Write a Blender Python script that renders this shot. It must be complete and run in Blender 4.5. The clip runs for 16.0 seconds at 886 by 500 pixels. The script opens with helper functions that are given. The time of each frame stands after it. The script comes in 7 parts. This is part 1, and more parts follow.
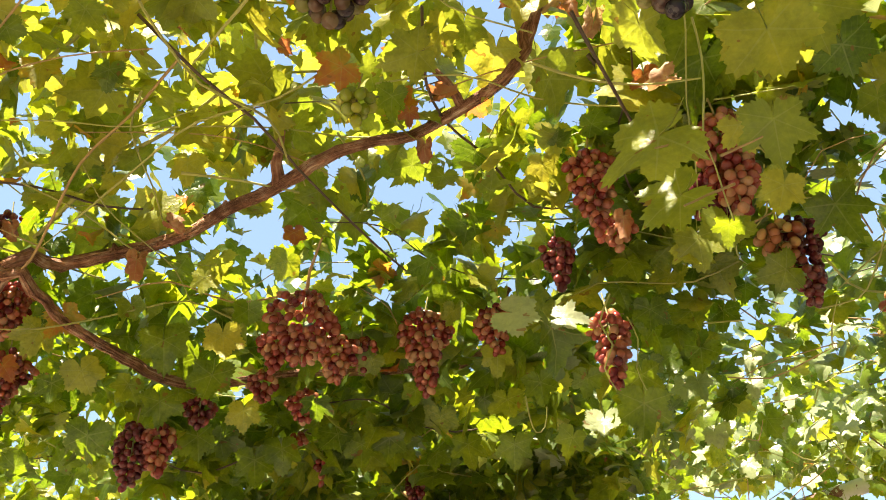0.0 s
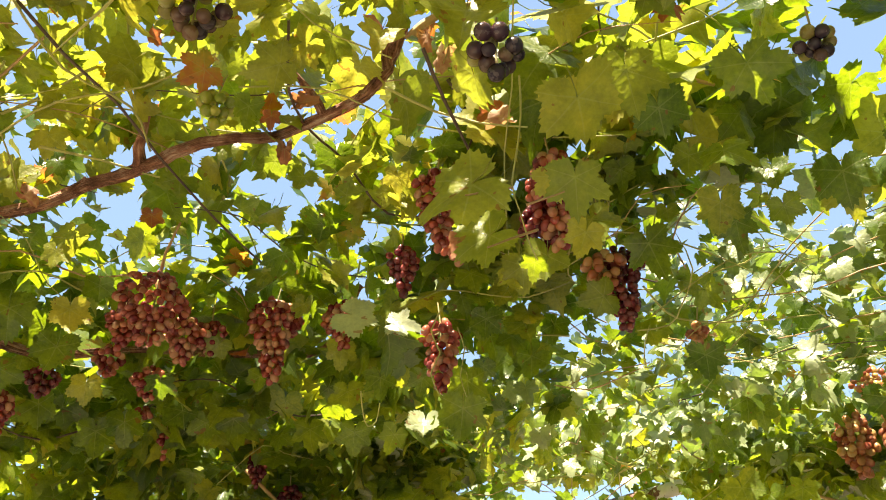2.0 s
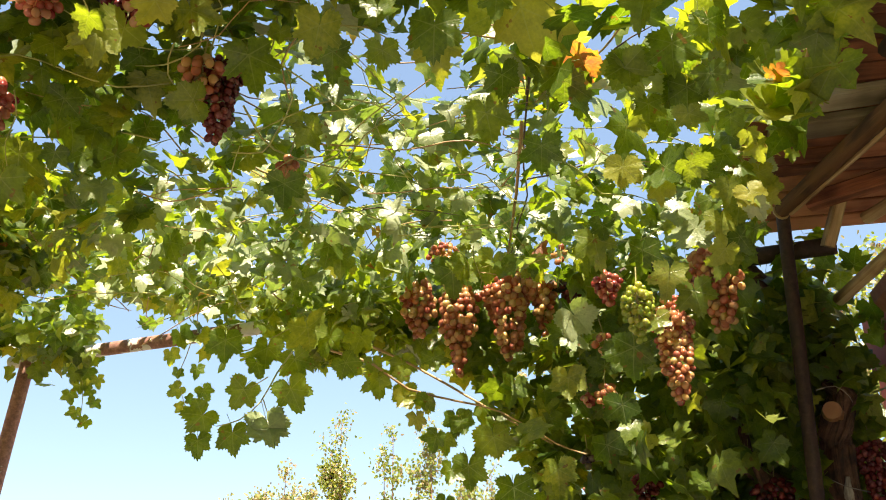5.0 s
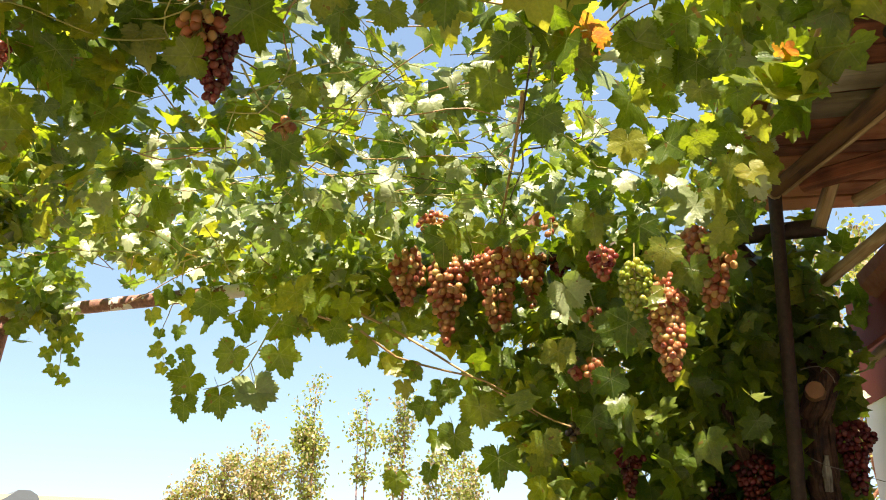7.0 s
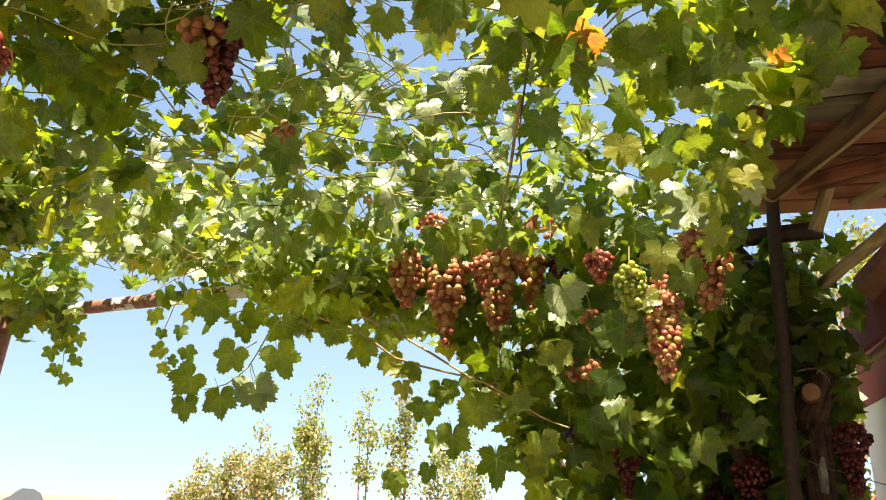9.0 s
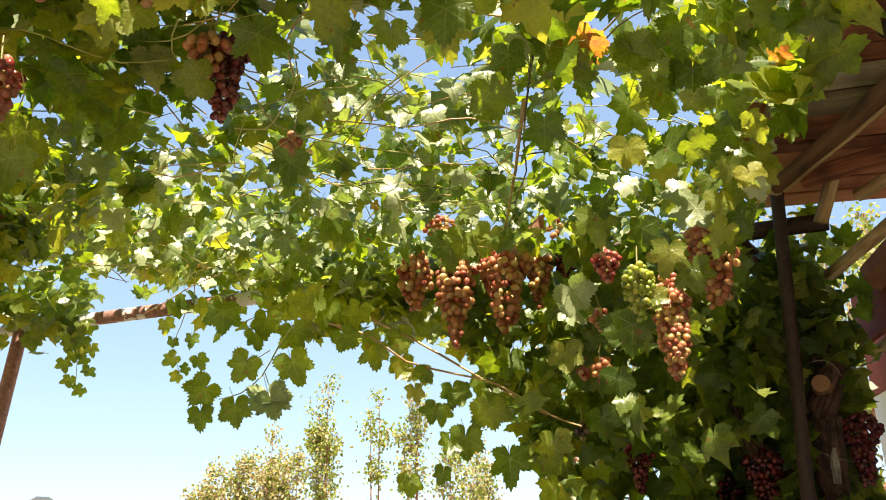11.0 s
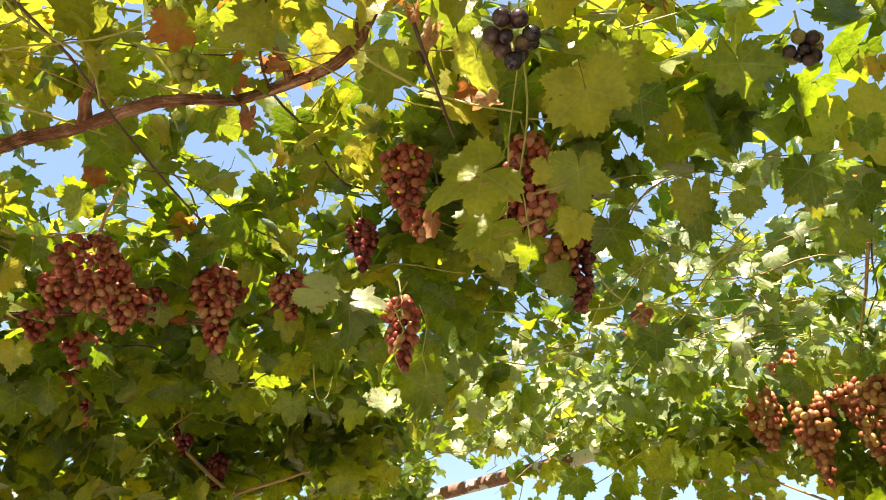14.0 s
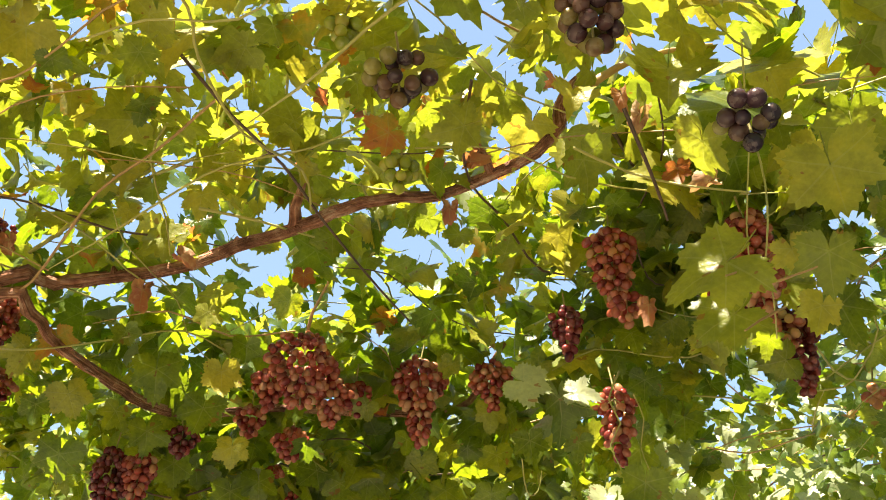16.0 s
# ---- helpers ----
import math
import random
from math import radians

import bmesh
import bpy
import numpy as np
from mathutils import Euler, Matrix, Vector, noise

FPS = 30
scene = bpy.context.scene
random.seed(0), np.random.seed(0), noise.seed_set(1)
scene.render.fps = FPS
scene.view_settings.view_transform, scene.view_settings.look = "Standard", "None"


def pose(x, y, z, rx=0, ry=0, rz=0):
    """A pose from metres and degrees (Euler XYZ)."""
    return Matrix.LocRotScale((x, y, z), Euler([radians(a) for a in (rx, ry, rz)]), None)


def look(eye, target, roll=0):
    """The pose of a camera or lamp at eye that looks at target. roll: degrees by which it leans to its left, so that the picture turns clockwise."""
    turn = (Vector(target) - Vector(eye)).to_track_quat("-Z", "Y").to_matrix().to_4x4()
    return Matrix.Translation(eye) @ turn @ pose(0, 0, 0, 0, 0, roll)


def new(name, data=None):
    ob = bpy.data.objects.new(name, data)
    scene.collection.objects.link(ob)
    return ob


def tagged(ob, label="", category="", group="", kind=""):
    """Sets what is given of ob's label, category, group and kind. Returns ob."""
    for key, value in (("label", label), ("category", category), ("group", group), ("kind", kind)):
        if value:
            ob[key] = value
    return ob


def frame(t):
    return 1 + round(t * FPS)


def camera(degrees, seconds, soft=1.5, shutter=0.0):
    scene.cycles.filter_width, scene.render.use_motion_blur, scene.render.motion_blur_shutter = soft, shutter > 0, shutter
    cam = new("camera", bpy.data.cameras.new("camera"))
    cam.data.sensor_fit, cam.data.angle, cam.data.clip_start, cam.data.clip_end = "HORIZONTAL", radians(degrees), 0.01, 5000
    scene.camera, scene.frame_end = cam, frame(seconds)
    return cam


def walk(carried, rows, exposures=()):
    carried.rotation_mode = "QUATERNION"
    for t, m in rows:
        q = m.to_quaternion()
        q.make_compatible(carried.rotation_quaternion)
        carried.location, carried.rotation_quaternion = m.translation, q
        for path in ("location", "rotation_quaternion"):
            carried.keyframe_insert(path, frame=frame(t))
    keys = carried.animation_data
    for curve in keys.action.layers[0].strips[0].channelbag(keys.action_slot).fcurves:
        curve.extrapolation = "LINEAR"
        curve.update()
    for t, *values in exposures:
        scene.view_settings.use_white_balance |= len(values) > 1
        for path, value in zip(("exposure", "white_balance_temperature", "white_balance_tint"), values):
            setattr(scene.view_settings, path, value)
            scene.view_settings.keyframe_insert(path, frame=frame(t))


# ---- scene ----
cam = camera(55.4, 16.0, soft=1.0)
PATH = [
    (0, (0.095, 0.079, 1.521), (0.034, 1.732, 2.646), -2.7),
    (0.5, (0.139, 0.038, 1.521), (0.104, 1.69, 2.647), -2.8),
    (1, (0.172, -0.008, 1.52), (0.162, 1.65, 2.639), -2.7),
    (1.5, (0.176, -0.042, 1.508), (0.195, 1.622, 2.618), -2.2),
    (2, (0.165, -0.025, 1.511), (0.366, 1.652, 2.581), -2.1),
    (2.5, (0.143, -0.002, 1.509), (0.537, 1.665, 2.542), -4.0),
    (3, (0.161, -0.005, 1.506), (0.757, 1.63, 2.493), -3.1),
    (3.5, (0.206, -0.012, 1.492), (0.916, 1.61, 2.424), -3.1),
    (4, (0.243, -0.014, 1.477), (1.009, 1.607, 2.364), -3.2),
    (4.5, (0.285, -0.018, 1.465), (1.164, 1.575, 2.295), -2.0),
    (5, (0.308, -0.004, 1.449), (1.295, 1.558, 2.214), -0.9),
    (5.2, (0.303, 0.005, 1.45), (1.313, 1.56, 2.2), -0.6),
    (7.3, (0.283, 0.032, 1.46), (1.332, 1.587, 2.152), 0.4),
    (7.5, (0.287, 0.024, 1.459), (1.33, 1.581, 2.156), 0.6),
    (8, (0.282, 0.02, 1.457), (1.326, 1.577, 2.155), 0.7),
    (8.5, (0.285, 0.017, 1.455), (1.328, 1.576, 2.149), 0.7),
    (9, (0.282, 0.009, 1.458), (1.324, 1.569, 2.151), 0.6),
    (11.5, (0.254, -0.014, 1.478), (1.287, 1.556, 2.162), -1.3),
    (12, (0.243, -0.024, 1.486), (1.275, 1.546, 2.171), -1.5),
    (12.5, (0.229, -0.013, 1.473), (1.259, 1.56, 2.155), -1.8),
    (13, (0.181, 0.005, 1.489), (1.182, 1.589, 2.188), -4.2),
    (13.5, (0.097, 0.004, 1.537), (0.798, 1.658, 2.416), -5.6),
    (14, (0.045, -0.009, 1.553), (0.497, 1.679, 2.527), -3.9),
    (14.5, (0.0, -0.01, 1.57), (0.288, 1.68, 2.6), -1.3),
    (15, (-0.022, -0.021, 1.579), (0.164, 1.652, 2.659), -0.2),
    (15.5, (-0.042, -0.009, 1.595), (0.082, 1.645, 2.712), 0.1),
    (16, (-0.036, 0.011, 1.593), (0.046, 1.657, 2.725), -0.3),
]
EXPOSURES = [(0.0, 2.72, 7600, 10), (2.5, 2.61, 7600, 10), (5.0, 2.36, 7550, 10), (12.5, 2.37, 7550, 10), (14.5, 2.63, 7600, 10), (16.0, 2.68, 7600, 10)]
walk(cam, [(t, look(eye, target, roll)) for t, eye, target, roll in PATH], EXPOSURES)

# ---- world, sun ----
SUN_TO = Vector((-0.22, -0.34, 0.90)).normalized()
world = bpy.data.worlds.new("world")
scene.world = world
world.use_nodes = True
wn = world.node_tree.nodes
sky = wn.new("ShaderNodeTexSky")
sky.sky_type = "NISHITA"
sky.sun_disc = False
sky.sun_elevation = math.asin(SUN_TO.z)
sky.sun_rotation = math.atan2(SUN_TO.x, SUN_TO.y)
sky.altitude = 300
sky.air_density, sky.dust_density, sky.ozone_density = 1.0, 0.15, 1.5
flat = wn.new("ShaderNodeGamma")  # a hazy summer sky, paler overhead than clear air gives
flat.inputs[1].default_value = 0.52
lift = wn.new("ShaderNodeVectorMath")
lift.operation = "MULTIPLY"
lift.inputs[1].default_value = (0.472, 0.588, 0.75)
world.node_tree.links.new(sky.outputs[0], flat.inputs[0])
world.node_tree.links.new(flat.outputs[0], lift.inputs[0])
world.node_tree.links.new(lift.outputs[0], wn["Background"].inputs[0])
wn["Background"].inputs[1].default_value = 0.15

sun = new("sun", bpy.data.lights.new("sun", "SUN"))
sun.data.energy, sun.data.angle, sun.data.color = 3.6, radians(0.55), (1.0, 0.93, 0.80)
sun.matrix_world = look(SUN_TO * 30, (0, 0, 0))


# ---- node helpers ----
class Mat:
    """A material under construction; n() adds a node, wires go by name or number."""

    def __init__(self, name):
        self.m = bpy.data.materials.new(name)
        self.m.use_nodes = True
        self.t = self.m.node_tree
        self.b = self.t.nodes["Principled BSDF"]
        self.out = self.t.nodes["Material Output"]

    def n(self, kind, ins=None, **props):
        node = self.t.nodes.new("ShaderNode" + kind)
        for key, value in props.items():
            setattr(node, key, value)
        for key, value in (ins or {}).items():
            self.put(node.inputs[key], value)
        return node

    def put(self, socket, value):
        if isinstance(value, bpy.types.NodeSocket):
            self.t.links.new(value, socket)
        elif isinstance(value, bpy.types.Node):
            self.t.links.new(value.outputs[0], socket)
        else:
            socket.default_value = value

    def math(self, op, a, b=0.0, c=0.0, clamp=False):
        return self.n("Math", {0: a, 1: b, 2: c}, operation=op, use_clamp=clamp).outputs[0]

    def mix(self, fac, a, b, blend="MIX"):
        node = self.n("Mix", None, data_type="RGBA", blend_type=blend)
        self.put(node.inputs[0], fac)
        self.put(node.inputs[6], a)
        self.put(node.inputs[7], b)
        return node.outputs[2]

    def ramp(self, fac, *stops):
        node = self.n("ValToRGB", {0: fac})
        els = node.color_ramp.elements
        while len(els) < len(stops):
            els.new(0.5)
        for el, (pos, col) in zip(els, stops):
            el.position, el.color = pos, (*col, 1)
        return node.outputs[0]

    def noise(self, scale, detail=3.0, rough=0.55, vec=None):
        node = self.n("TexNoise", {"Scale": scale, "Detail": detail, "Roughness": rough})
        if vec is not None:
            self.put(node.inputs["Vector"], vec)
        return node.outputs[0]

    def where(self):
        return self.n("NewGeometry").outputs["Position"]

    def local(self):
        return self.n("TexCoord").outputs["Object"]

    def stretch(self, vec, x, y, z):
        return self.n("Mapping", {"Vector": vec, "Scale": (x, y, z)}).outputs[0]

    def bump(self, height, strength=0.3, distance=0.01):
        self.put(self.b.inputs["Normal"], self.n("Bump", {"Height": height, "Strength": strength, "Distance": distance}))

    def surf(self, color=None, rough=None, metal=None, spec=None):
        for key, value in (("Base Color", color), ("Roughness", rough), ("Metallic", metal), ("Specular IOR Level", spec)):
            if value is not None:
                self.put(self.b.inputs[key], value)
        return self.m


def leaf_material(name, front, through_light, share=0.5, rough=0.42, mottle=0.6):
    """A leaf blade: reflecting and light passing, pale veins; front and through_light are colour stops over the leaf's own random number."""
    m = Mat(name)
    vein = m.n("UVMap", uv_map="vein").outputs[0]
    sep = m.n("SeparateXYZ", {0: vein})
    along, off = sep.outputs[0], sep.outputs[1]
    rnd = m.math("FRACT", m.math("ADD", m.n("ObjectInfo").outputs["Random"], m.n("NewGeometry").outputs["Random Per Island"]))
    pos = m.where()
    blotch = m.noise(28, 3, 0.6, pos)
    fine = m.noise(160, 2, 0.6, pos)
    # main veins taper towards the rim, side veins run off them at an angle, the blade swells between them
    main = m.math("LESS_THAN", off, m.math("MULTIPLY_ADD", along, -0.014, 0.021))
    run = m.math("FRACT", m.math("ADD", m.math("MULTIPLY", m.math("SUBTRACT", along, m.math("MULTIPLY", off, m.math("MULTIPLY_ADD", blotch, 0.5, 0.6))), m.math("MULTIPLY_ADD", rnd, 3.0, 5.0)), rnd))
    swell = m.math("MULTIPLY", m.math("ABSOLUTE", m.math("SUBTRACT", run, 0.5)), 2.0)
    side = m.math("LESS_THAN", swell, 0.09)
    veins = m.math("MAXIMUM", main, m.math("MULTIPLY", side, 0.36))
    shade = m.math("ADD", m.math("MULTIPLY_ADD", blotch, mottle, -0.5 * mottle), m.math("ADD", rnd, m.math("MULTIPLY_ADD", fine, 0.3, -0.15)), clamp=True)
    dim = m.math("MULTIPLY_ADD", blotch, 1.1, m.math("MULTIPLY_ADD", fine, 0.6, 0.08))
    col = m.mix(m.math("MULTIPLY", veins, 0.26), m.ramp(shade, *front), (0.40, 0.44, 0.22, 1))
    col2 = m.mix(1.0, m.ramp(shade, *through_light), m.n("CombineColor", {0: dim, 1: dim, 2: dim}).outputs[0], "MULTIPLY")
    col2 = m.mix(m.math("MULTIPLY", veins, 0.20), col2, (0.44, 0.47, 0.10, 1))
    # brown scorched specks
    scorch = m.math("MULTIPLY", m.math("GREATER_THAN", m.noise(45, 2, 0.5, pos), 0.70), 0.7)
    col = m.mix(scorch, col, (0.20, 0.10, 0.03, 1))
    col2 = m.mix(scorch, col2, (0.30, 0.12, 0.02, 1))
    m.surf(col, m.math("MULTIPLY_ADD", fine, 0.25, rough - 0.15), 0.0, 0.65)
    m.bump(m.math("ADD", m.math("MULTIPLY", main, -0.25), m.math("ADD", m.math("MULTIPLY", fine, 0.5), m.math("MULTIPLY", blotch, 0.9))), 0.35, 0.006)
    # the blade puckers between its veins, so that light comes through unevenly
    pucker = m.math("ADD", blotch, m.math("MULTIPLY_ADD", swell, 0.025, m.math("MULTIPLY", main, -0.05)))
    thin = m.n("BsdfTranslucent", {"Color": col2, "Normal": m.n("Bump", {"Height": pucker, "Strength": 0.5, "Distance": 0.014})})
    both = m.n("MixShader", {0: share, 1: m.b.outputs[0], 2: thin.outputs[0]})
    m.put(m.out.inputs[0], both.outputs[0])
    return m.m


GREEN = leaf_material(
    "leaf_green",
    [(0.0, (0.044, 0.083, 0.014)), (0.45, (0.084, 0.138, 0.020)), (0.8, (0.148, 0.205, 0.035)), (1.0, (0.24, 0.275, 0.062))],
    [(0.0, (0.16, 0.26, 0.010)), (0.5, (0.27, 0.365, 0.014)), (0.85, (0.355, 0.42, 0.018)), (1.0, (0.46, 0.45, 0.025))], 0.58, 0.35)
# pale underside, whitened in its colour to stand for sun on the leaf
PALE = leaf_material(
    "leaf_sunlit_pale",
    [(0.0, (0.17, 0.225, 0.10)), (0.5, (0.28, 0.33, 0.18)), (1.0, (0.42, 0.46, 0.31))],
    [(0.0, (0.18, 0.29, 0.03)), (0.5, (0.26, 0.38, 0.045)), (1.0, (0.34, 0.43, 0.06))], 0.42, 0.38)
LIME = leaf_material(
    "leaf_yellow_green",
    [(0.0, (0.20, 0.245, 0.035)), (0.5, (0.31, 0.335, 0.045)), (1.0, (0.43, 0.40, 0.06))],
    [(0.0, (0.25, 0.325, 0.02)), (0.55, (0.375, 0.405, 0.034)), (1.0, (0.51, 0.455, 0.045))], 0.57)
AUTUMN = leaf_material(
    "leaf_orange",
    [(0.0, (0.22, 0.24, 0.04)), (0.42, (0.40, 0.26, 0.05)), (0.7, (0.38, 0.16, 0.045)), (1.0, (0.30, 0.10, 0.045))],
    [(0.0, (0.46, 0.44, 0.03)), (0.42, (0.62, 0.36, 0.03)), (0.7, (0.62, 0.22, 0.03)), (1.0, (0.44, 0.12, 0.04))], 0.66, 0.5, 2.2)
DRY = leaf_material(
    "leaf_dry",
    [(0.0, (0.46, 0.25, 0.11)), (0.5, (0.36, 0.13, 0.07)), (1.0, (0.52, 0.36, 0.22))],
    [(0.0, (0.56, 0.26, 0.06)), (0.5, (0.44, 0.13, 0.06)), (1.0, (0.56, 0.36, 0.13))], 0.48, 0.7, 1.8)


def bark_material(name="vine_bark", *stops):
    m = Mat(name)
    v = m.local()
    uv = m.n("UVMap", uv_map="along").outputs[0]
    strips = m.noise(1.0, 5, 0.65, m.stretch(uv, 60, 9, 1))
    cross = m.noise(30, 3, 0.6, v)
    f = m.math("MULTIPLY_ADD", cross, 0.5, m.math("MULTIPLY", strips, 0.6))
    f = m.math("MULTIPLY_ADD", f, 1.8, -0.42)
    col = m.ramp(f, *stops) if stops else m.ramp(f, (0.24, (0.05, 0.019, 0.013)), (0.45, (0.21, 0.08, 0.045)), (0.62, (0.40, 0.19, 0.115)), (0.82, (0.60, 0.42, 0.31)))
    m.bump(strips, 1.0, 0.012)
    return m.surf(col, 0.85)


def shoot_material(name, a, b):
    m = Mat(name)
    v = m.where()
    col = m.mix(m.noise(18, 3, 0.6, v), a, b)
    m.bump(m.noise(260, 2, 0.5, v), 0.3, 0.002)
    return m.surf(col, 0.5)


def grape_material(name, *stops):
    m = Mat(name)
    rnd = m.n("ObjectInfo").outputs["Random"]
    pos = m.where()
    bloom = m.noise(55, 3, 0.6, pos)
    col = m.ramp(m.math("ADD", rnd, m.math("MULTIPLY_ADD", bloom, 0.3, -0.15), clamp=True), *stops)
    # dull wax bloom over the skin
    col = m.mix(m.math("MULTIPLY", m.math("GREATER_THAN", bloom, 0.55), 0.08), col, (0.62, 0.50, 0.50, 1))
    m.b.inputs["Subsurface Weight"].default_value = 0.35
    m.b.inputs["Subsurface Radius"].default_value = (0.012, 0.006, 0.003)
    m.b.inputs["Subsurface Scale"].default_value = 0.6
    m.surf(col, m.math("MULTIPLY_ADD", bloom, 0.25, 0.10), 0.0, 0.6)
    glow = m.n("BsdfTranslucent", {"Color": col})
    m.put(m.out.inputs[0], m.n("MixShader", {0: 0.36, 1: m.b.outputs[0], 2: glow.outputs[0]}).outputs[0])
    return m.m


def rust_material(name="rusty_painted_steel", bare=0.51, gain=1.0):
    m = Mat(name)
    v = m.where()
    big = m.noise(7, 4, 0.65, v)
    small = m.noise(70, 4, 0.7, v)
    rust = m.ramp(small, *[(at, tuple(gain * c for c in col)) for at, col in ((0.3, (0.11, 0.05, 0.04)), (0.55, (0.23, 0.11, 0.085)), (0.75, (0.36, 0.20, 0.16)))])
    paint = m.mix(small, (0.46, 0.45, 0.42, 1), (0.60, 0.62, 0.60, 1))
    f = m.math("GREATER_THAN", m.math("MULTIPLY_ADD", small, 0.12, big), bare)
    m.bump(m.math("ADD", small, m.math("MULTIPLY", f, 0.6)), 0.5, 0.003)
    return m.surf(m.mix(f, rust, paint), 0.72, 0.0)


def dark_steel_material():
    m = Mat("dark_rusty_steel")
    v = m.where()
    small = m.noise(60, 4, 0.7, v)
    m.bump(small, 0.5, 0.003)
    return m.surf(m.ramp(small, (0.3, (0.022, 0.012, 0.010)), (0.6, (0.05, 0.026, 0.021)), (0.8, (0.10, 0.048, 0.036))), 0.7, 0.15)


def wood_material(name, dark, mid, pale):
    m = Mat(name)
    uv = m.n("UVMap", uv_map="along").outputs[0]
    own = m.n("ObjectInfo").outputs["Random"]
    v = m.n("VectorMath", {0: uv, 1: own}, operation="ADD").outputs[0]
    grain = m.noise(1.0, 5, 0.65, m.stretch(v, 45, 3.5, 1))
    stain = m.noise(1.0, 3, 0.6, m.stretch(v, 5, 4, 1))
    f = m.math("ADD", m.math("MULTIPLY_ADD", stain, 0.7, m.math("MULTIPLY", grain, 0.4)), m.math("MULTIPLY_ADD", own, 0.24, -0.12))
    f = m.math("MULTIPLY_ADD", f, 2.0, -0.52)
    m.bump(grain, 0.8, 0.006)
    return m.surf(m.ramp(f, (0.32, dark), (0.55, mid), (0.74, pale)), 0.8)


def plaster_material(name, a, b):
    m = Mat(name)
    v = m.where()
    col = m.mix(m.noise(3, 4, 0.6, v), a, b)
    m.bump(m.noise(90, 3, 0.6, v), 0.3, 0.004)
    return m.surf(col, 0.9)


def tile_material():
    m = Mat("terracotta")
    own = m.n("ObjectInfo").outputs["Random"]
    v = m.where()
    dirt = m.noise(22, 4, 0.65, v)
    col = m.ramp(m.math("MULTIPLY_ADD", dirt, 0.6, m.math("MULTIPLY", own, 0.4)), (0.25, (0.11, 0.045, 0.032)), (0.5, (0.25, 0.105, 0.065)), (0.8, (0.38, 0.20, 0.13)))
    m.bump(dirt, 0.4, 0.006)
    return m.surf(col, 0.85)


def ground_material():
    m = Mat("dry_earth")
    v = m.where()
    col = m.ramp(m.noise(0.8, 5, 0.6, v), (0.3, (0.20, 0.15, 0.095)), (0.6, (0.29, 0.225, 0.15)), (0.8, (0.13, 0.13, 0.055)))
    m.bump(m.noise(30, 4, 0.6, v), 0.6, 0.02)
    return m.surf(col, 0.95)


BARK = bark_material()
# darker bark for trunk and limbs: their shade is put into the colour
SHADED_BARK = bark_material("shaded_bark", (0.30, (0.018, 0.010, 0.008)), (0.55, (0.075, 0.034, 0.022)), (0.80, (0.17, 0.09, 0.06)), (0.95, (0.30, 0.22, 0.16)))
PALE_BARK = bark_material("pale_bark", (0.30, (0.16, 0.13, 0.10)), (0.55, (0.34, 0.30, 0.25)), (0.80, (0.52, 0.48, 0.42)))
SHOOT = shoot_material("green_shoot", (0.27, 0.30, 0.07, 1), (0.43, 0.38, 0.13, 1))
BROWN_SHOOT = shoot_material("brown_shoot", (0.30, 0.17, 0.065, 1), (0.44, 0.29, 0.13, 1))
TWIG = shoot_material("dark_twig", (0.05, 0.03, 0.025, 1), (0.12, 0.07, 0.05, 1))
STALK = shoot_material("grape_stalk", (0.25, 0.27, 0.09, 1), (0.32, 0.20, 0.09, 1))
RED = grape_material("red_grape", (0.0, (0.20, 0.022, 0.027)), (0.4, (0.38, 0.075, 0.06)), (0.75, (0.48, 0.165, 0.10)), (1.0, (0.56, 0.32, 0.18)))
AMBER = grape_material("amber_grape", (0.0, (0.38, 0.10, 0.065)), (0.35, (0.50, 0.19, 0.105)), (0.7, (0.58, 0.30, 0.14)), (1.0, (0.66, 0.47, 0.19)))
DUSKY = grape_material("purple_grape", (0.0, (0.028, 0.018, 0.034)), (0.48, (0.07, 0.036, 0.052)), (0.68, (0.14, 0.085, 0.06)), (0.86, (0.25, 0.22, 0.07)), (1.0, (0.38, 0.38, 0.11)))
MIXED = grape_material("half_ripe_grape", (0.0, (0.045, 0.026, 0.04)), (0.42, (0.11, 0.045, 0.048)), (0.66, (0.19, 0.11, 0.06)), (0.84, (0.27, 0.24, 0.07)), (1.0, (0.38, 0.37, 0.10)))
WINE = grape_material("wine_grape", (0.0, (0.10, 0.015, 0.025)), (0.5, (0.20, 0.03, 0.04)), (1.0, (0.34, 0.08, 0.07)))
UNRIPE = grape_material("green_grape", (0.0, (0.26, 0.34, 0.05)), (0.6, (0.38, 0.42, 0.06)), (1.0, (0.50, 0.48, 0.09)))
RUST, POST_RUST, DARK_STEEL = rust_material(), rust_material("rusty_steel", 0.66, 1.35), dark_steel_material()
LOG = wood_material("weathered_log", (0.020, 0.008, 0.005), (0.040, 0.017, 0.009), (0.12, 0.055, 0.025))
PALELOG = wood_material("pale_log", (0.14, 0.07, 0.035), (0.40, 0.27, 0.14), (0.56, 0.43, 0.26))
BOARD = wood_material("roof_board", (0.095, 0.029, 0.017), (0.28, 0.095, 0.05), (0.43, 0.185, 0.10))
CUT = shoot_material("cut_wood", (0.12, 0.045, 0.02, 1), (0.40, 0.19, 0.08, 1))
CUT_PALE = shoot_material("pale_cut_wood", (0.34, 0.22, 0.11, 1), (0.50, 0.36, 0.20, 1))
GREYWOOD = wood_material("grey_board", (0.11, 0.085, 0.06), (0.20, 0.165, 0.11), (0.34, 0.30, 0.22))
TILE, GROUND = tile_material(), ground_material()
WHITE = plaster_material("white_plaster", (0.78, 0.78, 0.78, 1), (0.68, 0.68, 0.70, 1))
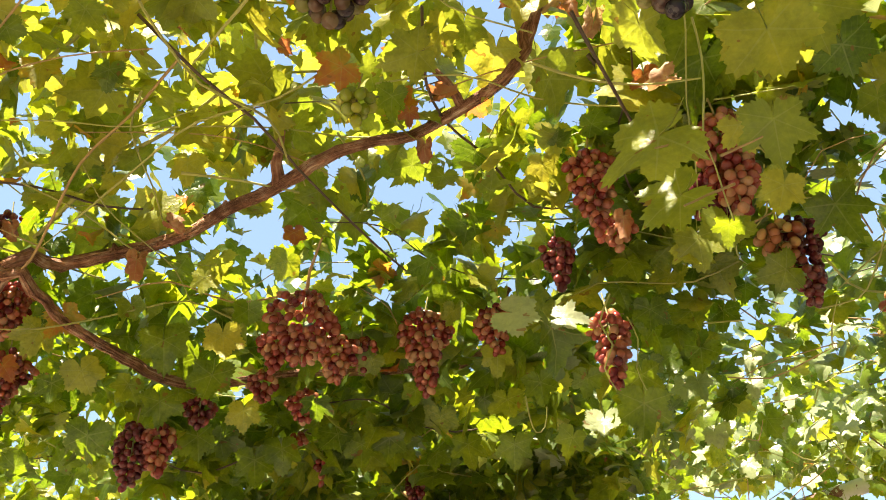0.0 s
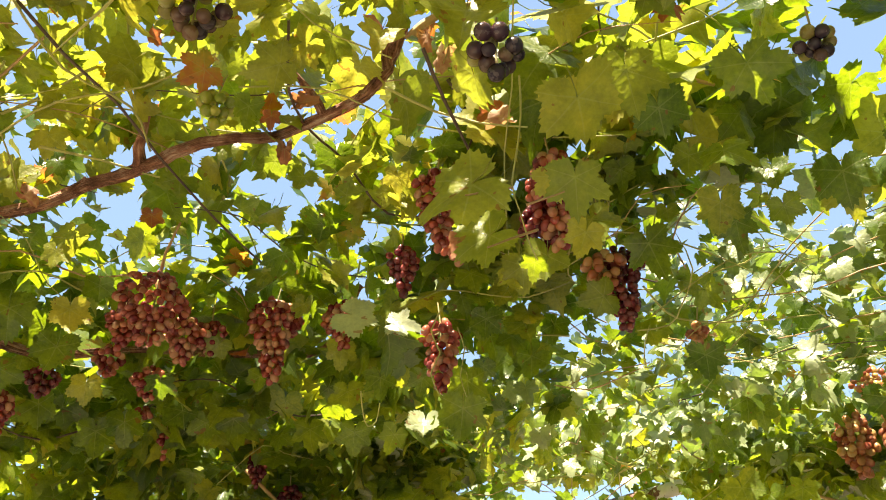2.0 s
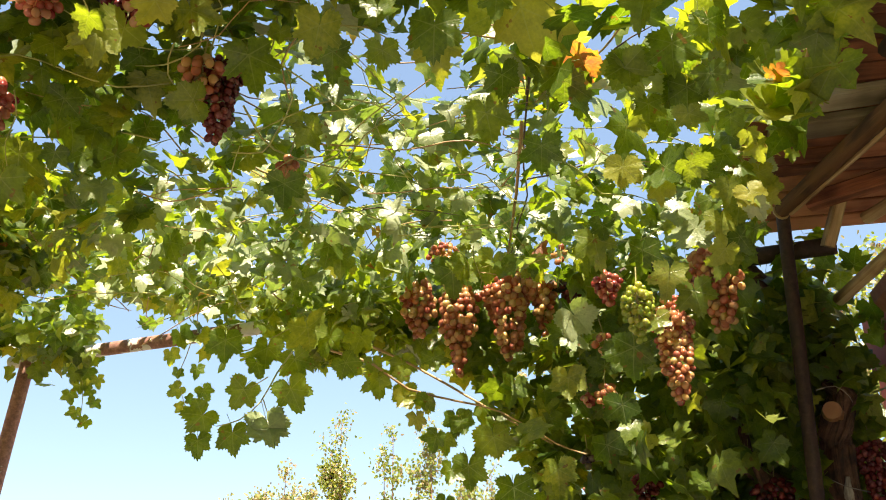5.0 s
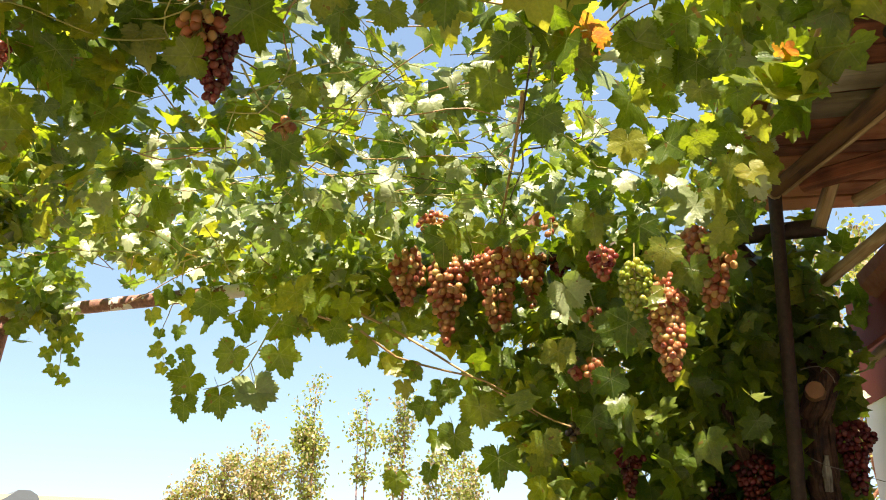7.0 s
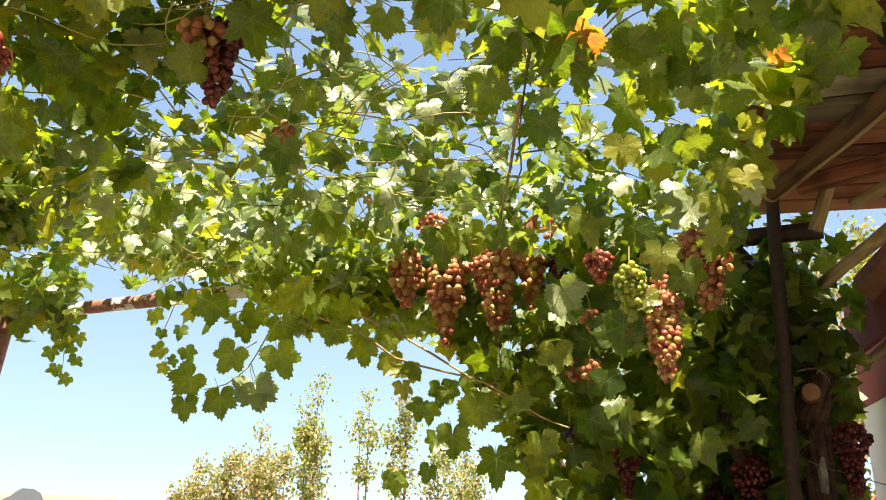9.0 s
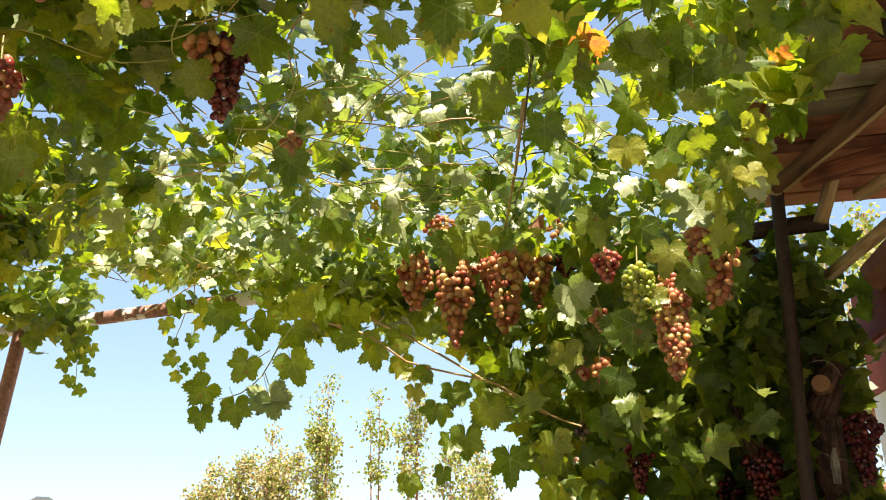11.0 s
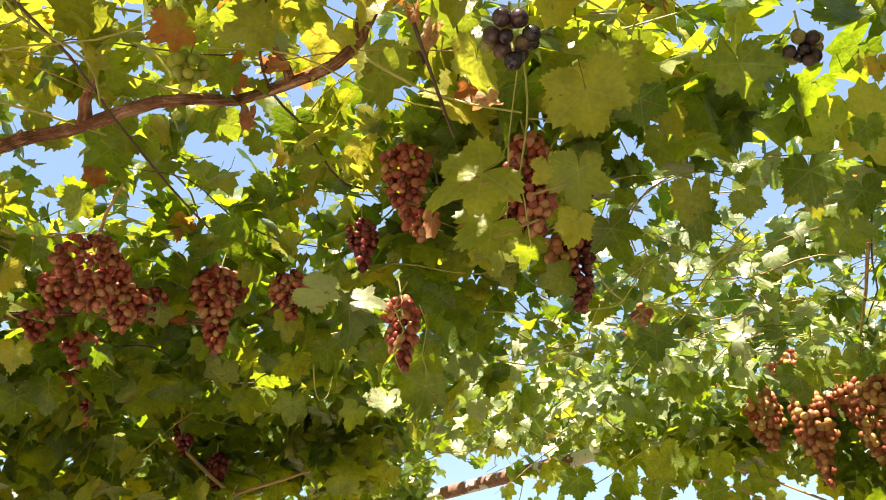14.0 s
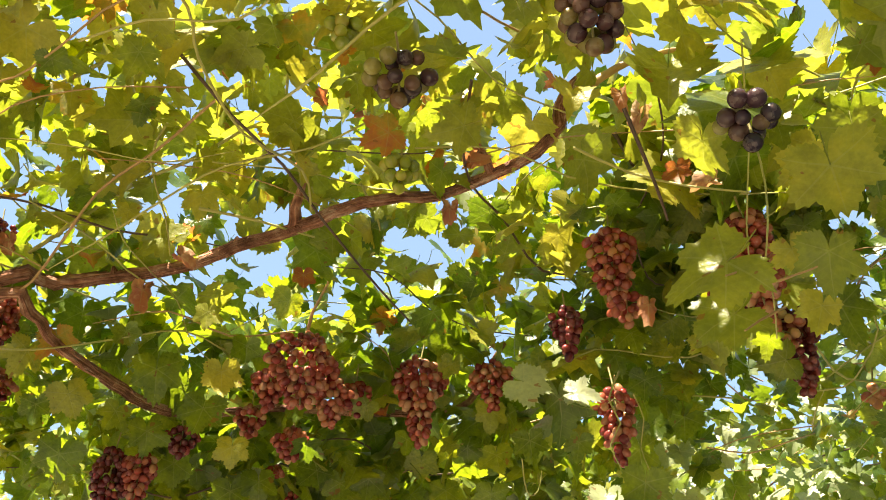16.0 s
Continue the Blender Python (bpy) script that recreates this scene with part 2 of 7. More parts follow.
REDPAINT = plaster_material("red_painted_board", (0.30, 0.06, 0.035, 1), (0.22, 0.045, 0.03, 1))
OCHRE = plaster_material("ochre_plaster", (0.62, 0.52, 0.34, 1), (0.55, 0.46, 0.30, 1))
METALROOF = plaster_material("grey_sheet_roof", (0.115, 0.135, 0.16, 1), (0.085, 0.10, 0.12, 1))
CONCRETE = plaster_material("bounce_concrete", (0.32, 0.275, 0.21, 1), (0.24, 0.205, 0.155, 1))
WIRE = shoot_material("steel_wire", (0.30, 0.28, 0.25, 1), (0.22, 0.16, 0.12, 1))


# ---- mesh helpers ----
def thing(name, place=(0, 0, 0), **tags):
    ob = new(name)
    ob.empty_display_size = 0.05
    ob.location = place
    return tagged(ob, **tags)


def mesh_of(bm, name, material, smooth=True):
    me = bpy.data.meshes.new(name)
    bm.to_mesh(me)
    bm.free()
    me.materials.append(material)
    if smooth:
        me.shade_smooth()
    return me


def part(name, data, material=None, parent=None, label="", smooth=True):
    """Links a bmesh or a mesh as one object under its thing."""
    me = data if isinstance(data, bpy.types.Mesh) else mesh_of(data, name, material, smooth)
    ob = new(name, me)
    if parent is not None:
        ob.parent = parent
    return tagged(ob, label=label)


def tube(bm, points, radii, sides=8, wobble=0.0, cap=True):
    """A bent tube through points, with a map 'along' in metres round and along it."""
    uv = bm.loops.layers.uv.get("along") or bm.loops.layers.uv.new("along")
    pts = [Vector(p) for p in points]
    rings, run, side = [], 0.0, None
    for i, p in enumerate(pts):
        d = (pts[min(i + 1, len(pts) - 1)] - pts[max(i - 1, 0)]).normalized()
        if side is None:
            side = d.orthogonal().normalized()
        side = (side - d * side.dot(d)).normalized()
        up = d.cross(side)
        if i:
            run += (p - pts[i - 1]).length
        ring = []
        for k in range(sides):
            a = 2 * math.pi * k / sides
            r = radii[i] * (1 + wobble * noise.noise((p * 30 + Vector((k * 1.7, 0, 0)))))
            ring.append(bm.verts.new(p + r * (math.cos(a) * side + math.sin(a) * up)))
        rings.append((ring, run))
    for (a, ra), (b, rb) in zip(rings, rings[1:]):
        for k in range(sides):
            k2 = (k + 1) % sides
            f = bm.faces.new((a[k], a[k2], b[k2], b[k]))
            for loop, (u, v) in zip(f.loops, ((k, ra), (k + 1, ra), (k + 1, rb), (k, rb))):
                loop[uv].uv = (u / sides * 0.2, v)
    if cap:
        for f in (bm.faces.new(rings[0][0][::-1]), bm.faces.new(rings[-1][0])):
            for e in f.edges:
                e.smooth = False
    return bm


def spline(points, radii, step=0.03):
    """Points and radii along a smooth line through a few knots."""
    pts = [Vector(p) for p in points]
    pts = [2 * pts[0] - pts[1]] + pts + [2 * pts[-1] - pts[-2]]
    out, rad = [], []
    for i in range(1, len(pts) - 2):
        a, b, c, d = pts[i - 1 : i + 3]
        n = max(2, int((c - b).length / step))
        for k in range(n):
            t = k / n
            out.append(0.5 * (2 * b + (c - a) * t + (2 * a - 5 * b + 4 * c - d) * t * t + (3 * b - a - 3 * c + d) * t**3))
            rad.append(radii[i - 1] + (radii[i] - radii[i - 1]) * t)
    return out + [pts[-2]], rad + [radii[-1]]


def board(bm, a, b, width, thick, up=(0, 0, 1), lift=0.0):
    """A squared board from a to b with worn, slightly uneven edges."""
    uv = bm.loops.layers.uv.get("along") or bm.loops.layers.uv.new("along")
    a, b = Vector(a), Vector(b)
    d = (b - a).normalized()
    s = d.cross(Vector(up)).normalized()
    u = s.cross(d)
    n = max(2, int((b - a).length / 0.25))
    c = 0.15 * min(width, thick)
    prof = [(-width / 2 + c, -thick / 2), (width / 2 - c, -thick / 2), (width / 2, -thick / 2 + c), (width / 2, thick / 2 - c),
            (width / 2 - c, thick / 2), (-width / 2 + c, thick / 2), (-width / 2, thick / 2 - c), (-width / 2, -thick / 2 + c)]
    rings = []
    for i in range(n + 1):
        p = a.lerp(b, i / n) + u * lift
        wob = 1 + 0.05 * noise.noise(p * 4)
        rings.append([bm.verts.new(p + s * x * wob + u * y) for x, y in prof])
    for i in range(n):
        for k in range(8):
            k2 = (k + 1) % 8
            f = bm.faces.new((rings[i][k], rings[i][k2], rings[i + 1][k2], rings[i + 1][k]))
            run = (b - a).length / n
            for loop, (p, q) in zip(f.loops, ((k, i), (k + 1, i), (k + 1, i + 1), (k, i + 1))):
                loop[uv].uv = (p * 0.03, q * run)
    bm.faces.new(rings[0][::-1])
    bm.faces.new(rings[-1])
    return bm


def slab(x0, x1, y0, y1, z0, z1):
    bm = bmesh.new()
    bmesh.ops.create_cube(bm, size=1, matrix=Matrix.LocRotScale(((x0 + x1) / 2, (y0 + y1) / 2, (z0 + z1) / 2), None, (x1 - x0, y1 - y0, z1 - z0)))
    return bm


# ---- ground and house ----
bm = bmesh.new()
bmesh.ops.create_grid(bm, x_segments=60, y_segments=60, size=400)
for v in bm.verts:
    far = max(0.0, v.co.xy.length - 12)
    v.co.z = 0.5 * noise.noise(v.co * 0.02) * min(1, far / 60)
tagged(part("ground", bm, GROUND), "dry pale earth ground with sparse grass", "ground", kind="structure")

# unseen slab, added so that sunlit concrete brightens leaves and roof from below
tagged(part("pavement", slab(-4.0, 3.05, -4.0, 1.0, -0.05, 0.03), CONCRETE, smooth=False), "unseen concrete yard slab added to throw light upwards", "pavement", kind="structure")
# unseen walls, added to close the yard and hold back sky light
tagged(part("wall_south", slab(-4.0, 3.05, -4.2, -4.0, 0.0, 2.9), OCHRE, smooth=False), "unseen plain wall added to close the yard and cut sky light", "wall", kind="structure")
tagged(part("wall_west", slab(-4.2, -4.0, -4.2, 4.5, 0.0, 2.2), OCHRE, smooth=False), "unseen plain wall added to close the yard and cut sky light", "wall", kind="structure")


# ---- tiled lean-to roof over the post ----
SLOPE = 0.08


def tile_mesh():
    """A half-round clay tile, 0.40 long along y, thick."""
    bm = bmesh.new()
    rows = []
    for y, r in ((0, 0.085), (0.2, 0.08), (0.40, 0.07)):
        outer = [(r * math.cos(a), y, r * math.sin(a)) for a in [math.pi * k / 8 for k in range(9)]]
        inner = [((r - 0.014) * math.cos(a), y, (r - 0.014) * math.sin(a)) for a in [math.pi * k / 8 for k in range(8, -1, -1)]]
        rows.append([bm.verts.new(p) for p in outer + inner])
    for a, b in zip(rows, rows[1:]):
        for k in range(18):
            bm.faces.new((a[k], b[k], b[(k + 1) % 18], a[(k + 1) % 18]))
    bm.faces.new(rows[0])
    bm.faces.new(rows[-1][::-1])
    bmesh.ops.recalc_face_normals(bm, faces=bm.faces)
    return mesh_of(bm, "tile", TILE, False)


TILE_MESH = tile_mesh()


def tile_roof(roof, x0, x1, y0, y1, z_of, pitch):
    """Rows of clay tiles from the eave y1 back to y0: hollow pan tiles with cover tiles over their joints."""
    n = int((x1 - x0) / 0.15)
    rows = int((y1 - y0) / 0.32) + 1
    rng = random.Random(4)
    for i in range(n):
        for j in range(rows):
            y = y1 - 0.32 * j
            for flip, dz, dx in ((True, 0.09, 0.0), (False, 0.085, 0.075)):
                ob = new("tile", TILE_MESH)
                ob.parent = roof
                turn = pose(x0 + 0.08 + 0.15 * i + dx + rng.uniform(-0.008, 0.008), y + rng.uniform(-0.02, 0.02), z_of(y) + dz + rng.uniform(0, 0.006),
                            -pitch if flip else pitch, 180 if flip else 0, 180 + rng.uniform(-2, 2))
                ob.matrix_basis = turn


shelter = thing("lean_to_roof", (2.345, 1.453, 0), label="lean-to roof of terracotta tiles on brown boards and logs", category="roof")
shelter.rotation_euler = (0, 0, math.radians(-43))
rng = random.Random(2)


def roof_z(y, base=2.485):
    """Height of the boards; y runs towards the roof's front edge."""
    return base - SLOPE * y


# boards run along the front edge, across the rafters
y = 0.06
while y > -2.3:
    w = rng.uniform(0.055, 0.085)
    bm = board(bmesh.new(), ((max(-0.19, 0.36 * min(0.0, y)) if y > -0.56 else 0.05) + rng.uniform(-0.015, 0.02), y - w / 2, roof_z(y - w / 2) + rng.uniform(-0.003, 0.012)), (2.1, y - w / 2 + rng.uniform(-0.01, 0.01), roof_z(y - w / 2)), w * rng.uniform(0.88, 0.96), 0.022, (0, SLOPE, 1))
    part("plank", bm, BOARD, shelter, smooth=False)
    y -= w
tile_roof(shelter, 0.0, 1.6, -2.2, 0.10, lambda v: roof_z(v) + 0.02, math.degrees(math.atan(SLOPE)))


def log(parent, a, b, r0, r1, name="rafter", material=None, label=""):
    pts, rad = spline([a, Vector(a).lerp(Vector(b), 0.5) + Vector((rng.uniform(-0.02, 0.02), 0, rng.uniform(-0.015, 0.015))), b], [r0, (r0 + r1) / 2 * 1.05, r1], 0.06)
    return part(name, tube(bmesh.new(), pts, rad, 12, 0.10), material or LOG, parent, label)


log(shelter, (0.035, -0.190, 2.432), (0.43, -1.25, 2.510), 0.0215, 0.024)
part("cut_end", tube(bmesh.new(), [(0.0335, -0.186, 2.4317), (0.0310, -0.1795, 2.4313)], [0.0245, 0.0225], 14, 0.05), CUT_PALE, shelter, "pale sawn log end")
log(shelter, (0.052, -0.205, 2.415), (0.44, -1.25, 2.488), 0.007, 0.008, "batten", PALELOG, "thin pale batten along the rafter")
log(shelter, (0.256, -0.145, 2.405), (0.66, -0.72, 2.50), 0.018, 0.020, "rafter", PALELOG, "pale peeled log")
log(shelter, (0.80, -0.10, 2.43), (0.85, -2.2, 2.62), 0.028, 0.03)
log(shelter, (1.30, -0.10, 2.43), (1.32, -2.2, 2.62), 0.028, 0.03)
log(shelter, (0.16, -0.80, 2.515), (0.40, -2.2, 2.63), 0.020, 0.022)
part("purlin", board(bmesh.new(), (0.100, -0.215, 2.437), (1.0, -0.80, 2.445), 0.045, 0.045), BOARD, shelter, smooth=False)
part("purlin", board(bmesh.new(), (-0.04, -0.520, 2.500), (1.9, -0.66, 2.50), 0.085, 0.025), GREYWOOD, shelter, "grey weathered cross board", smooth=False)
part("purlin", board(bmesh.new(), (-0.02, -0.605, 2.520), (1.9, -0.76, 2.52), 0.075, 0.025), GREYWOOD, shelter, "grey weathered cross board", smooth=False)
part("brace", board(bmesh.new(), (0.182, -0.207, 2.440), (0.141, -0.162, 2.325), 0.050, 0.03, (1, 0, 0)), PALELOG, shelter, "pale split wood brace", smooth=False)

# ---- lower eave of the house ----
eave = thing("house_eave", (2.345, 1.453, 0), label="low house eave with clay tiles over pale logs and red boards", category="eave")
eave.rotation_euler = (0, 0, math.radians(-43))
log(eave, (0.199, 0.039, 2.235), (0.52, -1.19, 2.343), 0.019, 0.021, "log", PALELOG, "pale peeled log")
log(eave, (0.395, 0.36, 2.07), (0.40, -1.2, 2.08), 0.017, 0.019, "log", PALELOG, "pale split log with a ragged end")
part("red_board", board(bmesh.new(), (0.345, 0.34, 2.165), (0.35, -1.6, 2.165), 0.18, 0.02, (1, 0, 0)), REDPAINT, eave, "red painted boarding", smooth=False)
part("red_board", board(bmesh.new(), (0.41, 0.33, 2.205), (0.41, -1.6, 2.205), 0.10, 0.02), REDPAINT, eave, "red painted soffit board", smooth=False)
part("red_board", slab(0.445, 0.655, -3.0, 0.66, 1.97, 2.19), REDPAINT, eave, "dull red boarding above the white wall", smooth=False)
for j in range(5):
    for i in range(3):
        for flip, dz, dx in ((True, 0.09, 0.0), (False, 0.085, 0.075)):
            ob = new("tile", TILE_MESH)
            ob.parent = eave
            yy = 0.06 - 0.32 * j
            ob.matrix_basis = pose(0.365 + 0.15 * i + dx + rng.uniform(-0.01, 0.01), yy, 2.165 - 0.02 * yy + dz, -3 if flip else 3, 180 if flip else 0, 180 + rng.uniform(-2, 2))
wall = part("wall_east", slab(0.45, 0.65, -3.0, 0.68, 0.0, 1.97), WHITE, smooth=False)
wall.location, wall.rotation_euler = (2.345, 1.453, 0), (0, 0, math.radians(-43))
tagged(wall, "white plastered house wall under a low eave", "wall", kind="structure")

# ---- pergola of steel pipe ----
PIPE_A, PIPE_B, PIPE_Z = Vector((2.43, 1.27)), Vector((0.60, 3.74)), 2.36
pergola = thing("pergola", (2.27, 1.33, 0), label="pergola of rusty steel pipes with flaking pale paint", category="pergola")


def under(parent, ob):
    ob.matrix_parent_inverse = Matrix.Translation(-parent.location)
    return ob


def pipe(name, a, b, r, material, label=""):
    pts = [Vector(a).lerp(Vector(b), k / 12) for k in range(13)]
    return under(pergola, part(name, tube(bmesh.new(), pts, [r] * 13, 16), material, pergola, label))


JOINT = PIPE_A.lerp(PIPE_B, 0.42)
pipe("beam", (*PIPE_A, PIPE_Z), (*JOINT, PIPE_Z), 0.026, DARK_STEEL, "dark rusty pipe")
pipe("beam", (*JOINT, PIPE_Z), (*PIPE_B, PIPE_Z), 0.0255, RUST, "rusty pipe with patches of pale paint")
pipe("post", (2.21, 1.425, 0), (2.27, 1.31, 2.45), 0.0185, DARK_STEEL, "dark rusty steel post")
pipe("post", (0.46, 3.62, 0), (0.65, 3.64, 2.35), 0.027, POST_RUST, "leaning rusty steel post")
pipe("post", (-1.9, -0.9, 0), (-1.9, -0.9, 2.45), 0.027, DARK_STEEL, "dark rusty steel post")
pipe("beam", (-1.9, -0.95, 2.40), (-1.9, 3.7, 2.40), 0.024, DARK_STEEL)
pipe("post", (-1.9, 3.65, 0), (-1.9, 3.65, 2.40), 0.027, DARK_STEEL)
# ---- distance: house, sheds ----
house = thing("far_house", (2.4, 20.5, 0), label="distant low ochre house with a curved grey sheet roof", category="house")
under(house, part("wall", slab(1.6, 5.1, 20, 24, -0.2, 2.71), OCHRE, house, smooth=False))
bm = bmesh.new()
prof = [(2.6, 2.45), (2.95, 2.64), (3.15, 2.80), (3.38, 2.80), (3.52, 2.72), (3.68, 2.45)]
front = [bm.verts.new((x, 19.9, z)) for x, z in prof]
back = [bm.verts.new((x, 24.0, z)) for x, z in prof]
for k in range(len(prof)):
    bm.faces.new((front[k - 1], front[k], back[k], back[k - 1]))
bm.faces.new(front[::-1])
bm.faces.new(back)
bmesh.ops.recalc_face_normals(bm, faces=bm.faces)
under(house, part("roof", bm, METALROOF, house, "curved grey sheet roof", smooth=False))


# ---- grape leaves ----
VEINS = (0.0, 56.0, -56.0, 112.0, -112.0)
# the rim over the angle from the tip: lobes, bays between them, the open bay at the stalk
RIM = ((0, 1.02), (9, 0.95), (20, 0.83), (31, 0.70), (37, 0.72), (47, 0.87), (57, 0.94), (68, 0.86), (80, 0.71), (88, 0.67), (98, 0.72), (112, 0.80), (128, 0.74), (148, 0.63), (166, 0.49), (178, 0.10))


def leaf_data(seed, points, bite=1.0):
    """Vertices, faces and corner maps of one toothed, five-lobed blade of length 1 with its stalk."""
    rng = random.Random(seed)
    deep = rng.uniform(0.75, 1.60)
    cup, fold, wave, droop = rng.uniform(-0.35, 0.30), rng.uniform(-0.10, 0.42), rng.uniform(0.06, 0.14), rng.uniform(0.05, 0.60)
    phase = [rng.uniform(0, 6.28) for _ in range(4)]
    skew = [rng.uniform(0.88, 1.10) for _ in range(5)]

    def rim(angle):
        a = abs(angle)
        for (p, r), (q, s) in zip(RIM, RIM[1:]):
            if a <= q:
                t = (a - p) / (q - p)
                r = r + (s - r) * t
                break
        else:
            r = s
        near = min(range(5), key=lambda k: abs(angle - VEINS[k]))
        return (0.78 + (r - 0.78) * deep if a < 150 else r) * skew[near]

    def lift(x, y):
        r = math.hypot(x, y)
        a = math.atan2(x, y)
        return (cup * r * r + fold * abs(x) * (0.6 + 0.4 * r) - droop * max(0, y) ** 2
                + wave * r * r * (math.sin(2 * a + phase[3]) + math.sin(3 * a + phase[0]) + 0.30 * math.sin(7 * a + phase[1]) * r + 0.15 * math.sin(11 * a + phase[2]) * r))

    angles = [-178 + 356 * k / (points - 1) for k in range(points)]
    verts, faces, uvs = [(0, 0, 0)], [], []
    flat = [(0.0, 0.0)]
    for share, tooth in ((0.55, 0.0), (1.0, 1.0)):
        for k, a in enumerate(angles):
            r = rim(a) * share
            if tooth:
                r *= 1 + bite * (0.11 if k % 2 else -0.09) * rng.uniform(0.4, 1.4)
            x, y = r * math.sin(math.radians(a)), r * math.cos(math.radians(a))
            flat.append((x, y))
            verts.append((x, y, lift(x, y)))
    n = points
    tris = []
    for k in range(n - 1):
        tris.append((0, 1 + k + 1, 1 + k))
        tris.append((1 + k, 1 + k + 1, n + 2 + k, n + 1 + k))
    for f in tris:
        cx, cy = sum(flat[i][0] for i in f) / len(f), sum(flat[i][1] for i in f) / len(f)
        ang = math.degrees(math.atan2(cx, cy))
        v = math.radians(min(VEINS, key=lambda w: abs(ang - w)))
        s, c = math.sin(v), math.cos(v)
        faces.append(f)
        uvs += [(flat[i][0] * s + flat[i][1] * c, abs(flat[i][0] * c - flat[i][1] * s)) for i in f]
    # stalk
    base = len(verts)
    long = rng.uniform(0.45, 0.9)
    bend = rng.uniform(-0.25, 0.25)
    for t in (0.0, 0.5, 1.0):
        for k in range(3):
            a = 2.094 * k
            verts.append((bend * t * t * long + 0.014 * math.cos(a), -long * t * 0.8, 0.014 * math.sin(a) + long * 0.6 * t * t))
    for j in range(2):
        for k in range(3):
            f = (base + 3 * j + k, base + 3 * j + (k + 1) % 3, base + 3 * j + 3 + (k + 1) % 3, base + 3 * j + 3 + k)
            faces.append(f)
            uvs += [(0.0, 0.0)] * 4
    return np.array(verts), faces, np.array(uvs)


def build_mesh(name, verts, faces_flat, sizes, uvs, material):
    me = bpy.data.meshes.new(name)
    me.vertices.add(len(verts))
    me.vertices.foreach_set("co", np.asarray(verts, np.float32).ravel())
    me.loops.add(len(faces_flat))
    me.loops.foreach_set("vertex_index", np.asarray(faces_flat, np.int32))
    me.polygons.add(len(sizes))
    starts = np.concatenate([[0], np.cumsum(sizes)[:-1]])
    me.polygons.foreach_set("loop_start", starts.astype(np.int32))
    me.polygons.foreach_set("loop_total", np.asarray(sizes, np.int32))
    layer = me.uv_layers.new(name="vein")
    layer.data.foreach_set("uv", np.asarray(uvs, np.float32).ravel())
    me.update(calc_edges=True)
    me.validate()
    me.shade_smooth()
    me.materials.append(material)
    return me


def single(data, name, material):
    verts, faces, uvs = data
    return build_mesh(name, verts, [i for f in faces for i in f], [len(f) for f in faces], uvs, material)


FINE = [leaf_data(s, 71, 0.62) for s in range(12)]
PLAIN = [leaf_data(20 + s, 39, 0.75) for s in range(14)]
COARSE = [leaf_data(40 + s, 27, 0.8) for s in range(10)]
FINE_MESH = {mat.name: [single(d, "leaf", mat) for d in FINE] for mat in (GREEN, LIME, AUTUMN, PALE)}


def crumple(seed):
    """A dry, curled-up leaf."""
    rng = random.Random(seed)
    verts, faces, uvs = leaf_data(100 + seed, 37)
    out = []
    for x, y, z in verts:
        roll = 2.6 * x + rng.uniform(-0.1, 0.1)
        out.append((0.42 * math.sin(roll) + 0.05 * math.sin(9 * y), y * 0.9, z + 0.40 * (1 - math.cos(roll)) + 0.08 * math.sin(14 * y + 5 * x) + rng.uniform(-0.03, 0.03)))
    return np.array(out), faces, uvs


FINE_MESH[DRY.name] = [single(crumple(s), "leaf", DRY) for s in range(4)]


def basis(normals, tips):
    """Rotation matrices whose z is the leaf's face and y its tip."""
    n = normals / np.linalg.norm(normals, axis=1, keepdims=True)
    y = tips - (tips * n).sum(1, keepdims=True) * n
    y /= np.linalg.norm(y, axis=1, keepdims=True)
    x = np.cross(y, n)
    return np.stack([x, y, n], 2)


def foliage(name, places, normals, tips, sizes, material, parent, label, seed=0, shapes=PLAIN):
    """Many leaves as one mesh."""
    rng = np.random.default_rng(seed)
    pick = rng.integers(0, len(shapes), len(places))
    rot = basis(normals, tips)
    vs, fs, ss, us, base = [], [], [], [], 0
    for k, (verts, faces, uvs) in enumerate(shapes):
        idx = np.nonzero(pick == k)[0]
        if not len(idx):
            continue
        flat = np.array([i for f in faces for i in f])
        stretch = rng.uniform(0.85, 1.15, (len(idx), 1, 3))
        local = verts[None] * sizes[idx, None, None] * stretch
        vs.append((np.einsum("nij,nvj->nvi", rot[idx], local) + places[idx, None, :]).reshape(-1, 3))
        fs.append((flat[None] + base + np.arange(len(idx))[:, None] * len(verts)).ravel())
        ss.append(np.tile([len(f) for f in faces], len(idx)))
        us.append(np.tile(uvs, (len(idx), 1)))
        base += len(verts) * len(idx)
    me = build_mesh(name, np.concatenate(vs), np.concatenate(fs), np.concatenate(ss), np.concatenate(us), material)
    ob = part(name, me, parent=parent)
    return tagged(ob, label, kind="stuff")


# ---- the vine: trunk, old wood, shoots ----
vine = thing("grapevine", (2.40, 1.44, 0), label="old grapevine with brown bark trained over a pergola", category="vine")


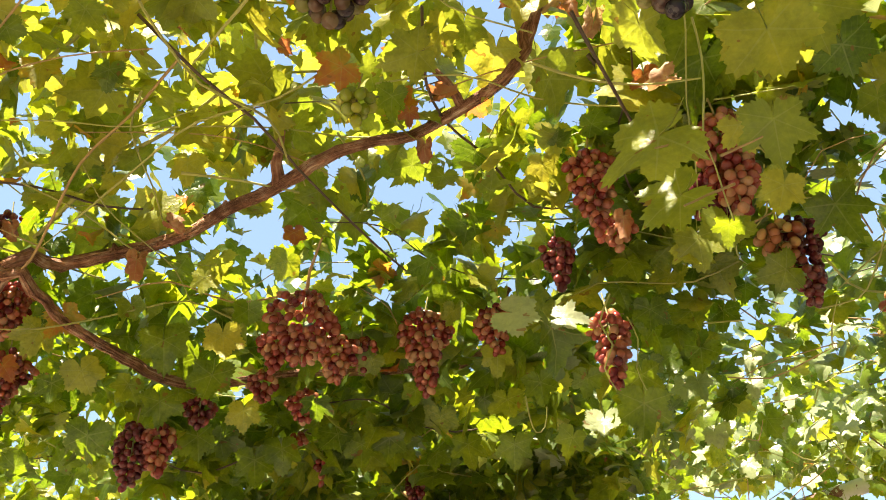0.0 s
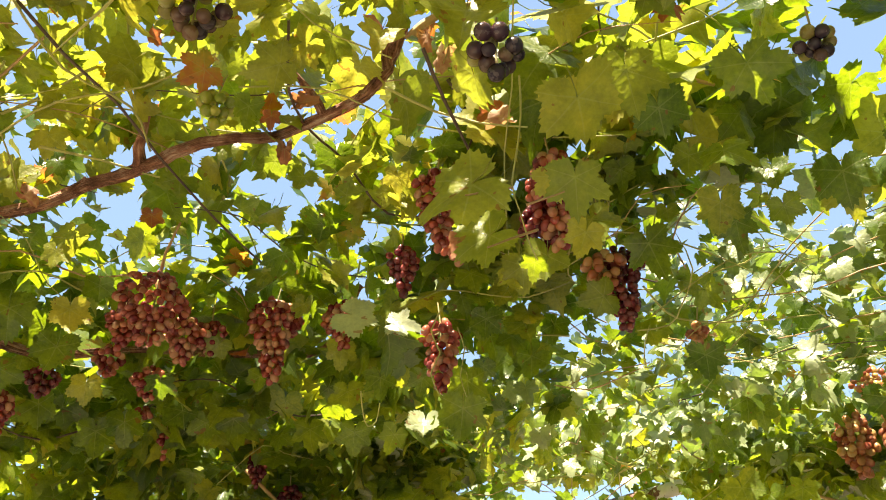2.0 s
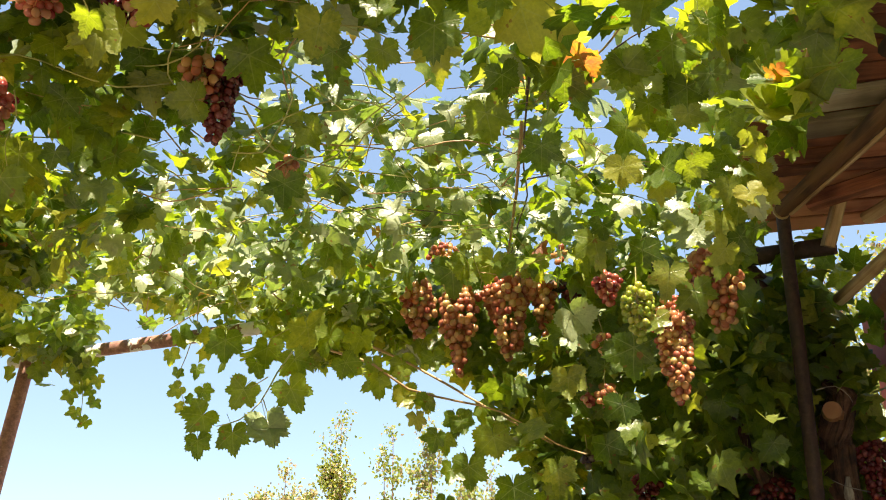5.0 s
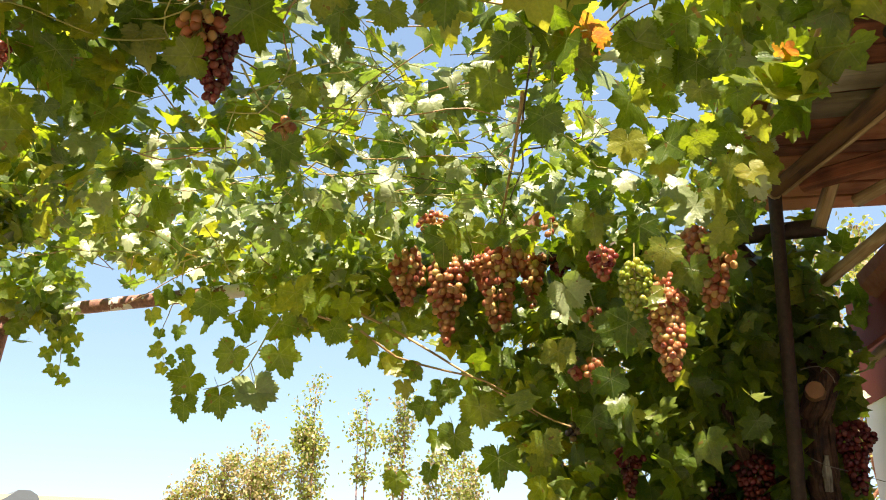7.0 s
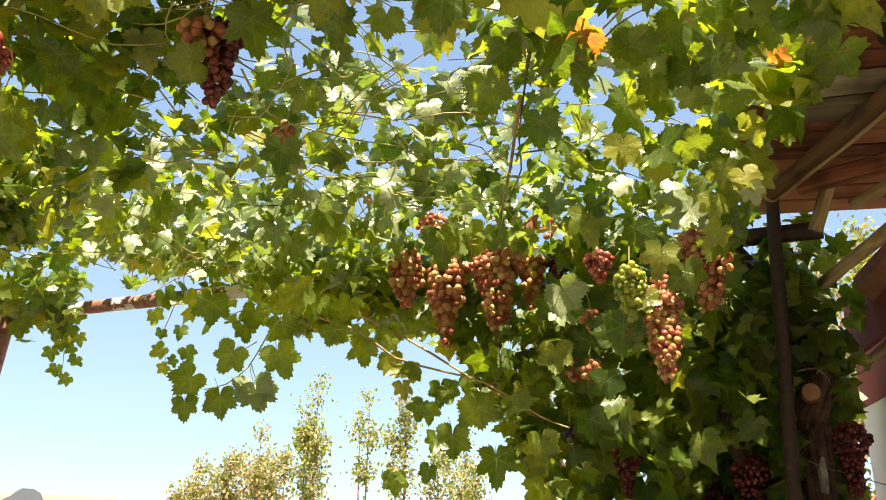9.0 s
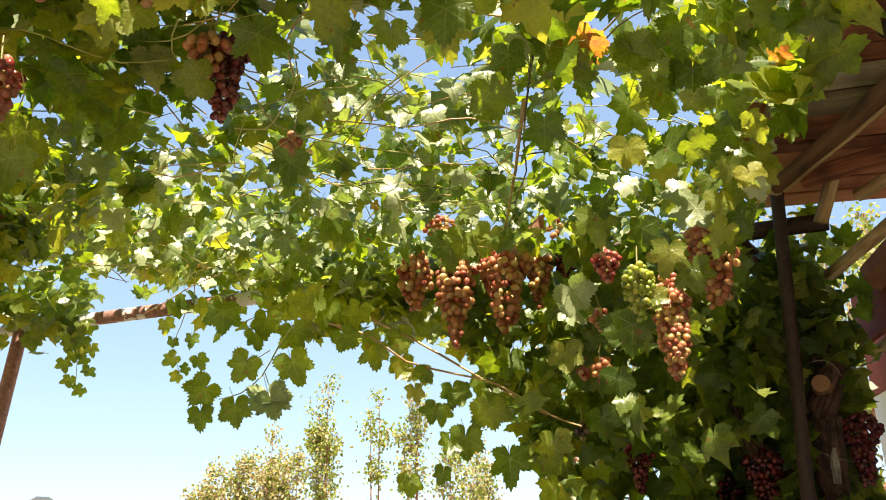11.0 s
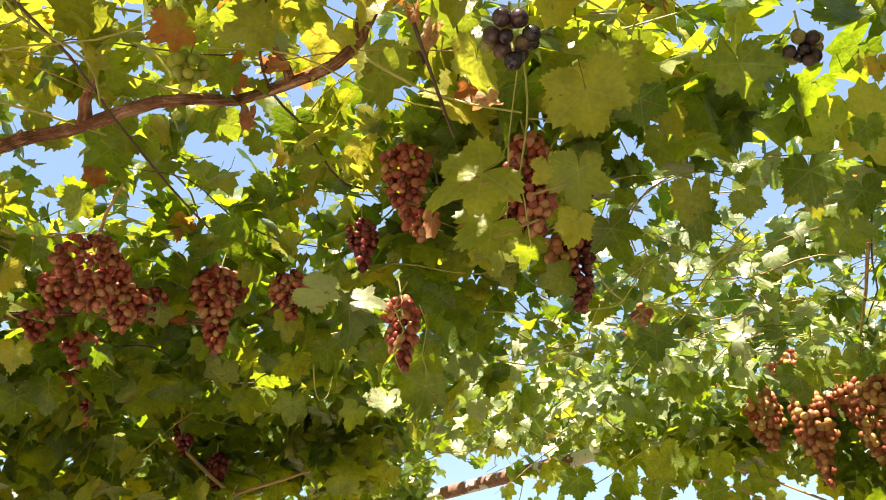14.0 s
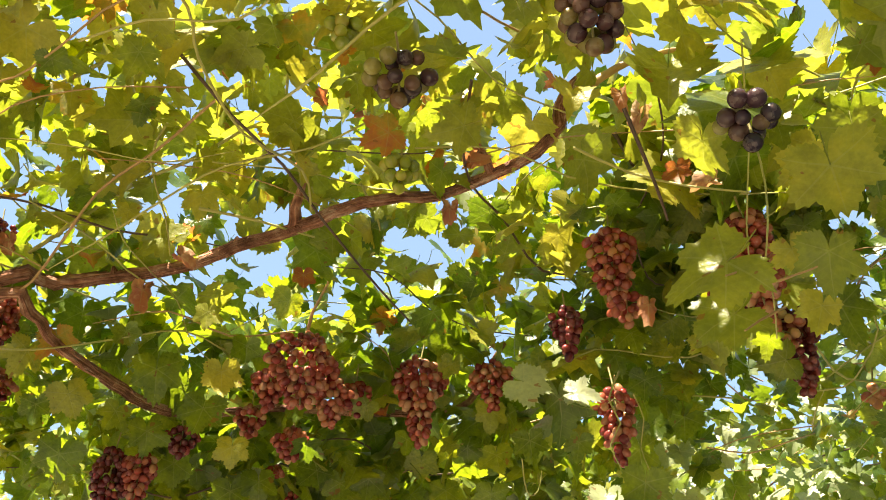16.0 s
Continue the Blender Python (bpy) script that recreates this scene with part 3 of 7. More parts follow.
def cane(name, points, radii, material=BARK, sides=10, wobble=0.40, label="", step=0.03):
    pts, rad = spline(points, radii, step)
    rng = random.Random(len(pts))
    pts = [p + Vector((rng.uniform(-1, 1), rng.uniform(-1, 1), rng.uniform(-1, 1))) * r * 0.18 for p, r in zip(pts, rad)]
    bm = tube(bmesh.new(), pts, rad, sides, wobble)
    if material in (BARK, SHADED_BARK) and radii[0] > 0.0125 and len(pts) > 24:
        # stringy strips of bark, and knots
        for k in range(24):
            turn, sway = rng.uniform(0, 6.28), rng.uniform(-4, 4)
            i0 = rng.randrange(0, max(1, len(pts) - 6))
            i1 = min(len(pts), i0 + rng.randrange(6, 22))
            strip = []
            for i in range(i0, i1):
                d = (pts[min(i + 1, len(pts) - 1)] - pts[max(i - 1, 0)]).normalized()
                u = d.cross(Vector((0.3, 0.2, 1))).normalized()
                v = d.cross(u)
                a = turn + sway * (i - i0) / 22
                strip.append(pts[i] + rad[i] * (1.02 + 0.12 * rng.random()) * (math.cos(a) * u + math.sin(a) * v))
            if len(strip) > 2:
                tube(bm, strip, [rad[i0] * rng.uniform(0.10, 0.28)] * len(strip), 5, 0.4)
        for k in range(max(2, len(pts) // 6)):
            i = rng.randrange(1, len(pts) - 1)
            d = Vector((rng.uniform(-1, 1), rng.uniform(-1, 1), rng.uniform(-0.4, 1))).normalized()
            tube(bm, [pts[i] - d * rad[i] * 0.3, pts[i] + d * rad[i] * 0.9, pts[i] + d * rad[i] * rng.uniform(1.2, 2.2)], [rad[i] * 0.9, rad[i] * 0.75, rad[i] * 0.25], 7, 0.3)
    return under(vine, part(name, bm, material, vine, label))


cane("trunk", [(2.550, 1.500, 0.000), (2.520, 1.460, 0.800), (2.482, 1.424, 1.710), (2.440, 1.381, 1.871), (2.455, 1.358, 1.986), (2.484, 1.418, 2.152), (2.250, 1.500, 2.380)], [0.06, 0.05, 0.036, 0.036, 0.033, 0.028, 0.02], SHADED_BARK, label="old vine trunk with stringy brown bark", sides=14)
cane("bark_patch", [(2.452, 1.392, 1.640), (2.450, 1.388, 1.690), (2.444, 1.380, 1.735)], [0.010, 0.013, 0.006], PALE_BARK, label="pale patch of bare wood on the trunk", sides=8, wobble=0.3)
cane("stump", [(2.440, 1.373, 1.888), (2.392, 1.351, 1.895), (2.359, 1.334, 1.895)], [0.026, 0.026, 0.024], CUT, label="sawn-off vine stub with an orange cut face", sides=16, wobble=0.15)
cane("limb", [(2.410, 1.440, 1.550), (2.355, 1.477, 1.697), (2.296, 1.553, 1.759), (2.255, 1.633, 1.787)], [0.028, 0.024, 0.02, 0.014], SHADED_BARK)
cane("limb", [(2.292, 1.520, 1.696), (2.228, 1.511, 1.811), (2.225, 1.535, 1.906)], [0.018, 0.014, 0.01], SHADED_BARK)
cane("main_cane", [(-1.600, 2.000, 2.500), (-0.833, 1.423, 2.470), (-0.744, 1.476, 2.500), (-0.493, 1.424, 2.510), (-0.361, 1.338, 2.505), (-0.251, 1.275, 2.500), (-0.119, 1.187, 2.500), (0.013, 1.149, 2.490), (0.099, 1.104, 2.500), (0.169, 1.057, 2.510), (0.208, 1.031, 2.550), (0.220, 1.011, 2.570), (0.235, 0.956, 2.580)], [0.013, 0.012, 0.012, 0.0115, 0.011, 0.0105, 0.01, 0.0095, 0.0095, 0.009, 0.0085, 0.0075, 0.006], BARK, label="thick bare cane with peeling reddish bark")
cane("cane_spur", [(0.099, 1.104, 2.500), (0.077, 1.053, 2.510), (0.040, 1.014, 2.530)], [0.008, 0.007, 0.004], BARK)
cane("cane_spur", [(0.208, 1.031, 2.550), (0.205, 1.007, 2.570), (0.222, 1.000, 2.600), (0.237, 0.995, 2.620)], [0.01, 0.009, 0.008, 0.007], BARK)
cane("cane_spur", [(0.239, 0.983, 2.575), (0.290, 0.948, 2.600), (0.378, 0.945, 2.640), (0.458, 0.948, 2.660)], [0.008, 0.006, 0.005, 0.004], BROWN_SHOOT)
cane("cane_spur", [(-0.246, 1.267, 2.500), (-0.241, 1.236, 2.520), (-0.223, 1.191, 2.560)], [0.012, 0.01, 0.005], BARK)
cane("side_cane", [(-1.300, 2.000, 2.450), (-0.783, 1.361, 2.400), (-0.736, 1.401, 2.390), (-0.700, 1.485, 2.360), (-0.639, 1.568, 2.340), (-0.534, 1.718, 2.330), (-0.310, 1.757, 2.360), (-0.086, 1.775, 2.360), (0.091, 1.784, 2.380), (0.173, 1.605, 2.450)], [0.014, 0.013, 0.012, 0.011, 0.01, 0.008, 0.007, 0.007, 0.007, 0.006], BARK)
cane("shoot", [(-0.794, 1.445, 2.550), (-0.567, 1.271, 2.580), (-0.451, 1.233, 2.620), (-0.295, 1.156, 2.660), (-0.163, 1.168, 2.680)], [0.0045, 0.0040, 0.0036, 0.0031, 0.0026], SHOOT, sides=6, wobble=0.1, step=0.05)
cane("shoot", [(-0.754, 1.158, 2.680), (-0.581, 1.069, 2.700), (-0.522, 1.041, 2.720), (-0.405, 1.044, 2.740), (-0.240, 1.066, 2.760), (-0.092, 1.104, 2.760)], [0.0041, 0.0037, 0.0034, 0.0031, 0.0027, 0.0024], SHOOT, sides=6, wobble=0.1, step=0.05)
cane("shoot", [(-0.456, 1.108, 2.600), (-0.495, 1.173, 2.570), (-0.482, 1.274, 2.520), (-0.491, 1.371, 2.500)], [0.0024, 0.0021, 0.0018, 0.0014], SHOOT, sides=6, wobble=0.1, step=0.05)
cane("shoot", [(-0.251, 1.050, 2.700), (-0.261, 1.146, 2.660), (-0.226, 1.189, 2.600), (-0.203, 1.306, 2.520)], [0.0029, 0.0025, 0.0021, 0.0017], SHOOT, sides=6, wobble=0.1, step=0.05)
cane("shoot", [(-0.408, 1.217, 2.500), (-0.305, 1.252, 2.500), (-0.208, 1.284, 2.490)], [0.0033, 0.0026, 0.0019], SHOOT, sides=6, wobble=0.1, step=0.05)
cane("shoot", [(-0.413, 0.955, 2.620), (-0.327, 1.032, 2.550), (-0.245, 1.095, 2.500), (-0.186, 1.185, 2.460), (-0.098, 1.324, 2.420), (-0.029, 1.467, 2.420)], [0.00336, 0.00308, 0.0028, 0.00252, 0.00224, 0.00196], TWIG, sides=6, wobble=0.1, step=0.05)
cane("shoot", [(0.320, 1.100, 2.600), (0.357, 1.138, 2.560), (0.394, 1.184, 2.520)], [0.0042, 0.003325, 0.00245], TWIG, sides=6, wobble=0.1, step=0.05)
cane("shoot", [(0.247, 1.145, 2.620), (0.345, 1.163, 2.600), (0.411, 1.157, 2.580), (0.516, 1.125, 2.550)], [0.0029, 0.0025, 0.0021, 0.0017], SHOOT, sides=6, wobble=0.1, step=0.05)
cane("shoot", [(0.351, 0.674, 2.360), (0.346, 0.694, 2.280), (0.345, 0.716, 2.220), (0.334, 0.741, 2.140), (0.337, 0.773, 2.080), (0.350, 0.842, 2.060)], [0.0012, 0.0011, 0.0010, 0.0009, 0.0008, 0.0007], SHOOT, sides=6, wobble=0.1, step=0.05)
cane("shoot", [(0.566, 0.899, 2.500), (0.666, 0.952, 2.500), (0.759, 0.981, 2.500)], [0.0054, 0.004275, 0.00315], BROWN_SHOOT, sides=6, wobble=0.1, step=0.05)
cane("shoot", [(-0.236, 1.504, 2.400), (-0.223, 1.474, 2.440), (-0.190, 1.417, 2.480)], [0.0042, 0.003325, 0.00245], BROWN_SHOOT, sides=6, wobble=0.1, step=0.05)
cane("shoot", [(1.194, 1.043, 2.480), (1.226, 1.092, 2.470), (1.282, 1.188, 2.450), (1.338, 1.275, 2.430), (1.428, 1.403, 2.400), (1.515, 1.503, 2.390), (1.587, 1.639, 2.380), (1.662, 1.773, 2.360)], [0.00288, 0.00270857, 0.00253714, 0.00236571, 0.00219429, 0.00202286, 0.00185143, 0.00168], TWIG, sides=6, wobble=0.1, step=0.05)
cane("shoot", [(1.195, 1.064, 2.480), (1.235, 1.115, 2.460), (1.282, 1.195, 2.440)], [0.006, 0.00475, 0.0035], TWIG, sides=6, wobble=0.1, step=0.05)
cane("shoot", [(1.322, 1.266, 2.420), (1.479, 1.504, 2.380), (1.671, 1.812, 2.340)], [0.0048, 0.0038, 0.0028], BROWN_SHOOT, sides=6, wobble=0.1, step=0.05)
cane("shoot", [(0.735, 1.389, 2.340), (0.843, 1.503, 2.330), (1.004, 1.509, 2.330), (1.163, 1.485, 2.340)], [0.0024, 0.0021, 0.0018, 0.0014], SHOOT, sides=6, wobble=0.1, step=0.05)
cane("shoot", [(1.025, 1.664, 2.330), (1.268, 1.708, 2.330), (1.464, 1.589, 2.330)], [0.0024, 0.0019, 0.0014], SHOOT, sides=6, wobble=0.1, step=0.05)
cane("shoot", [(1.538, 0.672, 2.400), (1.604, 0.768, 2.360), (1.660, 0.874, 2.320), (1.812, 1.122, 2.280)], [0.0048, 0.00413333, 0.00346667, 0.0028], BROWN_SHOOT, sides=6, wobble=0.1, step=0.05)
cane("shoot", [(1.409, 2.271, 2.201), (1.522, 2.115, 2.096), (1.625, 1.968, 1.982), (1.821, 1.835, 1.841)], [0.0048, 0.00413333, 0.00346667, 0.0028], BROWN_SHOOT, sides=6, wobble=0.1, step=0.05)
cane("shoot", [(0.355, 0.715, 2.238), (0.351, 0.711, 2.172), (0.342, 0.712, 2.117), (0.336, 0.725, 2.080), (0.348, 0.751, 2.060), (0.366, 0.795, 2.049), (0.386, 0.842, 2.053)], [0.0013, 0.0012, 0.0011, 0.0010, 0.0009, 0.0009, 0.0008], SHOOT, sides=6, wobble=0.1, step=0.05)
cane("shoot", [(0.336, 0.727, 2.077), (0.305, 0.713, 2.060), (0.278, 0.699, 2.043)], [0.00168, 0.00133, 0.00098], BROWN_SHOOT, sides=6, wobble=0.1, step=0.05)
cane("shoot", [(0.376, 0.787, 2.061), (0.337, 0.768, 2.034), (0.307, 0.748, 2.009)], [0.00168, 0.00133, 0.00098], BROWN_SHOOT, sides=6, wobble=0.1, step=0.05)
cane("shoot", [(0.357, 0.754, 2.073), (0.378, 0.751, 2.080), (0.402, 0.746, 2.088)], [0.00168, 0.00133, 0.00098], BROWN_SHOOT, sides=6, wobble=0.1, step=0.05)
cane("shoot", [(0.317, 1.260, 2.217), (0.293, 1.258, 2.165), (0.308, 1.261, 2.126), (0.293, 1.280, 2.097), (0.308, 1.292, 2.063)], [0.0018, 0.0016, 0.0014, 0.0012, 0.0010], SHOOT, sides=6, wobble=0.1, step=0.05)
cane("shoot", [(0.342, 1.282, 2.185), (0.352, 1.277, 2.141), (0.345, 1.293, 2.100), (0.354, 1.295, 2.062)], [0.0013, 0.0011, 0.0009, 0.0008], SHOOT, sides=6, wobble=0.1, step=0.05)
cane("shoot", [(0.178, 1.473, 2.145), (0.183, 1.496, 2.111), (0.193, 1.511, 2.090), (0.209, 1.507, 2.098), (0.215, 1.487, 2.127)], [0.0015, 0.0013, 0.0012, 0.0010, 0.0009], SHOOT, sides=6, wobble=0.1, step=0.05)
cane("shoot", [(-0.122, 2.244, 2.245), (0.030, 2.227, 2.102), (0.086, 2.214, 2.097), (0.241, 2.205, 2.144), (0.382, 2.250, 2.205)], [0.0054, 0.0048375, 0.004275, 0.0037125, 0.00315], BROWN_SHOOT, sides=6, wobble=0.1, step=0.05)
cane("shoot", [(-0.180, 2.178, 2.181), (-0.063, 2.101, 2.259), (-0.007, 2.099, 2.238), (0.092, 2.187, 2.245)], [0.0013, 0.0011, 0.0009, 0.0008], SHOOT, sides=6, wobble=0.1, step=0.05)
cane("shoot", [(0.249, 0.825, 2.390), (0.281, 0.865, 2.334), (0.323, 0.942, 2.312), (0.343, 0.991, 2.329)], [0.003, 0.00258333, 0.00216667, 0.00175], TWIG, sides=6, wobble=0.1, step=0.05)
cane("shoot", [(0.201, 0.930, 2.411), (0.272, 0.912, 2.352), (0.338, 0.884, 2.308), (0.383, 0.811, 2.240)], [0.0023, 0.0020, 0.0017, 0.0013], SHOOT, sides=6, wobble=0.1, step=0.05)
cane("shoot", [(1.135, 3.078, 2.358), (1.139, 3.142, 2.319), (1.125, 3.167, 2.235), (1.160, 3.171, 2.132)], [0.0020, 0.0017, 0.0014, 0.0010], SHOOT, sides=6, wobble=0.1, step=0.05)
cane("shoot", [(0.800, 3.472, 2.337), (0.844, 3.490, 2.235), (0.855, 3.514, 2.108)], [0.0020, 0.0016, 0.0010], SHOOT, sides=6, wobble=0.1, step=0.05)
cane("shoot", [(1.065, 1.886, 2.018), (1.001, 1.823, 1.939), (0.976, 1.849, 1.874), (0.936, 1.872, 1.833), (0.891, 1.890, 1.818)], [0.0022, 0.0019, 0.0016, 0.0014, 0.0011], SHOOT, sides=6, wobble=0.1, step=0.05)
cane("shoot", [(0.985, 1.832, 1.931), (0.948, 1.852, 1.903)], [0.0014, 0.0007], SHOOT, sides=6, wobble=0.1, step=0.05)
cane("shoot", [(0.981, 1.845, 1.880), (1.000, 1.848, 1.837)], [0.0014, 0.0007], SHOOT, sides=6, wobble=0.1, step=0.05)
cane("shoot", [(1.220, 2.026, 2.076), (1.289, 1.895, 2.013), (1.375, 1.864, 1.952), (1.490, 1.800, 1.919), (1.577, 1.745, 1.891), (1.697, 1.668, 1.807), (1.752, 1.625, 1.779)], [0.0040, 0.0037, 0.0033, 0.0030, 0.0027, 0.0023, 0.0020], BROWN_SHOOT, sides=6, wobble=0.1, step=0.05)

# thin shoots and leafless twigs that wind through the leaves
rng_s = random.Random(8)
for k in range(150):
    sx, sy = rng_s.uniform(-1.2, 1.6), rng_s.uniform(0.5, 2.7)
    if sx > 1.3 and sy < 1.2 or sy > 3.2 - 0.75 * sx:
        continue
    sz = 2.50 - 0.12 * max(0, min(1, sy - 1.2)) + rng_s.uniform(-0.05, 0.14)
    turn = rng_s.uniform(0, 6.28)
    knots = [Vector((sx, sy, sz))]
    for _ in range(rng_s.randrange(3, 6)):
        turn += rng_s.uniform(-0.6, 0.6)
        knots.append(knots[-1] + Vector((math.cos(turn) * 0.13, math.sin(turn) * 0.13, rng_s.uniform(-0.05, 0.035))))
    r = rng_s.uniform(0.0011, 0.0026)
    cane("shoot", knots, [r] * (len(knots) - 1) + [r * 0.4], rng_s.choice((SHOOT, SHOOT, SHOOT, BROWN_SHOOT, TWIG)), 6, 0.1, "", 0.04)


for k in range(90):
    sx, sy = rng_s.uniform(0.55, 1.75), rng_s.uniform(1.15, 2.5)
    if sy > 3.15 - 0.75 * sx:
        continue
    turn = rng_s.uniform(0, 6.28)
    knots = [Vector((sx, sy, 2.40 - 0.10 * max(0, min(1, sy - 1.2)) + rng_s.uniform(-0.10, 0.06)))]
    for _ in range(rng_s.randrange(3, 5)):
        turn += rng_s.uniform(-0.7, 0.7)
        knots.append(knots[-1] + Vector((math.cos(turn) * 0.09, math.sin(turn) * 0.09, rng_s.uniform(-0.05, 0.04))))
    r = rng_s.uniform(0.0009, 0.0019)
    cane("shoot", knots, [r] * (len(knots) - 1) + [r * 0.4], rng_s.choice((SHOOT, SHOOT, BROWN_SHOOT)), 5, 0.1, "", 0.05)


# ---- grapes ----
def grape_mesh(material, ratio):
    bm = bmesh.new()
    bmesh.ops.create_uvsphere(bm, u_segments=12, v_segments=8, radius=1.0)
    for v in bm.verts:
        v.co.z *= ratio
    return mesh_of(bm, "grape", material)


GRAPES = {mat.name: grape_mesh(mat, ratio) for mat, ratio in ((RED, 1.32), (AMBER, 1.18), (DUSKY, 1.03), (MIXED, 1.03), (WINE, 1.25), (UNRIPE, 1.03))}


BUNCHES = []


def grape_cluster(x, y, z, length, radius, material=RED, size=0.0098, seed=0, lean=(0.0, 0.0), label="", loose=0.0, stalk=0.045):
    """A hanging bunch: (x, y, z) is the top of its berries."""
    rng = random.Random(seed * 7 + int(1000 * length))
    label = label or {"red_grape": "bunch of ripe dull red grapes", "amber_grape": "bunch of amber pink grapes", "purple_grape": "bunch of dark purple half-ripe grapes", "half_ripe_grape": "bunch of purple and green half-ripe grapes",
                      "wine_grape": "bunch of shrunken dark red grapes", "green_grape": "bunch of small unripe green grapes"}[material.name]
    bunch = thing("grape_cluster", (x, y, z), label=label, category="grapes", group="grape clusters on the vine")
    BUNCHES.append((x + lean[0] * length / 2, y + lean[1] * length / 2, z - length / 2, max(radius, length / 2) * 0.85, radius))
    d = size * 2
    lump, shape = (rng.uniform(0, 6.28), rng.uniform(0, 6.28)), min(1.0, (length / 0.14) ** 2)
    spine = []
    steps = max(3, int(length / (d * 0.80)))
    stems = bmesh.new()
    for i in range(steps + 1):
        s = i / steps
        prof = min(1.0, 0.45 + 2.8 * s) * (1.0 - 0.72 * max(0, s - 0.25) / 0.75)
        r = max(0.0, radius * prof - size * 0.5) * rng.uniform(0.85, 1.12)
        c = Vector((lean[0] * s * length, lean[1] * s * length, -s * length))
        spine.append(c)
        count = max(1, int(2 * math.pi * r / (d * 0.97)))
        turn = rng.uniform(0, 6.28)
        for k in range(count):
            if rng.random() < loose + (0.06 if length > 0.09 else 0):
                continue
            a = turn + 2 * math.pi * k / count + rng.uniform(-0.12, 0.12)
            rr = r * rng.uniform(0.86, 1.10) * (1 + shape * (0.22 * math.sin(2 * a + lump[0] + 5 * s) + 0.14 * math.sin(9 * s + lump[1]))) if count > 1 else r * 0.3
            p = c + Vector((math.cos(a) * rr, math.sin(a) * rr, rng.uniform(-0.35, 0.35) * d))
            ob = new("grape", GRAPES[material.name])
            ob.parent = bunch
            q = Vector((math.cos(a) * 0.7, math.sin(a) * 0.7, -0.7)).to_track_quat("Z", "Y") @ Euler((rng.uniform(-0.5, 0.5), rng.uniform(-0.5, 0.5), 0)).to_quaternion()
            f = size * rng.uniform(0.84, 1.10)
            ob.matrix_basis = Matrix.LocRotScale(p, q, (f, f, f))
            if k % 2 == 0 and r > size and loose:
                part("stem", tube(bmesh.new(), [c + Vector((0, 0, 0.6 * d)), c.lerp(p, 0.5) + Vector((0, 0, 0.2 * d)), p], [0.0011, 0.0009, 0.0007], 4, 0, False), STALK, bunch)
    top = Vector((-lean[0] * 0.05 + rng.uniform(-0.01, 0.01), rng.uniform(-0.01, 0.01), stalk))
    pts, rad = spline([top, Vector((0, 0, 0.0))] + spine[1:], [0.0016] * (len(spine) + 1), 0.02)
    tube(stems, pts, rad, 6)
    part("stalk", stems, STALK, bunch)
    return bunch


grape_cluster(-0.233, 1.491, 2.385, 0.135, 0.066, RED, seed=1, size=0.0077)
grape_cluster(-0.182, 1.565, 2.333, 0.090, 0.042, RED, seed=2, size=0.0076)
grape_cluster(-0.136, 1.597, 2.341, 0.060, 0.035, RED, seed=3, size=0.0076)
grape_cluster(-0.305, 1.568, 2.357, 0.080, 0.035, RED, seed=4, size=0.0076)
grape_cluster(-0.005, 1.601, 2.403, 0.180, 0.045, RED, seed=5, size=0.0076)
grape_cluster(0.139, 1.576, 2.383, 0.095, 0.042, RED, seed=6, size=0.0076)
grape_cluster(0.314, 1.297, 2.201, 0.130, 0.030, RED, seed=7, loose=0.15, size=0.0076)
grape_cluster(0.303, 1.167, 2.431, 0.150, 0.036, RED, seed=8, size=0.0076)
grape_cluster(0.351, 1.274, 2.365, 0.050, 0.030, RED, seed=9, size=0.0076)
grape_cluster(0.466, 1.009, 2.345, 0.160, 0.045, RED, seed=10, size=0.0076)
grape_cluster(0.460, 1.084, 2.306, 0.100, 0.036, WINE, seed=11, size=0.0078)
grape_cluster(0.625, 1.294, 2.344, 0.070, 0.040, AMBER, seed=12, loose=0.2, size=0.0095)
grape_cluster(0.669, 1.332, 2.379, 0.160, 0.045, WINE, seed=13, size=0.0078)
grape_cluster(0.251, 1.326, 2.365, 0.085, 0.030, WINE, seed=14, size=0.0078)
grape_cluster(-0.639, 1.737, 2.247, 0.130, 0.045, WINE, seed=15, size=0.0078)
grape_cluster(-0.578, 1.725, 2.232, 0.100, 0.035, RED, seed=16, size=0.0076)
grape_cluster(-0.514, 1.760, 2.308, 0.060, 0.036, WINE, seed=17, size=0.0078)
grape_cluster(-0.274, 1.722, 2.288, 0.060, 0.040, RED, seed=18, size=0.0076)
grape_cluster(-0.361, 1.693, 2.326, 0.060, 0.030, RED, seed=19, size=0.0076)
grape_cluster(-0.338, 1.956, 2.296, 0.025, 0.022, RED, seed=20, loose=0.2, size=0.0076)
grape_cluster(-0.304, 2.087, 2.284, 0.060, 0.018, RED, seed=21, loose=0.2, size=0.0076)
grape_cluster(-0.084, 2.219, 2.279, 0.090, 0.028, WINE, seed=22, size=0.0078)
grape_cluster(-0.850, 1.514, 2.474, 0.110, 0.045, RED, seed=23, size=0.0076)
grape_cluster(-0.899, 1.635, 2.383, 0.120, 0.050, RED, seed=24, size=0.0076)
grape_cluster(-0.052, 0.752, 2.390, 0.068, 0.041, MIXED, seed=25, size=0.0108)
grape_cluster(0.161, 0.632, 2.366, 0.074, 0.041, MIXED, seed=26, size=0.0108)
grape_cluster(0.312, 0.639, 2.212, 0.040, 0.031, DUSKY, seed=27, size=0.0098)
grape_cluster(-0.134, 0.814, 2.535, 0.046, 0.026, UNRIPE, seed=28, size=0.0110)
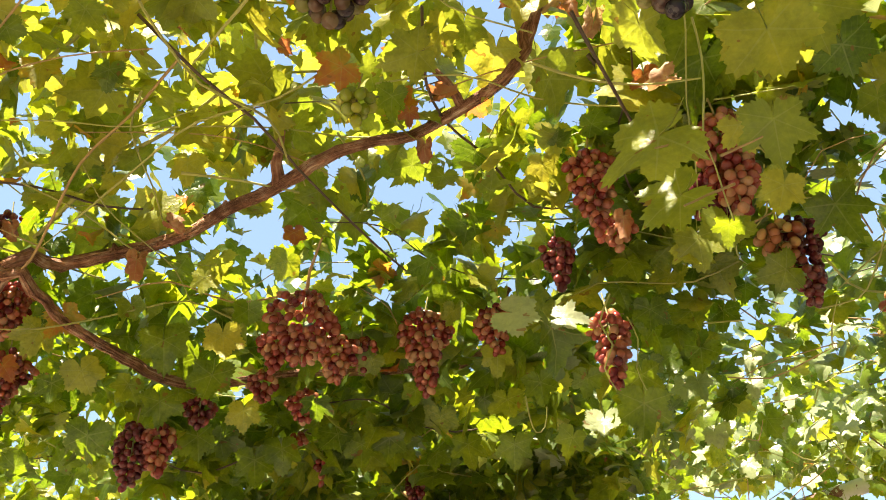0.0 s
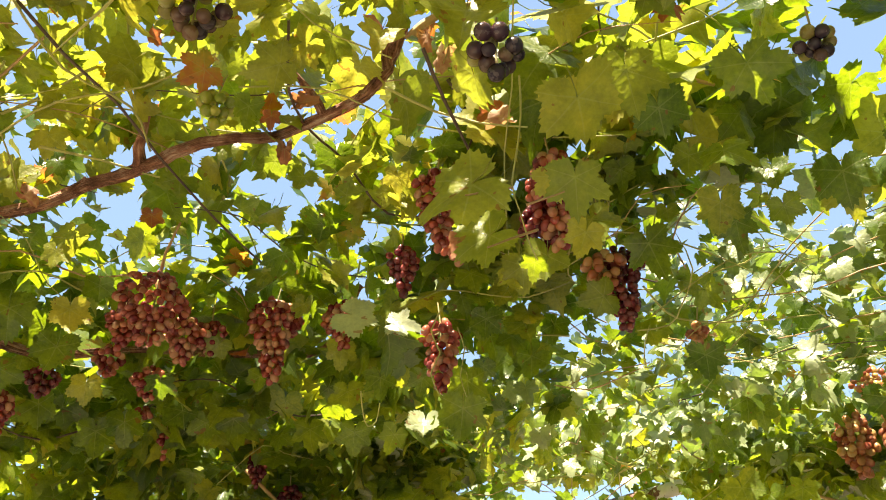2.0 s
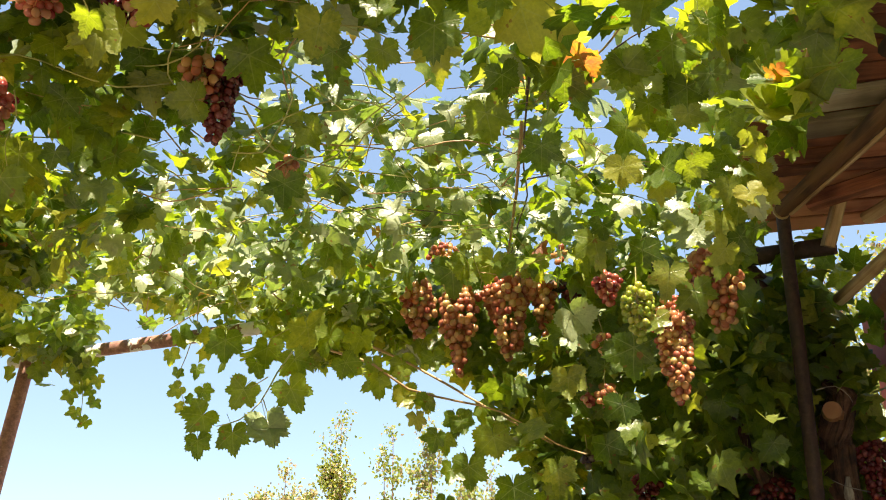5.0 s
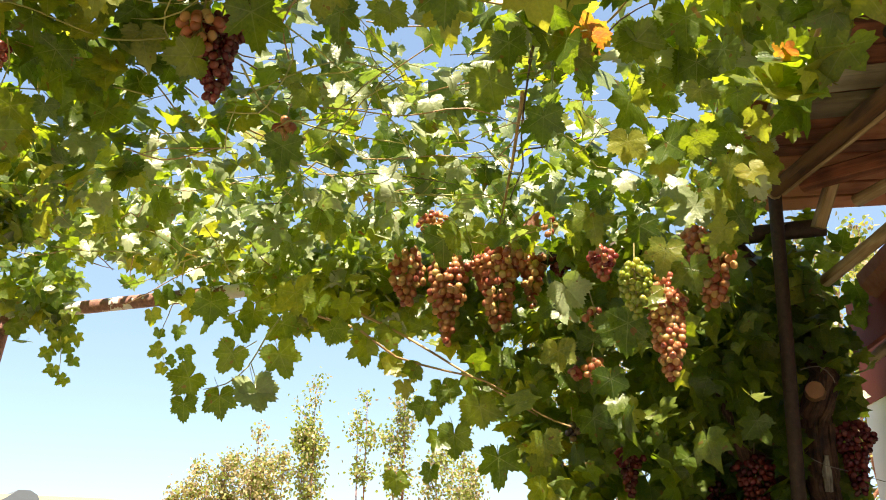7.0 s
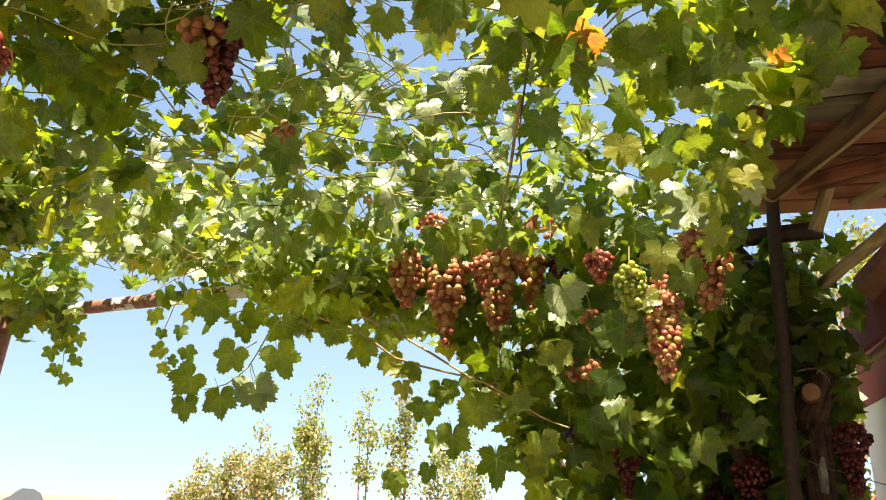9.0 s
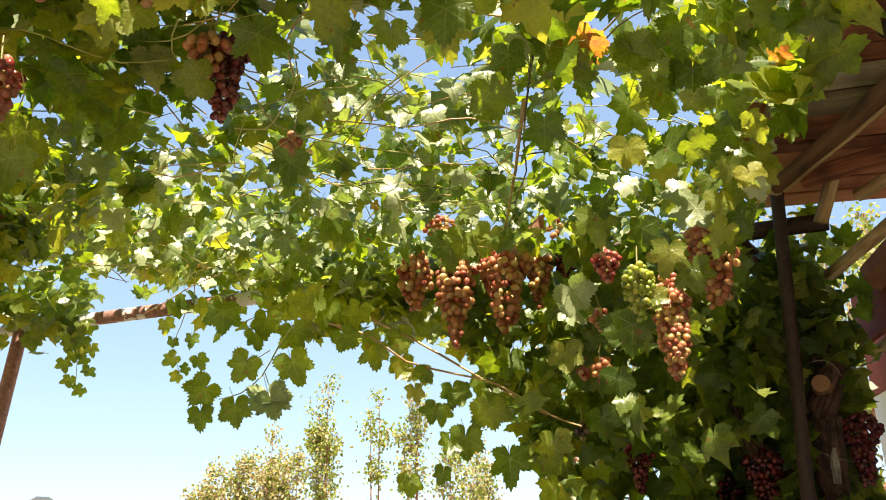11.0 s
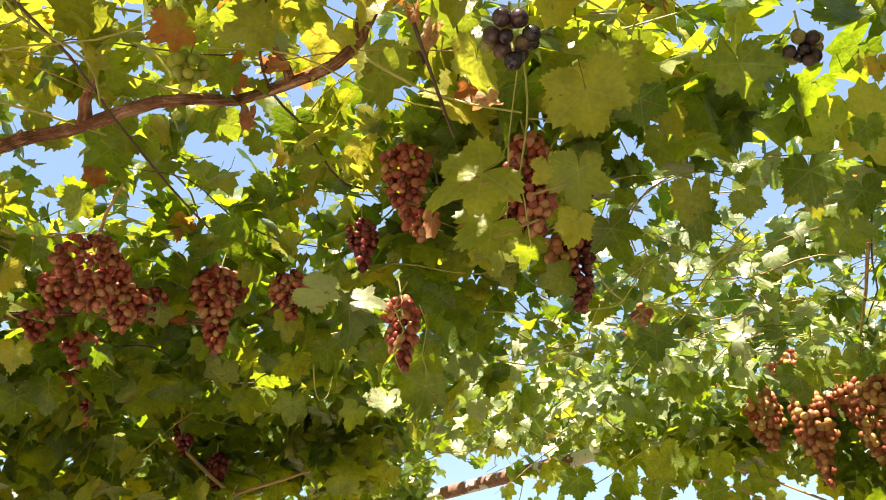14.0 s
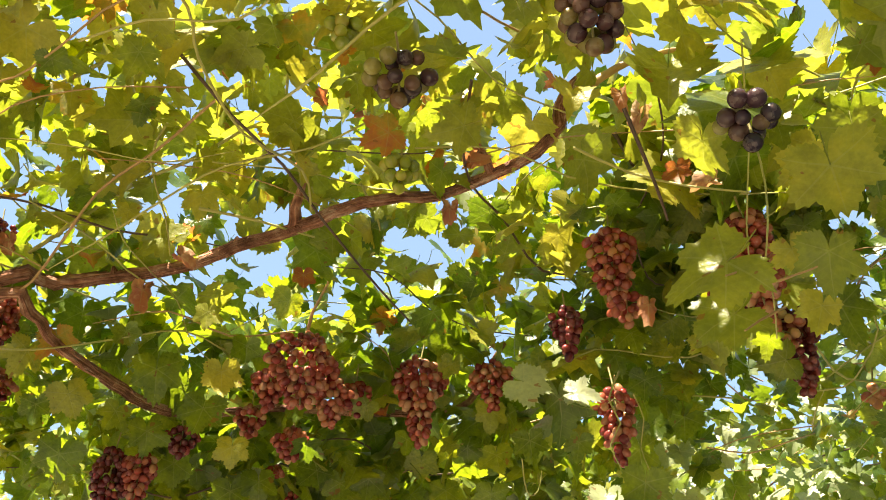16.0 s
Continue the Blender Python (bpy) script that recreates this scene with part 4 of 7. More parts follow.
grape_cluster(-0.051, 0.953, 2.399, 0.050, 0.032, UNRIPE, seed=29, size=0.0095)
grape_cluster(0.732, 0.681, 2.300, 0.036, 0.025, DUSKY, seed=30, size=0.0092)
grape_cluster(0.772, 0.378, 1.978, 0.030, 0.019, DUSKY, seed=32, size=0.0082)
grape_cluster(-0.927, 1.548, 2.688, 0.050, 0.030, WINE, seed=33, size=0.0078)
grape_cluster(1.531, 2.072, 2.339, 0.170, 0.056, AMBER, seed=34, size=0.0112)
grape_cluster(1.597, 1.957, 2.333, 0.290, 0.053, AMBER, seed=35, size=0.0112)
grape_cluster(1.731, 1.889, 2.342, 0.250, 0.075, AMBER, seed=36, size=0.0116)
grape_cluster(1.877, 1.907, 2.370, 0.180, 0.042, AMBER, seed=37, size=0.0112)
grape_cluster(1.609, 2.044, 2.465, 0.100, 0.050, AMBER, seed=38, loose=0.1, size=0.0095)
grape_cluster(1.910, 1.848, 2.453, 0.060, 0.030, AMBER, seed=39, loose=0.2, size=0.0095)
grape_cluster(1.987, 1.900, 2.363, 0.060, 0.040, WINE, seed=40, size=0.0078)
grape_cluster(1.534, 1.269, 2.101, 0.070, 0.030, RED, seed=41, size=0.0076)
grape_cluster(1.422, 1.076, 1.988, 0.100, 0.034, UNRIPE, seed=42, size=0.0066, loose=0.15)
grape_cluster(1.663, 1.214, 2.045, 0.225, 0.042, AMBER, seed=43, size=0.0076)
grape_cluster(1.885, 1.290, 2.232, 0.190, 0.052, AMBER, seed=44, size=0.0098, lean=(0.15, 0))
grape_cluster(1.912, 1.262, 2.195, 0.165, 0.040, AMBER, seed=45, size=0.0108)
grape_cluster(1.720, 1.490, 2.046, 0.050, 0.035, AMBER, seed=46, loose=0.2, size=0.0095)
grape_cluster(1.809, 1.599, 1.956, 0.060, 0.030, AMBER, seed=47, loose=0.25, size=0.0095)
grape_cluster(1.777, 1.630, 1.935, 0.030, 0.020, RED, seed=48, size=0.0076)
grape_cluster(1.801, 1.676, 1.797, 0.040, 0.020, DUSKY, seed=49, size=0.0102)
grape_cluster(2.007, 1.684, 1.757, 0.130, 0.032, WINE, seed=50, size=0.0078)
grape_cluster(2.298, 1.503, 1.725, 0.130, 0.060, WINE, seed=51, size=0.0078)
grape_cluster(2.542, 1.356, 1.830, 0.190, 0.048, WINE, seed=52, size=0.0078)
grape_cluster(0.855, 1.449, 2.280, 0.030, 0.022, AMBER, seed=53, size=0.0095)
grape_cluster(2.319, 1.640, 1.675, 0.100, 0.045, WINE, seed=54, size=0.0078)
grape_cluster(0.002, 2.264, 2.195, 0.080, 0.030, WINE, seed=55, size=0.0078)


# spots that the sun reaches through the canopy
SUNNY = [(0.283, 0.723, 2.054, 0.029), (0.306, 1.308, 2.184, 0.052), (0.364, 1.375, 2.163, 0.052), (1.674, 1.258, 1.823, 0.052), (1.964, 1.276, 2.166, 0.052), (0.973, 1.664, 1.786, 0.052), (0.005, 1.650, 2.332, 0.052), (1.757, 1.979, 2.101, 0.052), (-0.229, 1.520, 2.343, 0.052), (1.600, 1.030, 2.220, 0.052), (1.400, 1.000, 2.200, 0.052), (1.250, 0.750, 2.200, 0.052), (1.136, 1.369, 2.267, 0.052), (1.42, 0.96, 2.20, 0.075), (1.33, 0.98, 2.17, 0.05), (1.52, 0.86, 2.28, 0.05)]


# ---- single leaves that stand out ----
def leaf(x, y, z, size, normal, tip, material=GREEN, shape=0, lit=False):
    """One leaf; normal and tip as (x, y, z) directions; lit: the sun reaches it through the canopy."""
    if lit:
        SUNNY.append((x, y, z, 0.032))
    rot = Matrix(basis(np.array([normal], float), np.array([tip], float))[0].tolist())
    ob = new("leaf", FINE_MESH[material.name][shape % len(FINE_MESH[material.name])])
    ob.parent = vine
    ob.matrix_parent_inverse = Matrix.Translation(-vine.location)
    ob.matrix_basis = Matrix.LocRotScale((x, y, z), rot.to_quaternion(), (size, size, size))
    return ob


leaf(0.413, 0.683, 2.177, 0.063, (-0.54, -0.79, -0.28), (0.15, 0.23, -0.96), LIME, 8)
leaf(0.302, 0.732, 2.252, 0.049, (-0.80, -0.35, -0.49), (0.01, 0.80, -0.60), LIME, 10, lit=True)
leaf(0.597, 0.868, 2.338, 0.053, (0.24, 0.55, 0.80), (0.35, 0.72, -0.60), GREEN, 1)
leaf(0.689, 0.989, 2.351, 0.041, (0.05, 0.84, 0.54), (-0.07, 0.55, -0.84), GREEN, 4)
leaf(0.287, 0.710, 2.067, 0.067, (-0.37, -0.91, 0.18), (-0.88, 0.28, -0.39), LIME, 9)
leaf(0.414, 0.736, 2.102, 0.044, (0.22, 0.77, 0.59), (0.11, 0.58, -0.80), LIME, 0)
leaf(0.319, 0.789, 2.053, 0.052, (-0.37, -0.90, 0.21), (-0.88, 0.27, -0.39), LIME, 3)
leaf(0.454, 0.848, 2.101, 0.034, (0.31, 0.87, 0.38), (-0.27, 0.46, -0.85), LIME, 11)
leaf(0.388, 0.864, 2.064, 0.023, (0.14, 0.29, 0.95), (0.03, 0.95, -0.30), GREEN, 2, lit=True)
leaf(0.424, 1.092, 2.199, 0.045, (-0.26, -0.95, -0.15), (-0.01, 0.16, -0.99), LIME, 9, lit=True)
leaf(0.611, 1.274, 2.250, 0.047, (0.08, -0.87, -0.49), (-0.96, 0.07, -0.28), GREEN, 7)
leaf(0.664, 1.154, 2.289, 0.058, (0.21, 0.82, 0.53), (0.42, 0.42, -0.81), GREEN, 2)
leaf(0.399, 0.724, 2.200, 0.028, (0.68, -0.72, -0.15), (-0.06, 0.15, -0.99), LIME, 0)
leaf(0.516, 0.769, 2.311, 0.058, (0.28, 0.79, 0.55), (0.26, 0.49, -0.84), LIME, 0, lit=True)
leaf(0.158, 1.265, 2.197, 0.051, (-0.21, -0.94, 0.27), (0.89, -0.30, -0.36), PALE, 3, lit=True)
leaf(0.221, 1.298, 2.183, 0.062, (0.65, 0.35, 0.67), (0.31, 0.69, -0.65), GREEN, 5)
leaf(0.349, 1.308, 2.046, 0.054, (-0.11, -0.90, -0.43), (-0.08, 0.44, -0.90), GREEN, 5)
leaf(0.284, 1.307, 2.022, 0.035, (-0.25, -0.91, 0.34), (-0.17, -0.30, -0.94), PALE, 1, lit=True)
leaf(0.235, 1.329, 2.007, 0.031, (0.03, 0.90, 0.43), (-0.41, 0.40, -0.82), GREEN, 11)
leaf(0.232, 1.227, 2.161, 0.036, (-0.25, -0.93, 0.27), (0.96, -0.28, -0.07), PALE, 2, lit=True)
leaf(0.319, 1.062, 2.227, 0.031, (0.05, 0.93, 0.36), (-0.08, 0.36, -0.93), DRY, 11)
leaf(0.150, 1.447, 2.501, 0.036, (-0.21, -0.75, -0.63), (0.12, 0.61, -0.78), AUTUMN, 6)
leaf(0.041, 0.915, 2.434, 0.049, (0.48, -0.57, -0.67), (-0.84, -0.08, -0.53), LIME, 2)
leaf(0.007, 0.891, 2.327, 0.033, (-0.57, 0.34, 0.75), (-0.32, 0.75, -0.58), GREEN, 7)
leaf(-0.068, 0.916, 2.418, 0.039, (-0.13, 0.77, 0.63), (-0.89, 0.19, -0.41), AUTUMN, 6)
leaf(0.283, 0.864, 2.420, 0.032, (0.31, 0.69, 0.65), (-0.17, 0.71, -0.68), DRY, 6)
leaf(0.258, 0.853, 2.445, 0.026, (-0.51, -0.84, -0.17), (0.04, 0.17, -0.98), DRY, 7)
leaf(0.365, 0.877, 2.311, 0.030, (0.31, 0.40, 0.86), (-0.86, 0.51, 0.08), DRY, 4)
leaf(0.033, 1.154, 2.465, 0.032, (-0.04, -0.82, -0.57), (-0.07, 0.57, -0.82), DRY, 2)
leaf(-0.514, 1.336, 2.402, 0.043, (-0.45, 0.76, 0.46), (-0.18, 0.43, -0.89), DRY, 1)
leaf(-0.448, 1.300, 2.453, 0.035, (-0.00, 0.72, 0.70), (0.83, 0.39, -0.40), DRY, 5)
leaf(-0.820, 1.401, 2.550, 0.035, (0.32, -0.70, -0.63), (-0.10, 0.64, -0.76), DRY, 5)
leaf(0.061, 1.059, 2.488, 0.032, (-0.35, -0.83, -0.43), (0.93, -0.36, -0.05), DRY, 11)
leaf(-0.573, 0.995, 2.557, 0.044, (0.31, -0.94, 0.14), (0.18, -0.08, -0.98), AUTUMN, 9)
leaf(-0.234, 1.367, 2.461, 0.030, (-0.33, 0.89, 0.32), (0.02, 0.35, -0.94), AUTUMN, 4)
leaf(-0.700, 1.463, 2.372, 0.048, (0.22, -0.66, -0.72), (0.23, 0.75, -0.62), AUTUMN, 5)
leaf(0.015, 1.068, 2.465, 0.021, (0.04, -0.87, -0.49), (-0.07, 0.49, -0.87), AUTUMN, 2)
leaf(-0.088, 1.496, 2.450, 0.035, (-0.01, -0.63, -0.78), (0.84, 0.42, -0.35), AUTUMN, 5)
leaf(-0.859, 1.563, 2.321, 0.035, (0.20, -0.98, 0.01), (0.58, 0.11, -0.81), AUTUMN, 7)
leaf(-0.308, 1.062, 2.635, 0.030, (0.66, -0.62, -0.42), (-0.04, 0.53, -0.84), LIME, 6)
leaf(-0.458, 0.997, 2.537, 0.035, (-0.55, 0.20, 0.81), (-0.42, 0.77, -0.47), GREEN, 9)
leaf(-0.404, 0.815, 2.459, 0.036, (-0.15, 0.82, 0.56), (-0.40, 0.47, -0.79), GREEN, 0)
leaf(-0.567, 1.183, 2.527, 0.031, (0.62, -0.40, -0.67), (-0.26, 0.71, -0.66), LIME, 2)
leaf(-0.539, 0.853, 2.481, 0.029, (-0.37, 0.67, 0.64), (0.19, 0.73, -0.65), GREEN, 3, lit=True)
leaf(-0.107, 1.318, 2.541, 0.052, (-0.81, 0.56, -0.15), (0.42, 0.39, -0.82), LIME, 8)
leaf(-0.305, 1.153, 2.758, 0.049, (-0.75, 0.38, 0.54), (-0.05, 0.79, -0.62), LIME, 9)
leaf(-0.450, 1.201, 2.686, 0.049, (-0.51, 0.62, 0.60), (-0.13, 0.64, -0.76), LIME, 4)
leaf(-0.196, 1.147, 2.773, 0.038, (-0.08, -0.29, -0.95), (0.70, 0.67, -0.26), LIME, 8)
leaf(0.030, 1.148, 2.787, 0.038, (-0.01, -0.65, -0.76), (-0.07, 0.76, -0.65), LIME, 5)
leaf(0.348, 1.222, 2.694, 0.038, (0.28, 0.59, 0.75), (0.02, 0.78, -0.62), GREEN, 2)
leaf(-0.392, 1.246, 2.621, 0.022, (0.17, 0.56, 0.81), (-0.01, 0.82, -0.57), LIME, 9)
leaf(-0.528, 1.216, 2.492, 0.031, (-0.19, 0.95, 0.24), (-0.00, 0.24, -0.97), LIME, 2)
leaf(-0.132, 1.238, 2.653, 0.033, (0.05, 0.86, 0.51), (-0.07, 0.51, -0.85), LIME, 9)
leaf(0.082, 1.447, 2.527, 0.053, (0.00, 0.66, 0.75), (0.29, 0.72, -0.63), LIME, 9)
leaf(0.118, 1.300, 2.572, 0.055, (-0.29, -0.75, -0.60), (-0.04, 0.63, -0.77), GREEN, 6, lit=True)
leaf(0.057, 1.289, 2.509, 0.037, (-0.21, 0.97, 0.10), (-0.35, 0.02, -0.94), LIME, 9)
leaf(-0.251, 1.234, 2.717, 0.045, (-0.18, -0.09, 0.98), (0.24, 0.96, 0.13), LIME, 4)
leaf(-0.674, 1.221, 2.651, 0.044, (-0.41, 0.81, 0.43), (-0.02, 0.46, -0.89), LIME, 1)
leaf(-0.427, 1.281, 2.580, 0.044, (0.04, 0.94, 0.34), (-0.08, 0.34, -0.94), LIME, 6)
leaf(-0.330, 1.304, 2.626, 0.057, (-0.48, 0.58, 0.66), (-0.16, 0.68, -0.71), LIME, 7)
leaf(0.180, 1.387, 2.542, 0.045, (-0.01, -0.90, -0.43), (-0.07, 0.43, -0.90), LIME, 4)
leaf(0.265, 1.257, 2.565, 0.048, (0.03, -0.96, -0.27), (-0.06, 0.27, -0.96), LIME, 9, lit=True)
leaf(0.227, 1.263, 2.461, 0.036, (-0.26, 0.93, 0.25), (0.50, 0.35, -0.79), LIME, 11)
leaf(-0.527, 1.542, 2.345, 0.066, (0.36, -0.93, -0.10), (0.11, 0.14, -0.98), GREEN, 7)
leaf(-0.691, 1.558, 2.297, 0.052, (-0.33, 0.87, 0.37), (0.31, 0.47, -0.83), GREEN, 8)
leaf(-0.435, 1.587, 2.283, 0.058, (0.12, -0.99, -0.07), (-0.21, 0.04, -0.98), GREEN, 8)
leaf(-0.541, 1.605, 2.241, 0.049, (0.61, -0.78, -0.14), (0.16, 0.30, -0.94), GREEN, 10)
leaf(-0.805, 1.863, 2.289, 0.073, (0.06, -0.88, -0.47), (-0.23, 0.45, -0.86), GREEN, 7)
leaf(-0.555, 1.886, 2.280, 0.066, (-0.17, -0.96, -0.22), (0.05, 0.21, -0.98), GREEN, 1)
leaf(-0.364, 1.912, 2.247, 0.056, (0.43, -0.89, -0.17), (0.11, 0.23, -0.97), GREEN, 9)
leaf(-0.271, 1.462, 2.460, 0.043, (-0.25, 0.78, 0.57), (-0.39, 0.46, -0.80), GREEN, 8)
leaf(-0.227, 1.615, 2.223, 0.040, (0.14, -0.43, -0.89), (-0.15, 0.88, -0.45), GREEN, 6)
leaf(-0.234, 1.904, 2.273, 0.053, (-0.22, -0.98, -0.03), (0.19, -0.01, -0.98), GREEN, 1)
leaf(-0.351, 1.512, 2.384, 0.040, (0.34, -0.86, -0.38), (-0.01, 0.41, -0.91), GREEN, 1)
leaf(-0.383, 1.553, 2.327, 0.035, (-0.62, 0.76, -0.18), (0.40, 0.11, -0.91), GREEN, 10)
leaf(-0.113, 1.584, 2.294, 0.040, (0.29, -0.86, -0.42), (-0.64, 0.15, -0.76), GREEN, 4)
leaf(-0.584, 1.493, 2.401, 0.035, (0.26, -0.94, -0.22), (0.36, 0.31, -0.88), GREEN, 1)
leaf(-0.774, 1.514, 2.368, 0.052, (-0.57, 0.76, 0.31), (-0.34, 0.13, -0.93), GREEN, 6)
leaf(-0.180, 1.917, 2.249, 0.053, (-0.11, 0.96, 0.27), (-0.03, 0.27, -0.96), GREEN, 9)
leaf(-0.030, 1.626, 2.240, 0.035, (-0.02, 1.00, 0.06), (-0.07, 0.06, -1.00), GREEN, 9)
leaf(-0.115, 1.908, 2.256, 0.053, (0.14, 0.85, 0.50), (-0.08, 0.52, -0.85), GREEN, 4)
leaf(0.057, 1.539, 2.367, 0.037, (-0.59, -0.81, -0.03), (-0.32, 0.27, -0.91), GREEN, 8)
leaf(-0.376, 1.629, 2.221, 0.046, (0.09, -0.99, -0.05), (-0.02, 0.05, -1.00), GREEN, 4)
leaf(-0.602, 1.583, 2.273, 0.040, (-0.42, 0.88, 0.24), (-0.41, 0.05, -0.91), GREEN, 5)
leaf(-0.754, 1.571, 2.280, 0.040, (-0.25, 0.93, 0.26), (0.01, 0.28, -0.96), GREEN, 9)
leaf(-0.428, 1.922, 2.229, 0.060, (-0.28, 0.92, 0.27), (0.02, 0.29, -0.96), GREEN, 9)
leaf(0.005, 1.883, 2.291, 0.053, (0.17, 0.67, 0.72), (-0.03, 0.73, -0.68), GREEN, 8)
leaf(0.063, 1.933, 2.240, 0.053, (-0.32, 0.92, 0.21), (0.05, 0.24, -0.97), GREEN, 2)
leaf(0.152, 1.649, 2.218, 0.046, (-0.22, 0.97, 0.11), (0.04, 0.12, -0.99), GREEN, 10)
leaf(0.220, 1.634, 2.244, 0.046, (-0.41, -0.89, -0.20), (0.11, 0.17, -0.98), GREEN, 6)
leaf(0.169, 1.936, 2.234, 0.053, (0.18, 0.89, 0.43), (-0.09, 0.45, -0.89), GREEN, 6)
leaf(-0.383, 1.471, 2.306, 0.052, (-0.39, 0.89, 0.23), (0.06, 0.28, -0.96), LIME, 4)
leaf(0.137, 1.580, 2.284, 0.043, (0.06, -0.99, -0.08), (-0.04, 0.08, -1.00), LIME, 9)
leaf(-0.410, 1.405, 2.398, 0.033, (-0.05, 0.97, 0.25), (-0.05, 0.25, -0.97), LIME, 0)
leaf(-0.202, 1.468, 2.496, 0.023, (-0.41, 0.90, -0.17), (0.27, -0.05, -0.96), LIME, 5)
leaf(1.531, 1.882, 2.316, 0.078, (-0.59, -0.75, -0.30), (0.18, 0.25, -0.95), GREEN, 9)
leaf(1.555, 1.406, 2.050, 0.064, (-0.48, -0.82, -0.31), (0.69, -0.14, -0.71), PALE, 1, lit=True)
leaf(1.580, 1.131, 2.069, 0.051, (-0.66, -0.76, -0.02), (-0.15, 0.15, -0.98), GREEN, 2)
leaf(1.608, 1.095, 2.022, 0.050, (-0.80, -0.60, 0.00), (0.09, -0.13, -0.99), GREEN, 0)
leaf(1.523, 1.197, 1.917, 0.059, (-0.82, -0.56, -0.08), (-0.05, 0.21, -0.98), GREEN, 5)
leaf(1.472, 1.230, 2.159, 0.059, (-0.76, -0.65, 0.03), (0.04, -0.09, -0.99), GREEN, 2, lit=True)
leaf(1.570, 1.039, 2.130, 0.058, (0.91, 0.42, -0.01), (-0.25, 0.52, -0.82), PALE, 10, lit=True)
leaf(1.436, 1.974, 2.337, 0.058, (-0.93, -0.10, 0.34), (-0.35, -0.00, -0.94), GREEN, 10)
leaf(1.621, 1.812, 2.342, 0.062, (-0.66, -0.74, -0.15), (-0.19, 0.35, -0.92), GREEN, 5)
leaf(1.728, 1.768, 2.339, 0.062, (-0.59, -0.77, -0.24), (0.46, -0.08, -0.88), GREEN, 7)
leaf(1.670, 1.055, 2.089, 0.042, (-0.82, -0.57, -0.05), (-0.29, 0.49, -0.82), GREEN, 0, lit=True)
leaf(1.594, 1.194, 1.987, 0.037, (0.72, 0.69, 0.09), (0.15, -0.02, -0.99), GREEN, 10)
leaf(1.603, 1.500, 1.929, 0.055, (-0.64, -0.77, -0.04), (0.01, 0.05, -1.00), GREEN, 8)
leaf(1.720, 1.448, 1.868, 0.055, (-0.80, -0.60, -0.06), (0.09, -0.02, -1.00), GREEN, 1)
leaf(1.544, 0.800, 2.458, 0.038, (0.86, 0.33, 0.39), (0.03, 0.74, -0.68), LIME, 0, lit=True)
leaf(1.629, 0.798, 2.503, 0.036, (0.94, 0.31, -0.12), (-0.18, 0.15, -0.97), GREEN, 10)
leaf(1.708, 0.789, 2.523, 0.048, (-0.77, -0.44, -0.46), (0.01, 0.72, -0.69), PALE, 2, lit=True)
leaf(1.772, 0.797, 2.573, 0.042, (-0.72, -0.65, -0.24), (0.20, 0.14, -0.97), GREEN, 1, lit=True)
leaf(1.665, 0.717, 2.476, 0.032, (0.82, -0.55, -0.12), (0.09, 0.34, -0.94), GREEN, 1)
leaf(1.720, 0.731, 2.519, 0.033, (0.76, 0.65, 0.00), (0.06, -0.07, -1.00), GREEN, 9, lit=True)
leaf(1.614, 0.881, 2.454, 0.041, (0.63, 0.40, 0.67), (0.19, 0.76, -0.62), GREEN, 0, lit=True)
leaf(1.623, 0.920, 2.495, 0.049, (0.41, 0.51, 0.76), (0.65, 0.41, -0.63), GREEN, 1)
leaf(1.571, 0.805, 2.418, 0.032, (-0.92, -0.37, -0.16), (-0.04, 0.47, -0.88), PALE, 4, lit=True)
leaf(1.647, 0.816, 2.430, 0.040, (0.66, 0.70, 0.27), (0.37, 0.01, -0.93), GREEN, 1, lit=True)
leaf(1.722, 0.800, 2.468, 0.034, (-0.51, -0.13, -0.85), (0.51, 0.75, -0.43), LIME, 4)
leaf(1.790, 0.807, 2.521, 0.038, (0.77, 0.52, 0.38), (0.44, 0.01, -0.90), GREEN, 5, lit=True)
leaf(1.520, 0.866, 2.352, 0.038, (-0.75, -0.46, -0.47), (0.22, 0.50, -0.84), GREEN, 6, lit=True)
leaf(1.597, 0.873, 2.386, 0.036, (-0.65, -0.76, 0.02), (0.33, -0.30, -0.90), GREEN, 9)
leaf(1.682, 0.862, 2.414, 0.034, (-0.93, -0.26, -0.27), (0.17, 0.37, -0.92), PALE, 0, lit=True)
leaf(1.763, 0.871, 2.417, 0.031, (0.65, 0.70, 0.29), (0.52, -0.12, -0.85), GREEN, 2, lit=True)
leaf(1.656, 0.771, 2.373, 0.026, (0.37, 0.91, 0.16), (0.09, 0.14, -0.99), GREEN, 7)
leaf(1.695, 0.826, 2.348, 0.030, (-0.79, -0.59, 0.15), (0.22, -0.51, -0.83), GREEN, 0, lit=True)
leaf(1.646, 0.918, 2.349, 0.041, (-0.90, 0.14, 0.42), (-0.33, 0.42, -0.85), LIME, 6, lit=True)
leaf(1.641, 0.967, 2.389, 0.035, (0.21, 0.89, 0.40), (-0.29, 0.45, -0.85), GREEN, 5)
leaf(1.594, 0.842, 2.314, 0.035, (0.92, 0.40, 0.04), (-0.01, 0.11, -0.99), PALE, 9, lit=True)
leaf(1.677, 0.842, 2.331, 0.026, (0.52, 0.85, -0.01), (-0.41, 0.24, -0.88), GREEN, 11, lit=True)
leaf(1.613, 0.960, 2.319, 0.044, (0.91, 0.35, -0.20), (-0.22, -0.00, -0.98), GREEN, 6)
leaf(1.706, 0.954, 2.320, 0.042, (0.87, 0.50, -0.02), (-0.27, 0.42, -0.87), GREEN, 7, lit=True)
